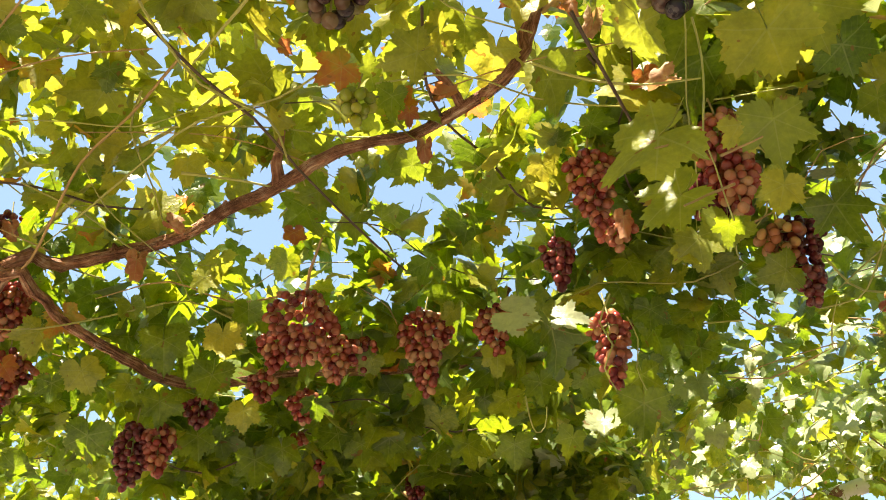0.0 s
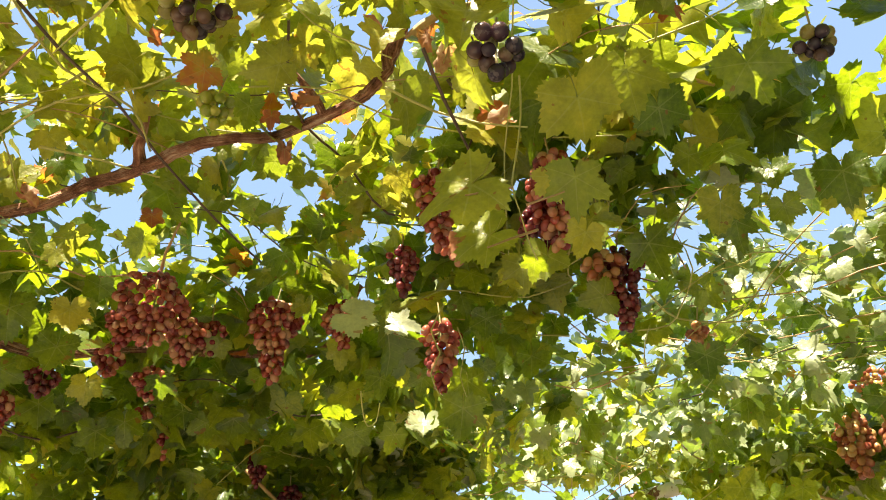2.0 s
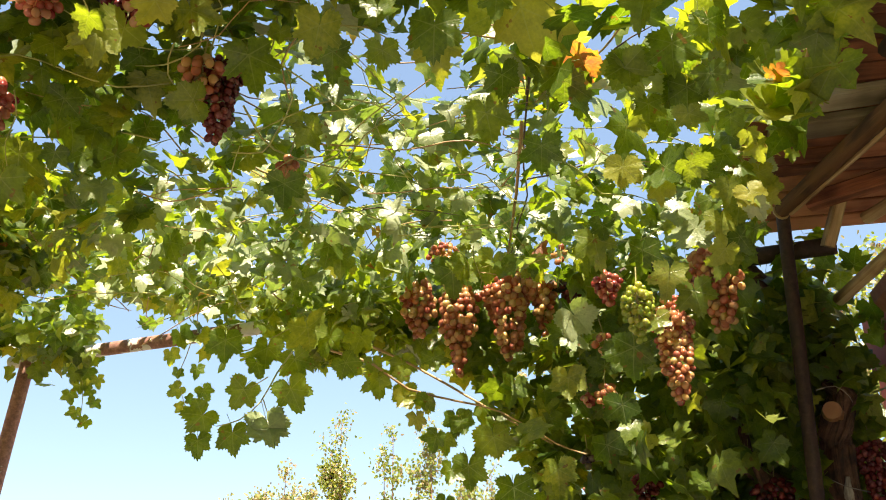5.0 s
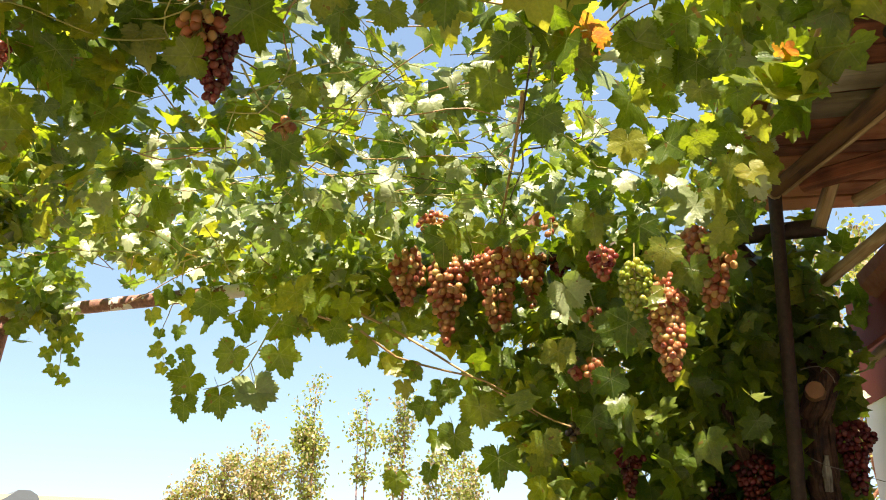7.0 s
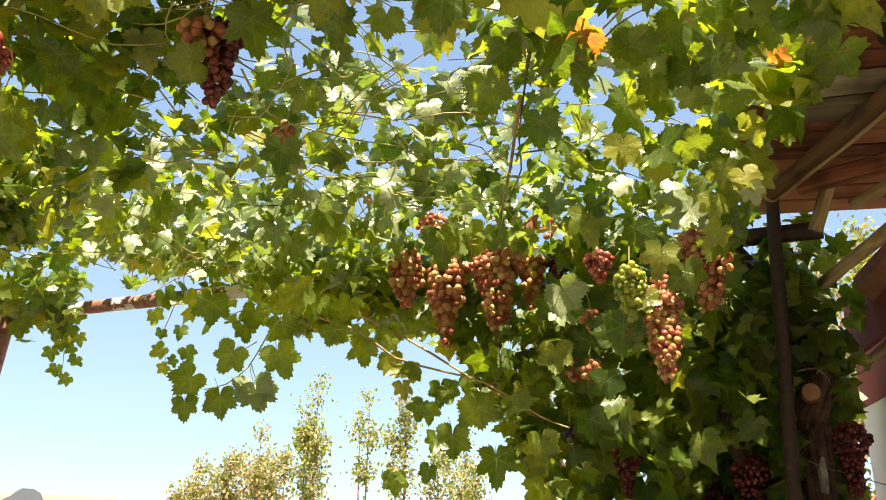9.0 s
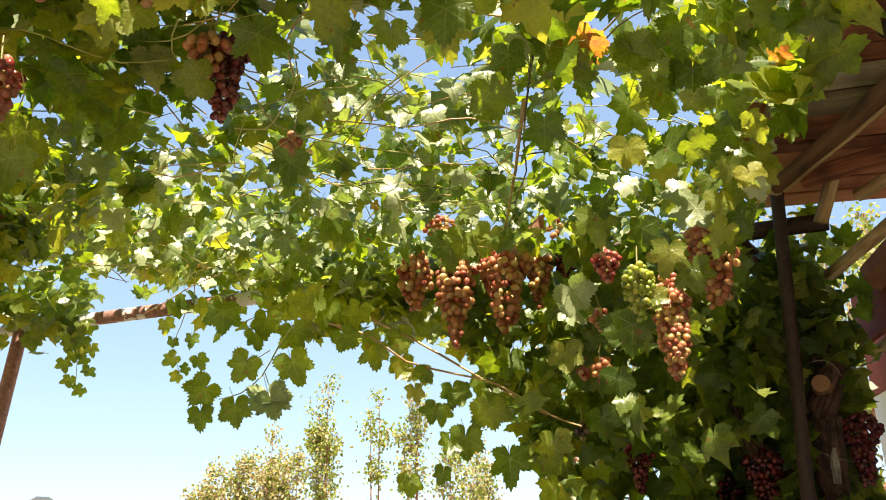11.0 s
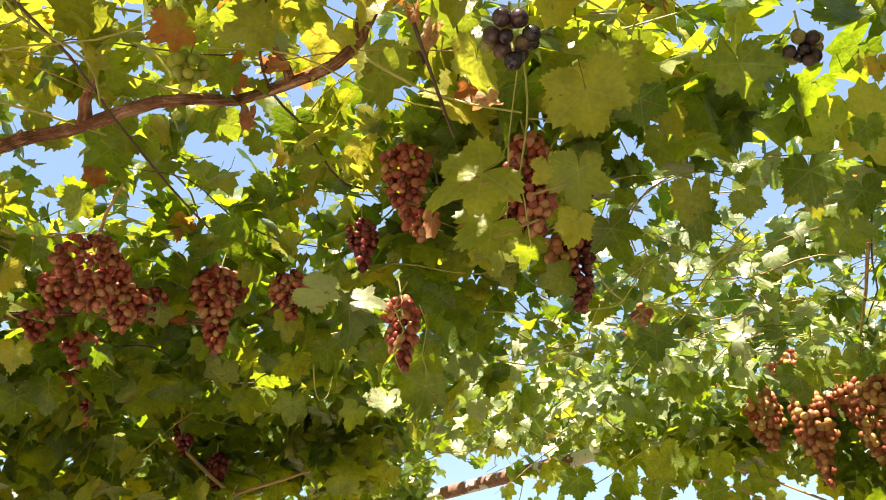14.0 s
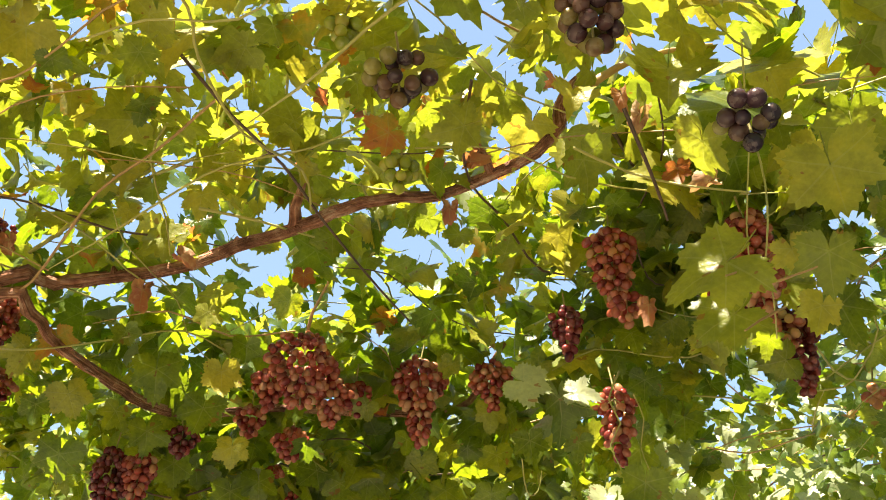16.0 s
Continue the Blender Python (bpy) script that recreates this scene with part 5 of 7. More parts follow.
leaf(1.616, 0.845, 2.271, 0.029, (0.99, 0.05, 0.16), (0.15, 0.14, -0.98), GREEN, 7, lit=True)
leaf(1.607, 0.936, 2.238, 0.036, (0.49, 0.84, -0.26), (-0.44, -0.02, -0.90), GREEN, 0)
leaf(1.675, 0.938, 2.258, 0.037, (-0.61, -0.71, -0.34), (0.42, 0.08, -0.91), PALE, 3, lit=True)
leaf(1.637, 1.008, 2.295, 0.035, (0.91, 0.31, 0.29), (0.11, 0.48, -0.87), GREEN, 3, lit=True)
leaf(1.589, 0.915, 2.166, 0.038, (-0.70, -0.71, 0.13), (0.16, -0.33, -0.93), LIME, 3)
leaf(1.587, 0.959, 2.198, 0.040, (-0.99, -0.12, -0.06), (0.01, 0.39, -0.92), GREEN, 0, lit=True)
leaf(1.694, 0.945, 2.218, 0.031, (0.81, 0.50, 0.30), (0.39, -0.08, -0.92), GREEN, 3, lit=True)
leaf(1.690, 1.020, 2.199, 0.042, (-0.83, -0.53, -0.15), (-0.02, 0.29, -0.96), GREEN, 3)
leaf(1.597, 0.912, 2.137, 0.032, (0.63, 0.36, 0.68), (0.72, 0.05, -0.69), PALE, 7, lit=True)
leaf(1.587, 0.990, 2.136, 0.040, (0.47, 0.87, 0.11), (0.03, 0.11, -0.99), GREEN, 8, lit=True)
leaf(1.664, 1.008, 2.122, 0.041, (-0.73, -0.61, -0.31), (0.50, -0.18, -0.85), GREEN, 0)
leaf(1.762, 0.922, 2.304, 0.021, (0.82, 0.42, 0.38), (0.27, 0.31, -0.91), GREEN, 11, lit=True)
leaf(1.562, 0.970, 2.061, 0.038, (-0.50, -0.71, -0.50), (-0.21, 0.66, -0.73), LIME, 9, lit=True)
leaf(1.643, 0.956, 2.116, 0.030, (-0.40, -0.82, -0.41), (0.29, 0.31, -0.90), GREEN, 5)
leaf(1.645, 0.768, 2.504, 0.034, (-0.89, -0.30, -0.35), (0.26, 0.30, -0.92), AUTUMN, 3)
leaf(1.621, 0.831, 2.411, 0.028, (-0.90, -0.40, -0.17), (0.21, -0.05, -0.98), AUTUMN, 11)
leaf(1.700, 0.798, 2.481, 0.026, (0.51, 0.86, 0.00), (-0.28, 0.18, -0.94), AUTUMN, 11)
leaf(0.709, 0.919, 2.306, 0.051, (0.50, 0.84, -0.19), (-0.12, -0.15, -0.98), GREEN, 5)
leaf(0.707, 0.962, 2.240, 0.050, (-0.01, -0.73, -0.68), (0.15, 0.67, -0.73), GREEN, 9)
leaf(0.849, 0.866, 2.232, 0.055, (0.68, 0.69, 0.24), (0.07, 0.27, -0.96), GREEN, 8)
leaf(0.795, 0.946, 2.293, 0.039, (-0.59, -0.79, 0.14), (-0.07, -0.12, -0.99), GREEN, 6)
leaf(1.110, 0.693, 2.274, 0.047, (-0.80, -0.60, 0.05), (-0.22, 0.22, -0.95), GREEN, 11)
leaf(1.178, 0.802, 2.246, 0.053, (0.65, 0.74, 0.18), (0.10, 0.16, -0.98), GREEN, 4)
leaf(1.310, 0.801, 2.244, 0.048, (-0.79, -0.47, -0.40), (0.25, 0.35, -0.90), GREEN, 1)
leaf(0.649, 0.706, 2.271, 0.053, (-0.54, -0.75, -0.38), (0.37, 0.19, -0.91), GREEN, 10)
leaf(0.800, 1.315, 2.156, 0.047, (0.34, 0.64, 0.68), (0.24, 0.64, -0.73), GREEN, 6)
leaf(0.551, 1.103, 2.300, 0.046, (0.58, 0.72, 0.38), (0.36, 0.19, -0.91), GREEN, 5)
leaf(0.930, 0.818, 2.287, 0.036, (0.35, 0.80, 0.49), (0.15, 0.47, -0.87), GREEN, 9)
leaf(0.553, 0.910, 2.408, 0.049, (0.47, 0.65, 0.59), (0.07, 0.64, -0.76), LIME, 11)
leaf(0.927, 0.680, 2.315, 0.033, (-0.55, -0.70, -0.45), (0.14, 0.45, -0.88), GREEN, 2)
leaf(0.979, 0.657, 2.314, 0.041, (-0.19, -0.84, -0.52), (0.15, 0.50, -0.86), GREEN, 3)
leaf(1.104, 0.622, 2.260, 0.049, (-0.28, -0.27, -0.92), (0.60, 0.70, -0.39), GREEN, 1)
leaf(1.242, 0.689, 2.281, 0.040, (0.51, 0.80, 0.31), (0.21, 0.23, -0.95), GREEN, 1)
leaf(0.406, 0.717, 2.212, 0.041, (0.03, 0.83, 0.56), (0.31, 0.53, -0.79), LIME, 2)
leaf(0.451, 1.036, 2.183, 0.047, (-0.23, -0.97, -0.01), (-0.15, 0.04, -0.99), LIME, 1, lit=True)
leaf(0.411, 1.106, 2.193, 0.036, (0.21, 0.98, -0.01), (0.04, -0.02, -1.00), LIME, 5)
leaf(0.393, 0.771, 2.128, 0.031, (0.42, 0.59, 0.68), (0.42, 0.54, -0.73), LIME, 6)
leaf(0.623, 1.119, 2.420, 0.041, (0.68, 0.47, 0.56), (0.27, 0.55, -0.79), GREEN, 9)
leaf(0.988, 0.491, 2.176, 0.048, (0.73, 0.64, 0.22), (-0.01, 0.33, -0.95), GREEN, 11)
leaf(1.205, 0.933, 2.523, 0.049, (-0.90, -0.22, -0.37), (0.27, 0.37, -0.89), GREEN, 4)
leaf(1.279, 0.912, 2.519, 0.044, (0.26, 0.97, -0.05), (0.01, -0.06, -1.00), GREEN, 5)
leaf(0.668, 1.192, 2.486, 0.033, (0.29, 0.91, 0.30), (0.09, 0.28, -0.95), GREEN, 11)
leaf(0.736, 1.211, 2.400, 0.027, (-0.33, -0.92, -0.20), (0.04, 0.19, -0.98), GREEN, 1)
leaf(1.311, 0.969, 2.168, 0.044, (0.56, 0.77, 0.29), (0.04, 0.32, -0.95), LIME, 3)
leaf(1.433, 0.977, 2.205, 0.059, (-0.96, -0.18, 0.22), (-0.04, -0.69, -0.72), GREEN, 6)
leaf(1.425, 0.909, 2.181, 0.041, (0.44, 0.54, 0.72), (0.88, -0.09, -0.47), GREEN, 3)
leaf(0.051, 1.450, 2.500, 0.027, (0.35, -0.81, -0.47), (0.10, 0.53, -0.84), LIME, 5)
leaf(0.924, 0.770, 2.374, 0.022, (-0.58, -0.58, -0.56), (0.23, 0.55, -0.81), LIME, 6)
leaf(0.872, 0.710, 2.306, 0.023, (-0.53, -0.77, -0.36), (0.08, 0.37, -0.92), AUTUMN, 0)
leaf(0.371, 0.984, 2.424, 0.027, (0.15, 0.85, 0.50), (0.14, 0.48, -0.86), AUTUMN, 10)
leaf(1.379, 2.217, 2.092, 0.041, (0.49, 0.86, 0.12), (0.09, 0.09, -0.99), GREEN, 1)
leaf(1.455, 2.184, 2.059, 0.056, (0.29, 0.96, -0.01), (0.11, -0.05, -0.99), GREEN, 6)
leaf(1.527, 2.154, 2.019, 0.050, (-0.41, -0.91, 0.08), (0.04, -0.11, -0.99), GREEN, 8)
leaf(1.534, 2.036, 1.976, 0.038, (0.13, 0.99, -0.01), (0.17, -0.03, -0.98), GREEN, 6)
leaf(1.598, 2.042, 1.868, 0.043, (-0.36, -0.93, -0.09), (0.12, 0.05, -0.99), GREEN, 5)
leaf(1.505, 2.127, 2.097, 0.051, (0.51, 0.82, 0.26), (0.31, 0.11, -0.95), GREEN, 3)
leaf(1.534, 1.996, 2.087, 0.049, (-0.43, -0.82, 0.38), (-0.12, -0.37, -0.92), GREEN, 6)
leaf(0.937, 1.856, 1.901, 0.051, (-0.28, -0.90, -0.33), (-0.33, 0.41, -0.85), GREEN, 9)
leaf(1.029, 1.800, 1.901, 0.057, (-0.41, -0.90, -0.15), (0.44, -0.05, -0.90), GREEN, 9)
leaf(0.928, 1.885, 1.805, 0.053, (-0.67, -0.74, 0.12), (-0.00, -0.15, -0.99), GREEN, 4)
leaf(0.992, 1.829, 1.817, 0.054, (-0.29, -0.85, -0.43), (0.40, 0.30, -0.87), PALE, 11, lit=True)
leaf(0.857, 1.910, 1.785, 0.039, (-0.31, -0.94, 0.13), (0.04, -0.15, -0.99), GREEN, 7)
leaf(0.865, 1.917, 1.845, 0.052, (-0.37, -0.92, 0.12), (-0.65, 0.16, -0.74), GREEN, 3)
leaf(1.081, 3.156, 2.320, 0.044, (0.08, -0.97, -0.22), (0.28, 0.24, -0.93), GREEN, 11)
leaf(1.129, 3.176, 2.195, 0.044, (0.01, -0.88, -0.48), (-0.69, 0.35, -0.64), GREEN, 9)
leaf(1.154, 3.186, 2.132, 0.034, (-0.03, -1.00, 0.08), (-0.71, -0.04, -0.70), GREEN, 4)
leaf(1.183, 3.145, 2.273, 0.037, (-0.10, -0.99, 0.08), (-0.01, -0.08, -1.00), GREEN, 11)
leaf(1.206, 3.105, 2.185, 0.044, (-0.35, -0.94, -0.02), (0.45, -0.15, -0.88), GREEN, 9)
leaf(1.119, 3.166, 2.257, 0.031, (0.10, -0.99, 0.08), (-0.00, -0.08, -1.00), GREEN, 1)
leaf(1.179, 3.169, 2.160, 0.029, (-0.25, -0.88, -0.41), (-0.63, 0.47, -0.62), GREEN, 10)
leaf(1.024, 2.307, 2.147, 0.070, (-0.36, -0.92, -0.16), (0.04, 0.15, -0.99), GREEN, 4)
leaf(1.105, 2.181, 2.103, 0.056, (-0.07, -0.98, -0.19), (-0.04, 0.19, -0.98), GREEN, 8)
leaf(1.144, 2.069, 2.050, 0.059, (-0.31, -0.93, -0.18), (0.39, 0.04, -0.92), GREEN, 5)
leaf(1.085, 2.201, 2.062, 0.043, (-0.00, -1.00, 0.06), (0.38, -0.05, -0.92), GREEN, 9)
leaf(1.163, 2.041, 2.132, 0.072, (-0.64, -0.77, 0.02), (0.16, -0.16, -0.97), GREEN, 8)
leaf(1.226, 1.928, 2.018, 0.046, (-0.39, -0.92, -0.06), (0.63, -0.22, -0.75), GREEN, 3)
leaf(1.305, 1.894, 1.978, 0.039, (-0.05, -0.92, -0.39), (0.34, 0.35, -0.87), GREEN, 1)
leaf(1.375, 1.874, 1.931, 0.041, (-0.23, -0.95, 0.19), (-0.71, 0.03, -0.70), GREEN, 1)
leaf(1.220, 2.019, 2.109, 0.054, (-0.71, -0.70, 0.06), (-0.29, 0.21, -0.93), GREEN, 0)
leaf(1.294, 1.983, 2.113, 0.049, (-0.25, -0.97, 0.04), (-0.31, 0.04, -0.95), GREEN, 0)
leaf(1.287, 1.893, 2.019, 0.031, (-0.23, -0.91, -0.35), (0.31, 0.27, -0.91), GREEN, 9)
leaf(1.093, 2.690, 2.267, 0.056, (0.01, -0.99, 0.12), (-0.22, -0.12, -0.97), GREEN, 8)
leaf(1.419, 1.840, 1.923, 0.038, (-0.70, -0.45, -0.55), (0.08, 0.71, -0.69), GREEN, 1)
leaf(1.401, 1.864, 1.882, 0.034, (-0.75, -0.51, -0.41), (0.38, 0.16, -0.91), GREEN, 6)
leaf(1.449, 1.847, 1.834, 0.038, (-0.70, -0.72, 0.00), (-0.27, 0.27, -0.92), GREEN, 5)
leaf(1.488, 1.841, 1.752, 0.039, (-0.20, -0.96, 0.20), (-0.31, -0.13, -0.94), GREEN, 6)
leaf(1.477, 1.854, 1.675, 0.034, (-0.24, -0.95, -0.19), (-0.12, 0.22, -0.97), GREEN, 9)
leaf(1.503, 1.808, 1.871, 0.043, (-0.78, -0.59, 0.20), (0.00, -0.33, -0.94), GREEN, 8)
leaf(1.359, 1.863, 1.993, 0.033, (-0.40, -0.92, -0.05), (-0.32, 0.19, -0.93), GREEN, 4)
leaf(0.832, 3.509, 2.145, 0.036, (-0.35, -0.87, -0.35), (-0.01, 0.38, -0.93), GREEN, 5)
leaf(0.875, 3.510, 2.110, 0.034, (-0.24, -0.96, -0.11), (-0.72, 0.25, -0.65), GREEN, 0)
leaf(0.893, 3.490, 2.183, 0.036, (-0.07, -0.87, -0.50), (-0.16, 0.50, -0.85), GREEN, 10)
leaf(0.802, 3.504, 2.207, 0.039, (-0.18, -0.98, -0.05), (0.22, 0.01, -0.98), GREEN, 5)
leaf(0.829, 3.491, 2.242, 0.036, (-0.34, -0.91, -0.22), (0.21, 0.15, -0.97), GREEN, 9)
leaf(0.873, 3.490, 2.226, 0.034, (-0.02, -0.98, 0.18), (-0.72, -0.11, -0.69), GREEN, 4)
leaf(0.890, 3.475, 2.270, 0.036, (-0.34, -0.93, -0.13), (0.21, 0.06, -0.98), GREEN, 2)
leaf(0.806, 3.483, 2.282, 0.042, (-0.30, -0.89, -0.33), (-0.16, 0.39, -0.91), GREEN, 9)
leaf(0.850, 3.472, 2.297, 0.045, (0.10, -0.84, -0.53), (-0.39, 0.45, -0.80), GREEN, 0)
leaf(0.713, 3.480, 2.334, 0.062, (0.05, -0.85, -0.53), (0.77, 0.37, -0.52), PALE, 8)
leaf(0.770, 3.466, 2.375, 0.056, (0.14, -0.88, -0.45), (-0.44, 0.35, -0.82), PALE, 2)
leaf(0.673, 3.499, 2.277, 0.050, (0.03, -0.84, -0.54), (0.34, 0.52, -0.79), GREEN, 9)
leaf(0.818, 3.460, 2.384, 0.062, (-0.29, -0.96, 0.03), (-0.34, 0.07, -0.94), PALE, 7)
leaf(0.635, 3.481, 2.357, 0.064, (0.28, -0.80, -0.54), (0.46, 0.60, -0.66), PALE, 11)
leaf(0.866, 3.456, 2.355, 0.048, (0.17, -0.95, -0.27), (0.28, 0.31, -0.91), GREEN, 3)
leaf(1.454, 1.979, 1.662, 0.045, (0.42, 0.88, -0.20), (-0.02, -0.22, -0.98), GREEN, 8)
leaf(1.554, 1.860, 1.768, 0.068, (-0.77, -0.62, -0.14), (0.05, 0.16, -0.99), GREEN, 4)
leaf(1.594, 1.799, 1.837, 0.068, (-0.60, -0.74, -0.30), (0.31, 0.13, -0.94), GREEN, 1)
leaf(1.559, 1.926, 1.905, 0.047, (-0.56, -0.83, 0.01), (0.00, -0.02, -1.00), GREEN, 11)
leaf(1.686, 1.658, 1.742, 0.058, (-0.55, -0.84, -0.00), (0.02, -0.01, -1.00), GREEN, 11)
leaf(1.664, 1.816, 1.715, 0.068, (-0.42, -0.91, 0.08), (0.04, -0.10, -0.99), GREEN, 2)
leaf(1.775, 1.571, 1.796, 0.058, (-0.56, -0.82, -0.14), (0.23, 0.01, -0.97), GREEN, 11)
leaf(1.824, 1.536, 1.805, 0.043, (0.63, 0.77, -0.08), (-0.07, -0.05, -1.00), GREEN, 0)
leaf(1.172, 0.806, 2.237, 0.053, (-0.79, -0.24, -0.56), (0.56, 0.10, -0.83), GREEN, 9)
leaf(0.895, 0.925, 2.256, 0.049, (-0.68, -0.71, -0.18), (0.09, 0.16, -0.98), GREEN, 2)
leaf(0.839, 1.011, 2.274, 0.035, (0.51, 0.61, 0.60), (0.37, 0.48, -0.80), GREEN, 3)
leaf(0.753, 1.013, 2.242, 0.042, (0.01, 0.65, 0.76), (0.25, 0.74, -0.63), GREEN, 2)
leaf(0.868, 1.461, 2.229, 0.053, (-0.70, -0.45, -0.55), (0.39, 0.41, -0.83), GREEN, 10)
leaf(0.625, 1.341, 2.309, 0.049, (-0.30, -0.94, -0.15), (-0.18, 0.21, -0.96), GREEN, 5)
leaf(1.196, 0.726, 2.243, 0.049, (0.62, 0.73, 0.29), (0.17, 0.24, -0.96), GREEN, 0)
leaf(1.248, 0.834, 2.209, 0.034, (0.65, 0.68, 0.34), (0.20, 0.28, -0.94), GREEN, 5)
leaf(0.371, 1.391, 2.133, 0.051, (-0.28, 0.86, 0.43), (0.03, 0.46, -0.89), GREEN, 2)
leaf(1.234, 0.744, 2.138, 0.031, (-0.73, -0.44, -0.53), (0.46, 0.25, -0.85), GREEN, 10)
leaf(1.256, 0.709, 2.199, 0.036, (-0.81, -0.55, -0.19), (0.27, -0.07, -0.96), GREEN, 3)
leaf(1.125, 1.126, 2.308, 0.060, (-0.60, -0.64, -0.48), (0.42, 0.26, -0.87), GREEN, 8)
leaf(1.087, 1.020, 2.319, 0.046, (-0.82, -0.42, -0.39), (0.27, 0.32, -0.91), GREEN, 8)
leaf(1.279, 1.154, 2.294, 0.053, (-0.46, -0.65, -0.61), (0.36, 0.49, -0.79), GREEN, 0)
leaf(1.509, 1.790, 2.298, 0.063, (0.27, 0.96, -0.08), (-0.43, 0.04, -0.90), GREEN, 3)
leaf(1.675, 1.366, 1.974, 0.074, (0.71, 0.67, 0.22), (0.34, -0.06, -0.94), GREEN, 7)
leaf(1.558, 1.177, 2.132, 0.049, (-0.47, -0.85, -0.24), (0.15, 0.19, -0.97), GREEN, 11)
leaf(1.692, 1.172, 2.216, 0.059, (-0.61, -0.53, -0.59), (0.68, 0.03, -0.74), GREEN, 9)
leaf(1.666, 1.186, 2.101, 0.038, (-0.78, -0.63, -0.04), (0.20, -0.18, -0.96), GREEN, 7)
leaf(1.788, 1.122, 2.207, 0.052, (0.90, 0.37, 0.22), (0.30, -0.17, -0.94), GREEN, 5)
leaf(1.326, 0.987, 2.185, 0.045, (0.86, 0.45, 0.25), (0.22, 0.12, -0.97), GREEN, 0)
leaf(1.471, 0.951, 2.203, 0.052, (-0.73, -0.67, -0.16), (0.67, -0.64, -0.37), GREEN, 6)
leaf(1.433, 0.995, 2.173, 0.044, (0.96, 0.26, 0.06), (0.23, -0.70, -0.67), LIME, 2)
leaf(1.519, 0.905, 2.225, 0.033, (0.58, 0.80, 0.12), (0.48, -0.22, -0.85), GREEN, 0)
leaf(1.450, 0.945, 2.233, 0.027, (-0.93, -0.28, -0.22), (0.14, 0.26, -0.95), GREEN, 4)
leaf(1.544, 0.865, 2.256, 0.027, (-0.34, -0.44, -0.83), (0.78, 0.37, -0.51), LIME, 6)
leaf(1.615, 0.965, 2.218, 0.035, (-0.36, -0.77, -0.53), (0.58, 0.27, -0.77), GREEN, 11)
leaf(1.398, 0.798, 2.356, 0.031, (0.90, 0.40, 0.17), (0.08, 0.23, -0.97), GREEN, 10)
leaf(1.384, 0.830, 2.308, 0.026, (0.74, 0.67, 0.07), (-0.00, 0.10, -0.99), LIME, 10)
leaf(1.358, 0.730, 2.282, 0.034, (0.99, 0.12, 0.12), (0.10, 0.16, -0.98), GREEN, 2)
leaf(1.438, 0.820, 2.233, 0.031, (-0.66, -0.49, -0.57), (0.39, 0.42, -0.82), GREEN, 11)
leaf(1.567, 0.864, 2.236, 0.030, (-0.94, -0.16, -0.30), (0.24, 0.29, -0.93), LIME, 5)
leaf(1.387, 0.698, 2.299, 0.038, (-0.56, -0.70, -0.45), (0.52, 0.12, -0.85), GREEN, 11)
leaf(1.510, 0.739, 2.311, 0.036, (0.58, 0.64, 0.50), (0.55, 0.15, -0.83), GREEN, 9)
leaf(1.674, 0.942, 2.189, 0.035, (0.91, 0.22, 0.34), (0.27, 0.30, -0.92), LIME, 6)
leaf(1.477, 1.207, 2.183, 0.037, (0.52, 0.80, 0.30), (0.18, 0.24, -0.95), GREEN, 7)
leaf(1.538, 0.751, 2.255, 0.031, (1.00, -0.04, 0.02), (0.02, 0.10, -0.99), GREEN, 10)
leaf(1.654, 0.934, 2.233, 0.041, (0.62, 0.64, 0.46), (0.28, 0.36, -0.89), LIME, 5)
leaf(1.589, 1.011, 2.191, 0.047, (0.91, 0.41, -0.05), (0.18, -0.49, -0.85), GREEN, 10)
leaf(1.490, 0.749, 2.312, 0.026, (-0.73, -0.22, -0.64), (0.53, 0.40, -0.75), AUTUMN, 10)
leaf(1.514, 0.701, 2.400, 0.031, (-0.54, -0.83, -0.15), (0.38, -0.08, -0.92), AUTUMN, 3)
leaf(1.859, 1.593, 1.911, 0.045, (0.54, 0.84, -0.02), (0.01, -0.03, -1.00), AUTUMN, 7)
leaf(1.817, 1.598, 1.946, 0.030, (-0.75, -0.57, -0.34), (0.21, 0.29, -0.93), AUTUMN, 9)
leaf(0.992, 1.838, 1.825, 0.064, (-0.38, -0.82, 0.43), (0.12, -0.51, -0.85), PALE, 1, lit=True)
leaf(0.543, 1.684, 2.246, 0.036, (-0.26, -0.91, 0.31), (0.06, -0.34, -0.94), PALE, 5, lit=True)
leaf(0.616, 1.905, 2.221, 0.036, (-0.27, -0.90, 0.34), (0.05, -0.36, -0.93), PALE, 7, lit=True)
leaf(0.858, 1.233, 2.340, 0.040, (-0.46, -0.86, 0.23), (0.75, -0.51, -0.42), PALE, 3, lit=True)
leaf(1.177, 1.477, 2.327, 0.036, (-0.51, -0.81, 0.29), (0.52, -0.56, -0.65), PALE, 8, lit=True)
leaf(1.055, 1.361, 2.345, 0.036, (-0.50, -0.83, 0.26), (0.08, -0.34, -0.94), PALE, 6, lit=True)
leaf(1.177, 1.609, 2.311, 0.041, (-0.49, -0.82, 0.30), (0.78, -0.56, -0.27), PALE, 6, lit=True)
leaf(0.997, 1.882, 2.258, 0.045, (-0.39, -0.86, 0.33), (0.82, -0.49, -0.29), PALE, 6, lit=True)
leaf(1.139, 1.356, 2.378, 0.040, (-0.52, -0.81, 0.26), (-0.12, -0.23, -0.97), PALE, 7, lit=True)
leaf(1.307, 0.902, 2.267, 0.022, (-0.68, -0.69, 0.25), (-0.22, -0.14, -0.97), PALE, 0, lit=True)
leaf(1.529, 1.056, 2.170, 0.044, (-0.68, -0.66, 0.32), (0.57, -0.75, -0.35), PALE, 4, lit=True)
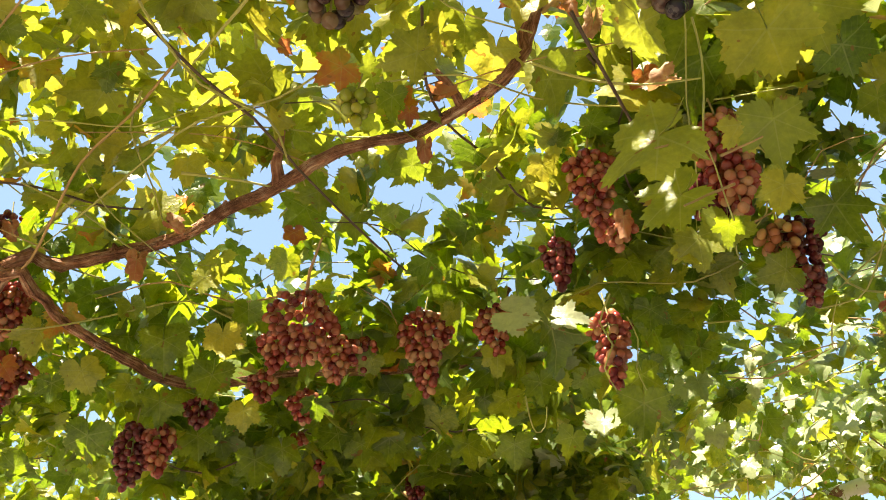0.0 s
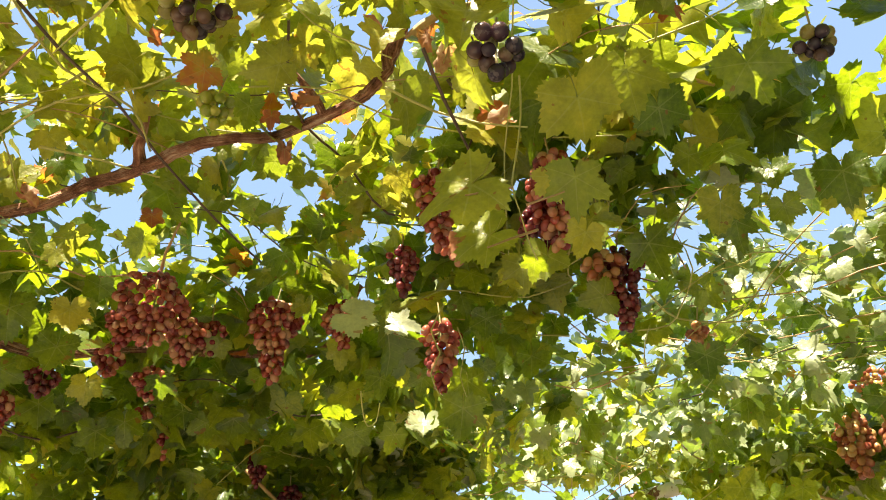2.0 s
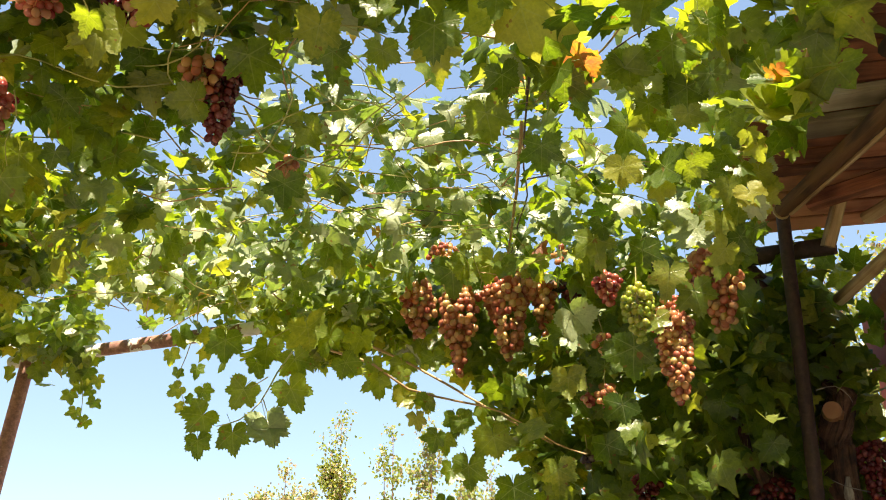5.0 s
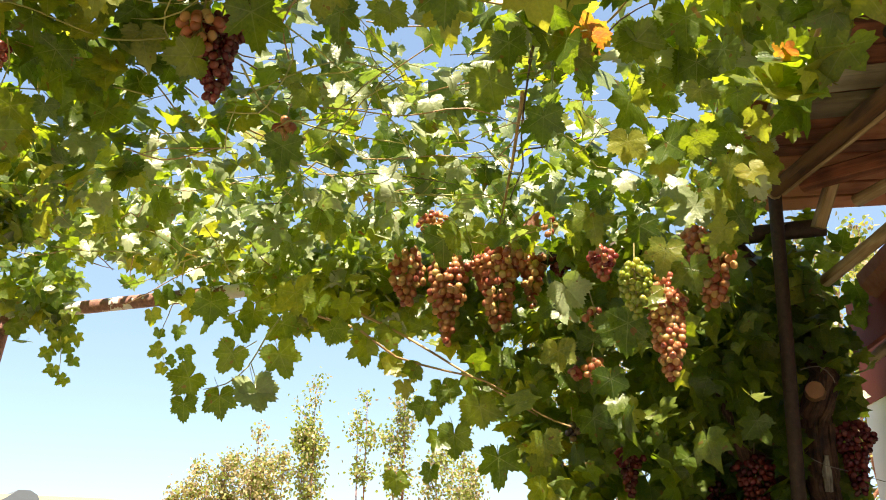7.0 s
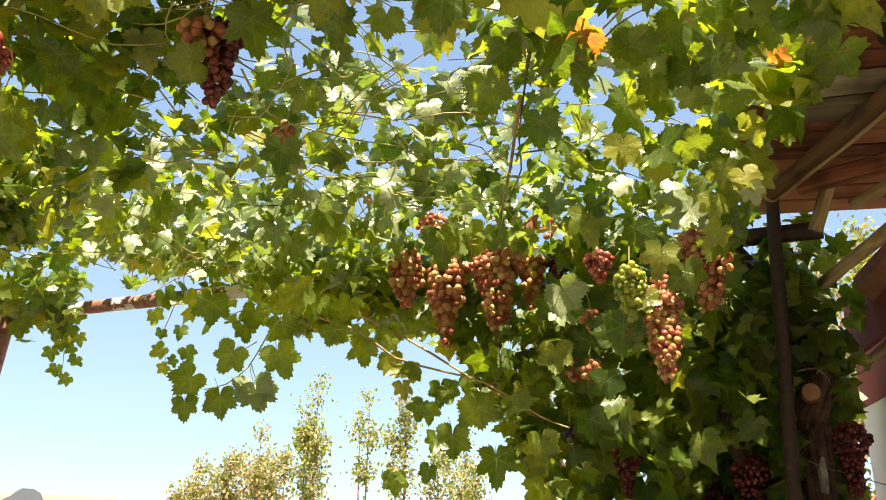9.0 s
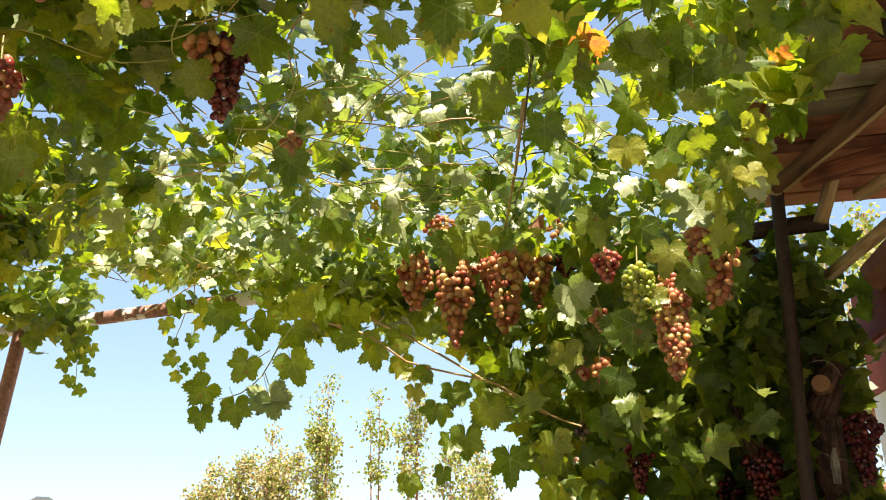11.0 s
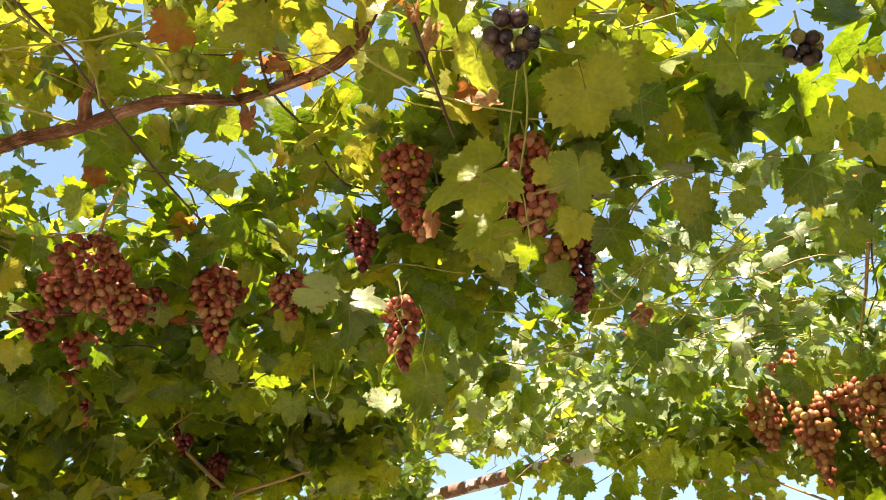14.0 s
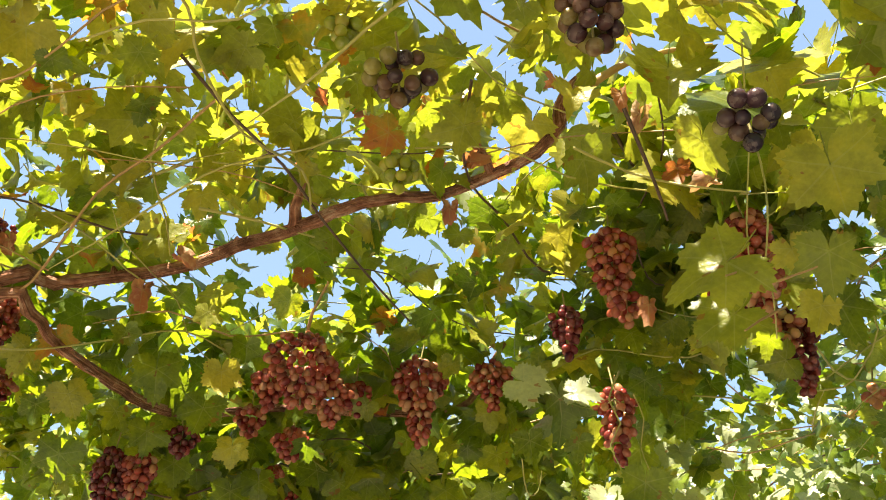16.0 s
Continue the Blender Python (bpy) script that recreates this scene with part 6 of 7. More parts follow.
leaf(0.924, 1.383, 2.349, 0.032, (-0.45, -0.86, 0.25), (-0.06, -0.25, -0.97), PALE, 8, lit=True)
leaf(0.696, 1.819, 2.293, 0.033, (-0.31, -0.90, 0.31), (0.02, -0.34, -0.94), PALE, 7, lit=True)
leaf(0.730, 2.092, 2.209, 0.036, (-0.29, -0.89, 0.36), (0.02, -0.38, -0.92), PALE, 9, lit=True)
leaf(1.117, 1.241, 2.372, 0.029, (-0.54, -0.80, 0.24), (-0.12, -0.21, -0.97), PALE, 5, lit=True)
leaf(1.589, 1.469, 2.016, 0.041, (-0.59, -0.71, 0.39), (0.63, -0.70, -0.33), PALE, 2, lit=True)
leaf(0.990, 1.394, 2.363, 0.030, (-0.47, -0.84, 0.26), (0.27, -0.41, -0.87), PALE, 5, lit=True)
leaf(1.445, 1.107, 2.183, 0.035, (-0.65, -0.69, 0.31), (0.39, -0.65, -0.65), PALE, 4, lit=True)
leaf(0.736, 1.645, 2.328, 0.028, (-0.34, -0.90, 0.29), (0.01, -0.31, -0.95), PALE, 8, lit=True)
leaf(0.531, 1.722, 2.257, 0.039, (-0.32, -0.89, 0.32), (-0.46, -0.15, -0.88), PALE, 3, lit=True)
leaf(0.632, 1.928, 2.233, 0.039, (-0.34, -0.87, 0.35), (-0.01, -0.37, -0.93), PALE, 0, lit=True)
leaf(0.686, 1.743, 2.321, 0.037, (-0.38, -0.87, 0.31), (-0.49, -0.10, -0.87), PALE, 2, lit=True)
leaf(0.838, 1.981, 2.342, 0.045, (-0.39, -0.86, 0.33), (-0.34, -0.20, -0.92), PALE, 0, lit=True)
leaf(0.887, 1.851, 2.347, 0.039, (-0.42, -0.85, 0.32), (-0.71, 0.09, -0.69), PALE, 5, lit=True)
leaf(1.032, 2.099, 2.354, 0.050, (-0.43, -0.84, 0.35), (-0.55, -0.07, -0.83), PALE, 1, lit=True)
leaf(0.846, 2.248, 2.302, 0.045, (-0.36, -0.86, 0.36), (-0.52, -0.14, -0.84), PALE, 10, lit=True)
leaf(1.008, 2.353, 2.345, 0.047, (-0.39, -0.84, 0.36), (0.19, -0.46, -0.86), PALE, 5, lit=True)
leaf(0.342, 1.421, 2.417, 0.044, (0.10, 0.96, 0.26), (-0.11, 0.27, -0.96), GREEN, 2)
leaf(0.390, 1.405, 2.370, 0.048, (-0.00, -0.92, 0.38), (0.19, -0.37, -0.91), GREEN, 4)
leaf(0.473, 1.460, 2.367, 0.047, (-0.46, -0.88, 0.08), (-0.49, 0.17, -0.85), GREEN, 8)
leaf(0.529, 1.537, 2.356, 0.045, (0.13, 0.99, -0.10), (0.03, -0.10, -0.99), GREEN, 7)
leaf(0.430, 1.490, 2.314, 0.044, (-0.00, 0.88, 0.48), (-0.07, 0.48, -0.87), GREEN, 3)
leaf(0.384, 1.511, 2.377, 0.040, (-0.14, -0.98, -0.17), (0.24, 0.13, -0.96), GREEN, 0)
leaf(0.505, 1.603, 2.333, 0.044, (-0.00, 0.93, 0.37), (-0.07, 0.37, -0.93), GREEN, 5)
leaf(0.601, 1.591, 2.358, 0.044, (-0.43, -0.90, -0.12), (-0.25, 0.24, -0.94), GREEN, 9)
leaf(0.300, 1.524, 2.443, 0.035, (0.23, 0.97, 0.02), (-0.21, 0.07, -0.97), GREEN, 0)
leaf(0.236, 1.245, 2.486, 0.036, (0.07, 0.86, 0.51), (-0.07, 0.51, -0.86), LIME, 6, lit=True)
leaf(0.500, 1.682, 2.309, 0.042, (0.31, 0.91, 0.27), (0.01, 0.28, -0.96), GREEN, 2)
leaf(0.574, 1.671, 2.334, 0.036, (0.27, -0.96, -0.05), (-0.11, 0.02, -0.99), GREEN, 11)
leaf(0.303, 1.556, 2.211, 0.038, (0.25, 0.88, 0.41), (-0.10, 0.44, -0.89), GREEN, 9)
leaf(0.648, 1.571, 2.394, 0.041, (-0.29, -0.95, -0.05), (-0.23, 0.12, -0.96), GREEN, 1)
leaf(0.443, 1.636, 2.275, 0.035, (-0.24, -0.80, -0.55), (-0.06, 0.58, -0.81), GREEN, 0)


# the bare old cane, the trunk and its limb keep free sight lines too
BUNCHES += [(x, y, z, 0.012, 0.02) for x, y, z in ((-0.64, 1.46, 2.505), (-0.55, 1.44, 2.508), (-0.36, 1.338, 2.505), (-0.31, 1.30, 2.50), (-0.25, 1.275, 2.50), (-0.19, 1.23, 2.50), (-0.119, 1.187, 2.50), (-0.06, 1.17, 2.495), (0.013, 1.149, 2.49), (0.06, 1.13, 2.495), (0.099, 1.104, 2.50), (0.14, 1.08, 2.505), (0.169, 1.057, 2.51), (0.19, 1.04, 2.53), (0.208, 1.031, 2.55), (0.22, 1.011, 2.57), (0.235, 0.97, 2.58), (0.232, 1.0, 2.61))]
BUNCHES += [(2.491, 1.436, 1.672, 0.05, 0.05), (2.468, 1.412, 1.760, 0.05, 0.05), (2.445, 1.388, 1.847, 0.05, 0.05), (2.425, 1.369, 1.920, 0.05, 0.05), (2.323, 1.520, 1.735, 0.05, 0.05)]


# ---- canopy of leaves ----
def smooth(a, b, x):
    t = np.clip((x - a) / (b - a), 0, 1)
    return t * t * (3 - 2 * t)


def underside(x, y):
    """Height of the lowest leaves over the plan."""
    z = 2.44 - 0.18 * smooth(1.2, 1.9, y) + 0.12 * smooth(0.3, -0.4, x) * smooth(2.2, 1.2, y)
    return z - 0.20 * smooth(0.95, 1.3, x) * smooth(1.3, 0.8, y) + 0.18 * smooth(2.3, 3.0, y)


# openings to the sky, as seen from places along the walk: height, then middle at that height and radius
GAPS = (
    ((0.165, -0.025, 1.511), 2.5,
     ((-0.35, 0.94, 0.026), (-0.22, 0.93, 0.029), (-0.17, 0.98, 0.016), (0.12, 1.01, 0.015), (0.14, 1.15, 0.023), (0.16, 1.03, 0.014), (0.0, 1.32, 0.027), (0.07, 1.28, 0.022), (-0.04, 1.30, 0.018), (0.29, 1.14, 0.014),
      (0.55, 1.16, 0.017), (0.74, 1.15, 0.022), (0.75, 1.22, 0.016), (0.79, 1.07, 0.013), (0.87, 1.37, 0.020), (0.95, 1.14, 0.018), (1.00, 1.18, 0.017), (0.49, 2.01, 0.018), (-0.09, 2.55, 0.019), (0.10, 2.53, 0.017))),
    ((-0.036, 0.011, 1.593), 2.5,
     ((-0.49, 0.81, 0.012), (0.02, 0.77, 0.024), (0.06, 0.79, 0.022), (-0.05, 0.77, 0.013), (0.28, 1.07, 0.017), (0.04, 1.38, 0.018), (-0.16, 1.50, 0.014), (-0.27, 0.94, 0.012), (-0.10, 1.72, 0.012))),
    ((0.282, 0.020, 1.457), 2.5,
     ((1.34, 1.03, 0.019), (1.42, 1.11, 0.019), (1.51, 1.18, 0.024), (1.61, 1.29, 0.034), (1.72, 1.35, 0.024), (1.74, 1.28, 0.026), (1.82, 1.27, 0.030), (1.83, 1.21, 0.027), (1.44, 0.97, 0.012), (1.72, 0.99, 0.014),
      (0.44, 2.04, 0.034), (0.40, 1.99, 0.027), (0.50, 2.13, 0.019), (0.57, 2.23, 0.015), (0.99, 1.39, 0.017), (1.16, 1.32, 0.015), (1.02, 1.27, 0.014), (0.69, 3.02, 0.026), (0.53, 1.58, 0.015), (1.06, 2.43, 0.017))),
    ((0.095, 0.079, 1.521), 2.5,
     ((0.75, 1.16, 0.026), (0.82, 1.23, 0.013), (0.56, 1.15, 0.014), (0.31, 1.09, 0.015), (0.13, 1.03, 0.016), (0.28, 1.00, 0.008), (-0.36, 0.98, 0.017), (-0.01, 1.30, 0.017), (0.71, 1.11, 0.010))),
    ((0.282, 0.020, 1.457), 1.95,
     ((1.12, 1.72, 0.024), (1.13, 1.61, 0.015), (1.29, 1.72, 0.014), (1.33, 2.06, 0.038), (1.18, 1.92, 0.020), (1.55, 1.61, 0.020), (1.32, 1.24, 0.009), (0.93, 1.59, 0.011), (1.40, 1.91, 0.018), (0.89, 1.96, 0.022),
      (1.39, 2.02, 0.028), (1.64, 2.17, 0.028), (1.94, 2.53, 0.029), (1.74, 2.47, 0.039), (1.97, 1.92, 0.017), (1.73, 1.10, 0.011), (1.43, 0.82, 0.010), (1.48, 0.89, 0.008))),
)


def sheltered(x, y):
    """How far inside the pipe's line a place of the plan lies."""
    d = PIPE_B - PIPE_A
    nrm = Vector((d.y, -d.x)).normalized()
    return -((x - PIPE_A.x) * nrm.x + (y - PIPE_A.y) * nrm.y)


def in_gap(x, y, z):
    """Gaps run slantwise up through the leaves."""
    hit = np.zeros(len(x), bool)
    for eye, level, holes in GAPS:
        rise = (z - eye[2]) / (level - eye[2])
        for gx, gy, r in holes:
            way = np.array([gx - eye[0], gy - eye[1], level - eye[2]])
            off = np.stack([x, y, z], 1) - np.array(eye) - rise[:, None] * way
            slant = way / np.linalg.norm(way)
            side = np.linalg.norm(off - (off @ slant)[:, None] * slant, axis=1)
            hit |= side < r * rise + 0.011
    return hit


def clear(x, y):
    """True where the post and the lean-to roof stand clear of leaves."""
    turn, far = np.arctan2(y, x - 0.28), np.hypot(x - 0.28, y)
    return ((turn < 0.55) & (turn > -0.6) & (far > 1.6) & (far < 2.42)) | ((turn < 0.615) & (far > 1.85) & (far < 2.42)) | ((x > 1.52 + 0.65 * (y - 0.64)) & (y < 1.30))


def in_sight_line(x, y, z):
    """True where a leaf would stand between a bunch and the viewpoint."""
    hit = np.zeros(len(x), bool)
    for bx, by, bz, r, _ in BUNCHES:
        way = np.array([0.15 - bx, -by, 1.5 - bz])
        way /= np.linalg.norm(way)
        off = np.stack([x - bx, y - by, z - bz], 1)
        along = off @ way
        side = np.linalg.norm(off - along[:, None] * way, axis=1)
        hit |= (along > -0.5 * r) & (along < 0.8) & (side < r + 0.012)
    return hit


def lets_sun(x, y, z):
    """True where a leaf would stand in the sun's way to the spots that it reaches through the canopy."""
    hit = np.zeros(len(x), bool)
    s = np.array(SUN_TO)
    for *spot, size in SUNNY:
        off = np.stack([x, y, z], 1) - np.array(spot)
        along = off @ s
        hit |= (along > 0.03) & (np.linalg.norm(off - along[:, None] * s, axis=1) < size)
    return hit


def patches(x, y, cell, seed):
    """Smooth random numbers from 0 to 1 over the plan."""
    grid = np.random.default_rng(seed).uniform(size=(200, 200))
    u, v = (x + 4) / cell % 199, (y + 4) / cell % 199
    i, j = u.astype(int), v.astype(int)
    a, b = u - i, v - j
    a, b = a * a * (3 - 2 * a), b * b * (3 - 2 * b)
    return grid[i, j] * (1 - a) * (1 - b) + grid[i + 1, j] * a * (1 - b) + grid[i, j + 1] * (1 - a) * b + grid[i + 1, j + 1] * a * b


def clump(x, y):
    """1 inside a thick clump of shaded leaves."""
    return smooth(0.18, 0.34, x) * smooth(1.0, 0.78, x) * smooth(1.05, 1.18, y) * smooth(1.66, 1.50, y)


def scatter(rng, count):
    """Places for leaves that spread out of each other's shade, so that most of them catch the sun."""
    x, y = rng.uniform(-2.1, 2.5, count), rng.uniform(-0.9, 3.9, count)
    up = rng.uniform(size=count) ** 1.1
    z = underside(x, y) + 0.34 * up
    keep = (sheltered(x, y) > -0.08 + 0.10 * rng.normal(size=count)) & ~in_gap(x, y, z) & ~clear(x, y) & ~in_sight_line(x, y, z) & ~lets_sun(x, y, z)
    # open to the sun over the far right corner; thinner behind and at the outer rim
    corner = smooth(0.45, 0.85, x) * smooth(1.05, 1.4, y)
    dense = smooth(0.65, 0.35, x) * smooth(1.45, 1.75, y) * smooth(2.9, 2.5, y) * smooth(-1.0, -0.7, x)
    dark = clump(x, y)
    airy = smooth(0.40, 0.15, x) * smooth(1.65, 1.45, y)  # one thin layer, nearly every leaf in the sun
    bare = smooth(0.15, 0.30, x) * smooth(1.15, 0.95, x) * smooth(1.05, 0.9, y)  # large leaves alone, right over the walk
    thin = 1.0 - 0.42 * corner * smooth(0.3, 0.6, up) - 0.4 * smooth(0.35, -0.2, y)
    thin *= (1 - 0.85 * smooth(2.9, 3.2, y)) * (1 - 0.75 * smooth(-0.55, -0.85, x) * smooth(1.85, 2.3, y))
    thin *= 1 - 0.8 * smooth(0.95, 1.15, x) * smooth(0.45, 0.65, y) * smooth(1.5, 1.3, y) * smooth(0.2, 0.4, up) * smooth(1.75, 1.5, x)
    thin *= 1 - 0.5 * bare * smooth(0.15, 0.35, up)
    open_to = np.maximum(0.6 * corner, smooth(0.95, 1.15, x) * smooth(1.35, 1.1, y))
    keep &= rng.uniform(size=count) < thin
    # shafts along the sun's way, down to leaves that lie lower
    fx, fy = x - SUN_TO.x / SUN_TO.z * (z - 2.4), y - SUN_TO.y / SUN_TO.z * (z - 2.4)
    shaft = patches(fx, fy, 0.075, 5)
    floor_at = 0.75 * patches(fx, fy, 0.11, 9) - 0.05
    keep &= ~((shaft > 0.62 + 0.4 * dark + 0.2 * airy) & (up > floor_at) & (y > 0.2))
    luck = rng.uniform(size=count)
    sx = ((x - SUN_TO.x / SUN_TO.z * (z - 2.4) + 4) / 0.035).astype(int)
    sy = ((y - SUN_TO.y / SUN_TO.z * (z - 2.4) + 4) / 0.035).astype(int)
    shade = np.zeros((260, 260))
    for i in np.nonzero(keep)[0]:
        a, b = sx[i], sy[i]
        over = shade[a - 1 : a + 2, b - 1 : b + 2].mean()
        ease = (0.895 - 0.035 * airy[i] - 0.38 * bare[i]) * (1 - 0.20 * open_to[i]) + 0.07 * max(dense[i], 0.75 * corner[i]) + 0.10 * dark[i]
        if luck[i] > ease**over:
            keep[i] = False
        else:
            shade[a - 1 : a + 2, b - 1 : b + 2] += 1
    return np.stack([x, y, z], 1)[keep], corner[keep]


def normals_for(rng, n, tilt, lean=(0, 0, 1)):
    v = np.array(lean)[None] + tilt * rng.normal(size=(n, 3))
    return v / np.linalg.norm(v, axis=1, keepdims=True)


rng_c = np.random.default_rng(11)
places, corner = scatter(rng_c, 60000)
x, y, z = places.T
n = len(x)
normals = normals_for(rng_c, n, 0.70, (-0.10, -0.25, 0.8)) + (corner * (rng_c.uniform(size=n) < 0.5))[:, None] * np.array([-0.45, -0.85, -0.15])
tips = 0.8 * rng_c.normal(size=(n, 3)) + np.array([0, 0, -0.8])
sizes = (0.030 + 0.037 * rng_c.uniform(size=n) ** 1.2) * (1 - 0.06 * smooth(0.40, 0.15, x) * smooth(1.65, 1.45, y) - 0.22 * corner + 0.35 * smooth(0.15, 0.35, x) * smooth(1.2, 0.95, y))
warm = 0.10 + 0.80 * np.maximum(smooth(0.9, 0.2, x) * smooth(1.62, 1.18, y), 0.75 * smooth(1.05, 0.65, x) * smooth(1.1, 0.9, y)) * (1 - clump(x, y))
kind = rng_c.uniform(size=n)
autumn = kind < 0.012 + 0.045 * (warm > 0.3)
sizes[autumn] *= 0.66
lime = ~autumn & (kind < warm + 0.05 - 0.11 * corner)
pale = ~autumn & ~lime & (rng_c.uniform(size=n) < 0.04 + 0.30 * corner)
# the nearest leaves, over the place where one stands, are single pieces
near = (x > -0.2) & (x < 1.2) & (y > 0.45) & (y < 1.25)
near &= np.cumsum(near) <= 24
low = z < underside(x, y) + 0.20
for name, pick, mat, label in (("foliage", ~(autumn | lime | pale), GREEN, "dense green vine leaves"), ("pale_foliage", pale, PALE, "vine leaves with pale undersides, whitened as if sunlit"), ("yellow_foliage", lime, LIME, "sunlit yellow-green vine leaves"),
                               ("autumn_foliage", autumn, AUTUMN, "orange and brown turning vine leaves")):
    for p, shapes in ((pick & ~near & low, PLAIN), (pick & ~near & ~low, COARSE)):
        under(vine, foliage(name, places[p], normals[p], tips[p], sizes[p], mat, vine, label, 5, shapes))
NEAR = [(places[i], sizes[i], normals[i], tips[i], AUTUMN if autumn[i] else LIME if lime[i] else PALE if pale[i] else GREEN, int(i)) for i in np.nonzero(near)[0]]

# leaves that hang in a curtain below the pipe beside the trunk
n = 4400
u = rng_c.uniform(-0.12, 0.52, n)
spread = rng_c.normal(0, 0.16, n) + 0.10
px = PIPE_A.x + (PIPE_B.x - PIPE_A.x) * u + 0.80 * -spread
py = PIPE_A.y + (PIPE_B.y - PIPE_A.y) * u + 0.60 * -spread + 0.15
low = 2.21 - 1.10 * smooth(0.38, 0.10, u)
pz = low + (2.38 - low) * rng_c.uniform(size=n)
keep = ~clear(px, py) & ~in_gap(px, py, pz) & ~in_sight_line(px, py, pz) & ~lets_sun(px, py, pz) & ~((np.arctan2(py - 0.02, px - 0.28) < 0.53) & (pz < 1.97)) & (rng_c.uniform(size=n) < 0.30 + 0.70 * smooth(0.38, 0.16, u))
places = np.stack([px, py, pz], 1)[keep]
normals = normals_for(rng_c, len(places), 0.55, (-0.45, -0.5, 0.55))
tips = 0.5 * rng_c.normal(size=(len(places), 3)) + np.array([0, 0, -1.0])
sizes = rng_c.uniform(0.030, 0.058, len(places))
under(vine, foliage("curtain_foliage", places, normals, tips, sizes, GREEN, vine, "shaded green vine leaves hanging by the post", 6, PLAIN[:5] + COARSE))

# a leaf layer added on top of the canopy to shade the clump
n = 110
px, py, pz = rng_c.uniform(0.32, 0.86, n), rng_c.uniform(1.06, 1.44, n), rng_c.uniform(2.60, 2.76, n)
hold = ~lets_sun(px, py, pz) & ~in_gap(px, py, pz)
places = np.stack([px, py, pz], 1)[hold]
n = len(places)
under(vine, foliage("top_foliage", places, normals_for(rng_c, n, 0.4, (-0.2, -0.3, 0.9)), rng_c.normal(size=(n, 3)) + np.array([0, 0, -0.4]), rng_c.uniform(0.045, 0.07, n), GREEN, vine,
                    "green vine leaves added over the canopy to cast shade", 14, COARSE))

# leaves that hang low in the shade of the canopy
n = 700
px, py = rng_c.uniform(-1.0, 0.45, n), 2.15 + 0.45 * rng_c.uniform(size=n)
py += np.where(px < -0.1, 0.8 * rng_c.uniform(size=n) ** 1.5, 0)
pz = 2.12 + 0.30 * rng_c.uniform(size=n) + 0.10 * smooth(0.5, 0.85, px) - 0.12 * smooth(0.15, -0.1, px) * rng_c.uniform(size=n)
places = np.stack([px, py, pz], 1)[~in_sight_line(px, py, pz) & (rng_c.uniform(size=n) < 1 - 0.7 * smooth(-0.55, -0.8, px))]
n = len(places)
under(vine, foliage("low_foliage", places, normals_for(rng_c, n, 0.5, (-0.10, -0.35, 0.7)), 0.6 * rng_c.normal(size=(n, 3)) + np.array([0, 0, -0.9]), rng_c.uniform(0.04, 0.07, n), GREEN, vine,
                    "dark green vine leaves hanging low in the shade", 12))

# the dark mass of leaves behind the trunk
n = 2400
places = np.stack([rng_c.uniform(2.25, 2.95, n), np.zeros(n), rng_c.uniform(0.9, 2.25, n)], 1)
places[:, 1] = 1.31 + 0.55 * rng_c.uniform(size=n)
places = places[~clear(places[:, 0], places[:, 1]) & (np.arctan2(places[:, 1] - 0.02, places[:, 0] - 0.28) > 0.53) & ~in_sight_line(*places.T) & ~((places[:, 2] > 2.12) & (places[:, 0] > 2.50))]
n = len(places)
under(vine, foliage("back_foliage", places, normals_for(rng_c, n, 0.6, (-0.45, -0.5, 0.45)), 0.5 * rng_c.normal(size=(n, 3)) + np.array([0, 0, -1.0]),
                    rng_c.uniform(0.04, 0.068, n), GREEN, vine, "dark shaded vine leaves behind the trunk", 9, COARSE))

# leaves beyond the pole and draped over the pipe, out in the sun
n = 420
outer = np.stack([rng_c.uniform(-2.0, 0.5, n), rng_c.normal(3.65, 0.16, n), 2.40 + rng_c.normal(0, 0.09, n)], 1)
n = 190
by_pole = np.stack([rng_c.uniform(0.42, 0.86, n), rng_c.normal(3.52, 0.12, n), 2.41 + rng_c.normal(0, 0.055, n)], 1)
n = 110
u = rng_c.uniform(0.33, 0.70, n)
drape = np.stack([PIPE_A.x + (PIPE_B.x - PIPE_A.x) * u, PIPE_A.y + (PIPE_B.y - PIPE_A.y) * u, 2.39 + rng_c.normal(0, 0.05, n)], 1) + rng_c.normal(0, 0.04, (n, 3))
for name, places, mat, label in (("edge_foliage", outer, GREEN, "sunlit green vine leaves along the pipe"), ("post_foliage", by_pole, GREEN, "sunlit bright green vine leaves by the leaning post"), ("drape_foliage", drape, GREEN, "green vine leaves draped over the pipe")):
    n = len(places)
    under(vine, foliage(name, places, normals_for(rng_c, n, 0.6, (-0.3, -0.7, 0.6)), 0.6 * rng_c.normal(size=(n, 3)) + np.array([0, 0, -1.0]), rng_c.uniform(0.035, 0.06, n), mat, vine, label, 7, COARSE))

for p, size, normal, tip, mat, k in NEAR:
    leaf(*p, size, normal, tip, mat, k)


# ---- wires at the post ----
def wire(label, points, r=0.0012):
    pts, rad = spline(points, [r] * len(points), 0.03)
    return tagged(part("wire", tube(bmesh.new(), pts, rad, 6), WIRE), label, "wire", "tie wires")


wire("thin pale tie wire strung from the post", [(2.353, 1.428, 1.752), (2.390, 1.400, 1.730), (2.413, 1.369, 1.707), (2.522, 1.366, 1.696), (2.665, 1.344, 1.673), (2.871, 1.342, 1.656)])
wire("thin wire looped round the vine trunk", [(2.326, 1.346, 1.948), (2.356, 1.309, 1.955), (2.412, 1.308, 1.931), (2.477, 1.340, 1.906)])


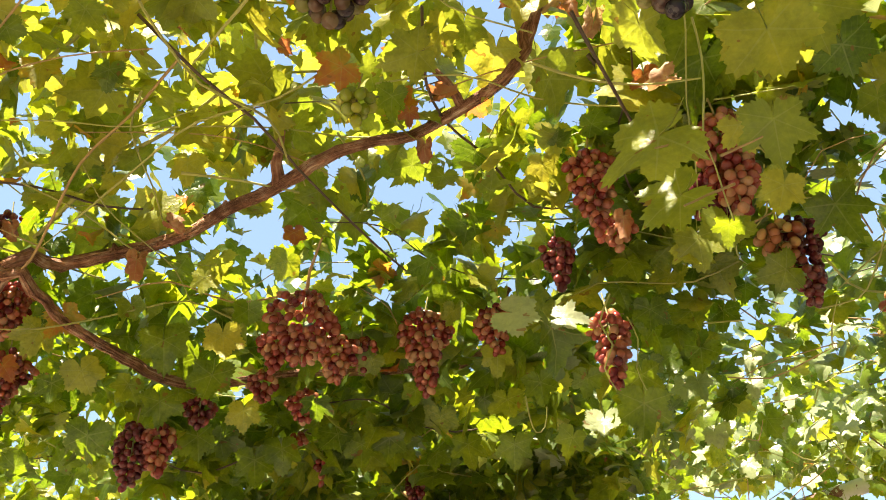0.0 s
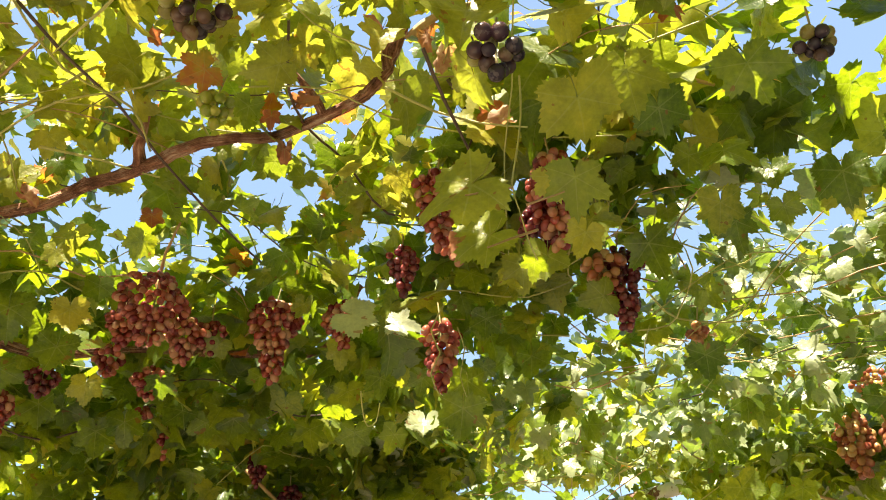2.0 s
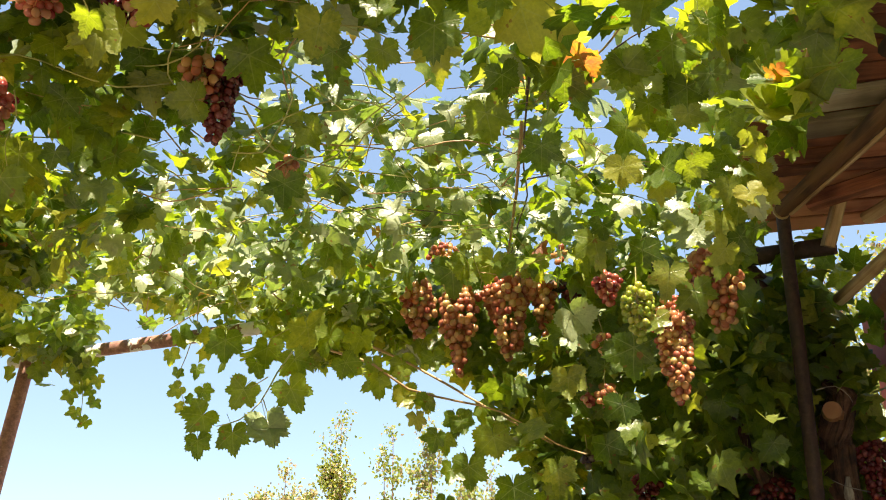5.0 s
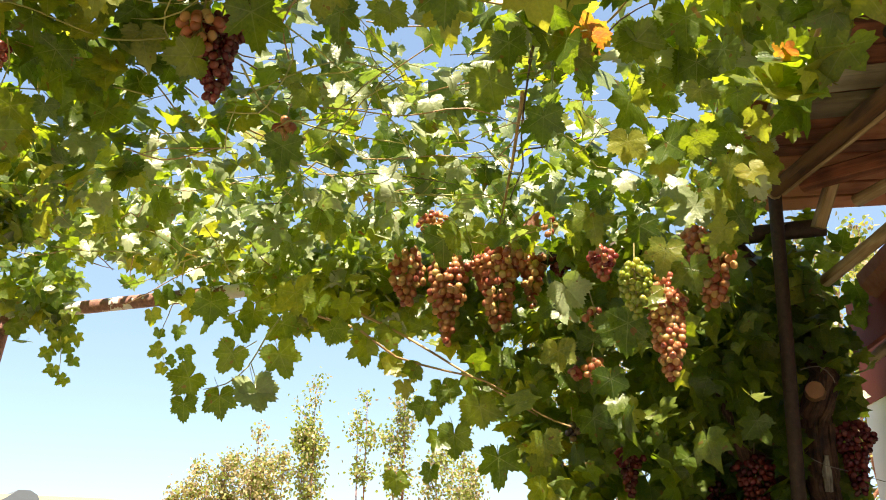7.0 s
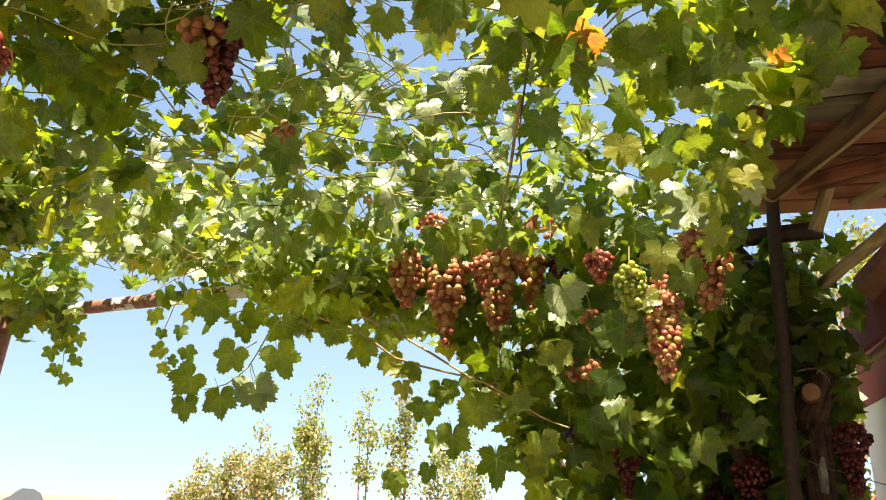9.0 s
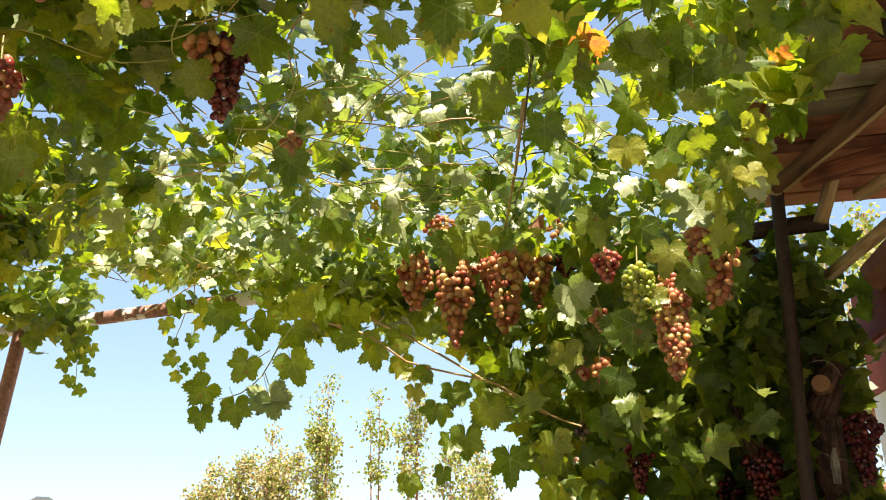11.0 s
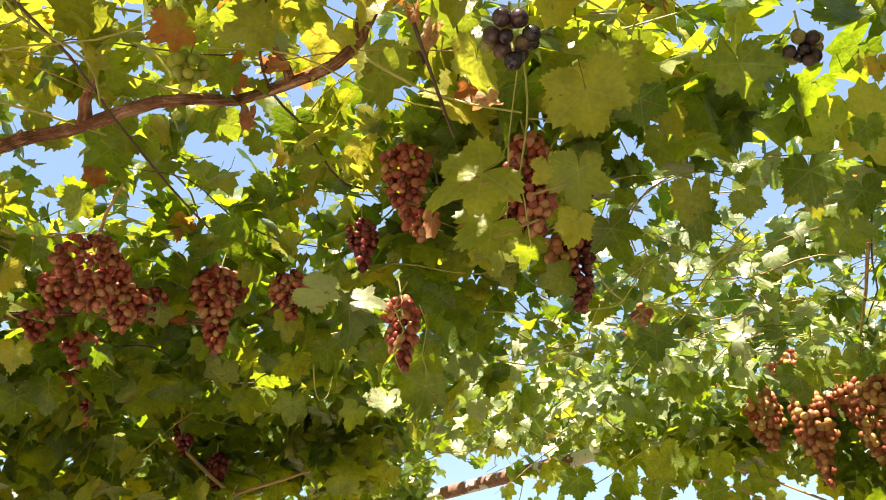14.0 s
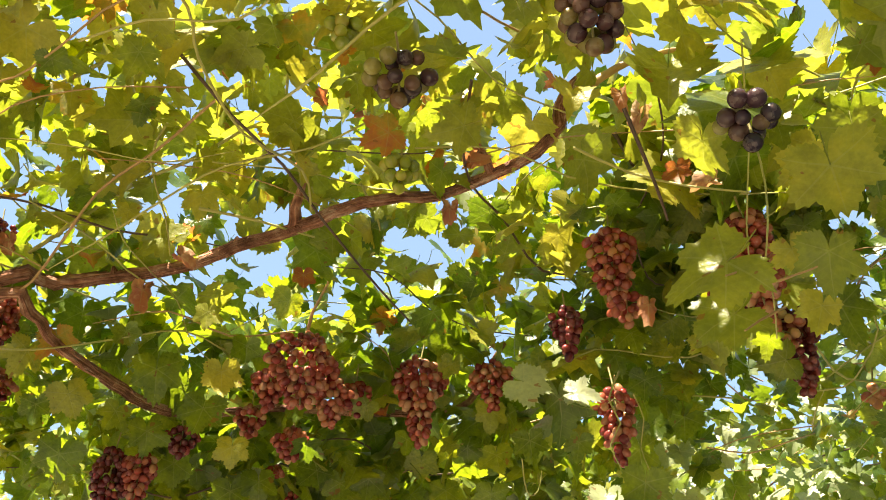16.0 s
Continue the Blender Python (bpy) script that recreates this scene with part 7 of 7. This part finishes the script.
# ---- trees beyond the yard ----
def narrow_leaf():
    verts = [(0, 0, 0), (0.33, 0.32, 0.05), (0.28, 0.68, -0.02), (0, 1.0, -0.14), (-0.28, 0.68, -0.02), (-0.33, 0.32, 0.05), (0, 0.5, -0.06)]
    faces = [(0, 1, 6), (1, 2, 6), (2, 3, 6), (3, 4, 6), (4, 5, 6), (5, 0, 6)]
    uvs = [(verts[i][1], abs(verts[i][0])) for f in faces for i in f]
    return np.array(verts), faces, np.array(uvs)


NARROW = [narrow_leaf()]


def tree(x, y, height, spread, shoots, leaves, seed, warm=0.3, bare=0.35):
    """A slender young tree: a few upright shoots, each set with short twigs that carry tufts of leaves."""
    rng, gen = random.Random(seed), np.random.default_rng(seed)
    t = thing("tree", (x, y, 0), label="slender young tree with sparse yellow-green leaves", category="tree", group="trees beyond the yard")
    part("trunk", tube(bmesh.new(), *spline([(0, 0, -0.1), (0.05, 0.02, height * 0.3), (0, 0.05, height * 0.55)], [0.07, 0.055, 0.03], 0.2), 8, 0.1), BARK, t)
    places = []
    for i in range(shoots):
        a = 2 * math.pi * i / shoots + rng.uniform(-0.5, 0.5)
        top = height * rng.uniform(0.80, 0.97) if i else height
        reach = spread * rng.uniform(0.45, 1.0) if i else spread * 0.15
        start = height * rng.uniform(0.25, 0.5)
        knots = [(0.02, 0.02, start), (math.cos(a) * reach * 0.75, math.sin(a) * reach * 0.75, start + (top - start) * 0.45), (math.cos(a) * reach, math.sin(a) * reach, top)]
        pts, rad = spline(knots, [0.020, 0.010, 0.003], 0.10)
        limb = tube(bmesh.new(), pts, rad, 6, 0.1)
        for k in range(9):
            s = 1.0 if k == 0 else bare + (1 - bare) * rng.random() ** 0.8
            base = pts[int(s * (len(pts) - 1))]
            turn = rng.uniform(0, 6.28)
            out = rng.uniform(0.06, 0.26) * (1.25 - 0.85 * s)
            end = base + Vector((math.cos(turn) * out, math.sin(turn) * out, rng.uniform(0.0, 0.16)))
            tube(limb, [base, base.lerp(end, 0.5) - Vector((0, 0, 0.02)), end], [0.005, 0.004, 0.002], 4)
            w = rng.uniform(0.045, 0.085)
            for _ in range(rng.randrange(leaves * 4, leaves * 10)):
                q = rng.uniform(0.35, 1.1)
                places.append(base.lerp(end, q) + Vector((rng.gauss(0, w), rng.gauss(0, w), rng.gauss(0, w * 1.2))))
        part("limb", limb, BARK, t)
    places = np.array([tuple(p) for p in places])
    nn = len(places)
    pick = gen.uniform(size=nn) < warm
    for name, sel, mat in (("crown", ~pick, TREE_GREEN), ("crown_yellow", pick, TREE_YELLOW)):
        k = int(sel.sum())
        foliage(name, places[sel], normals_for(gen, k, 0.8, (-0.1, -0.6, 0.5)), 0.8 * gen.normal(size=(k, 3)) + np.array([0, 0, -0.8]), gen.uniform(0.035, 0.06, k), mat, t, "", seed, NARROW)
    return t


TREE_GREEN = leaf_material("tree_leaf", [(0.0, (0.12, 0.175, 0.03)), (1.0, (0.26, 0.29, 0.07))], [(0.0, (0.26, 0.36, 0.03)), (1.0, (0.46, 0.48, 0.06))], 0.5)
TREE_YELLOW = leaf_material("tree_leaf_pale", [(0.0, (0.29, 0.27, 0.08)), (1.0, (0.33, 0.23, 0.16))], [(0.0, (0.50, 0.46, 0.06)), (1.0, (0.42, 0.30, 0.15))], 0.4)
tree(4.71, 11.27, 3.05, 0.62, 12, 9, 1, warm=0.65, bare=0.40)
tree(4.15, 11.80, 2.62, 0.50, 6, 7, 7, warm=0.7, bare=0.5)
tree(5.02, 10.03, 3.50, 0.24, 4, 9, 2, bare=0.40, warm=0.3)
tree(5.62, 9.74, 3.46, 0.20, 2, 5, 3, bare=0.45, warm=0.2)
tree(6.32, 9.98, 3.64, 0.26, 3, 8, 4, warm=0.4, bare=0.4)
tree(7.25, 9.93, 3.10, 0.55, 7, 8, 5, bare=0.4, warm=0.4)
tree(6.54, 6.49, 4.26, 1.2, 12, 7, 6, bare=0.3)
tree(6.04, 4.00, 4.03, 1.2, 14, 7, 8, warm=0.3, bare=0.3)
tree(6.86, 3.63, 4.20, 1, 12, 7, 9, warm=0.3, bare=0.3)
tree(-4.53, 7.80, 4.72, 1.3, 12, 6, 10, warm=0.3, bare=0.3)
tree(-3.33, 9.47, 4.80, 1.3, 12, 6, 11, warm=0.3, bare=0.3)
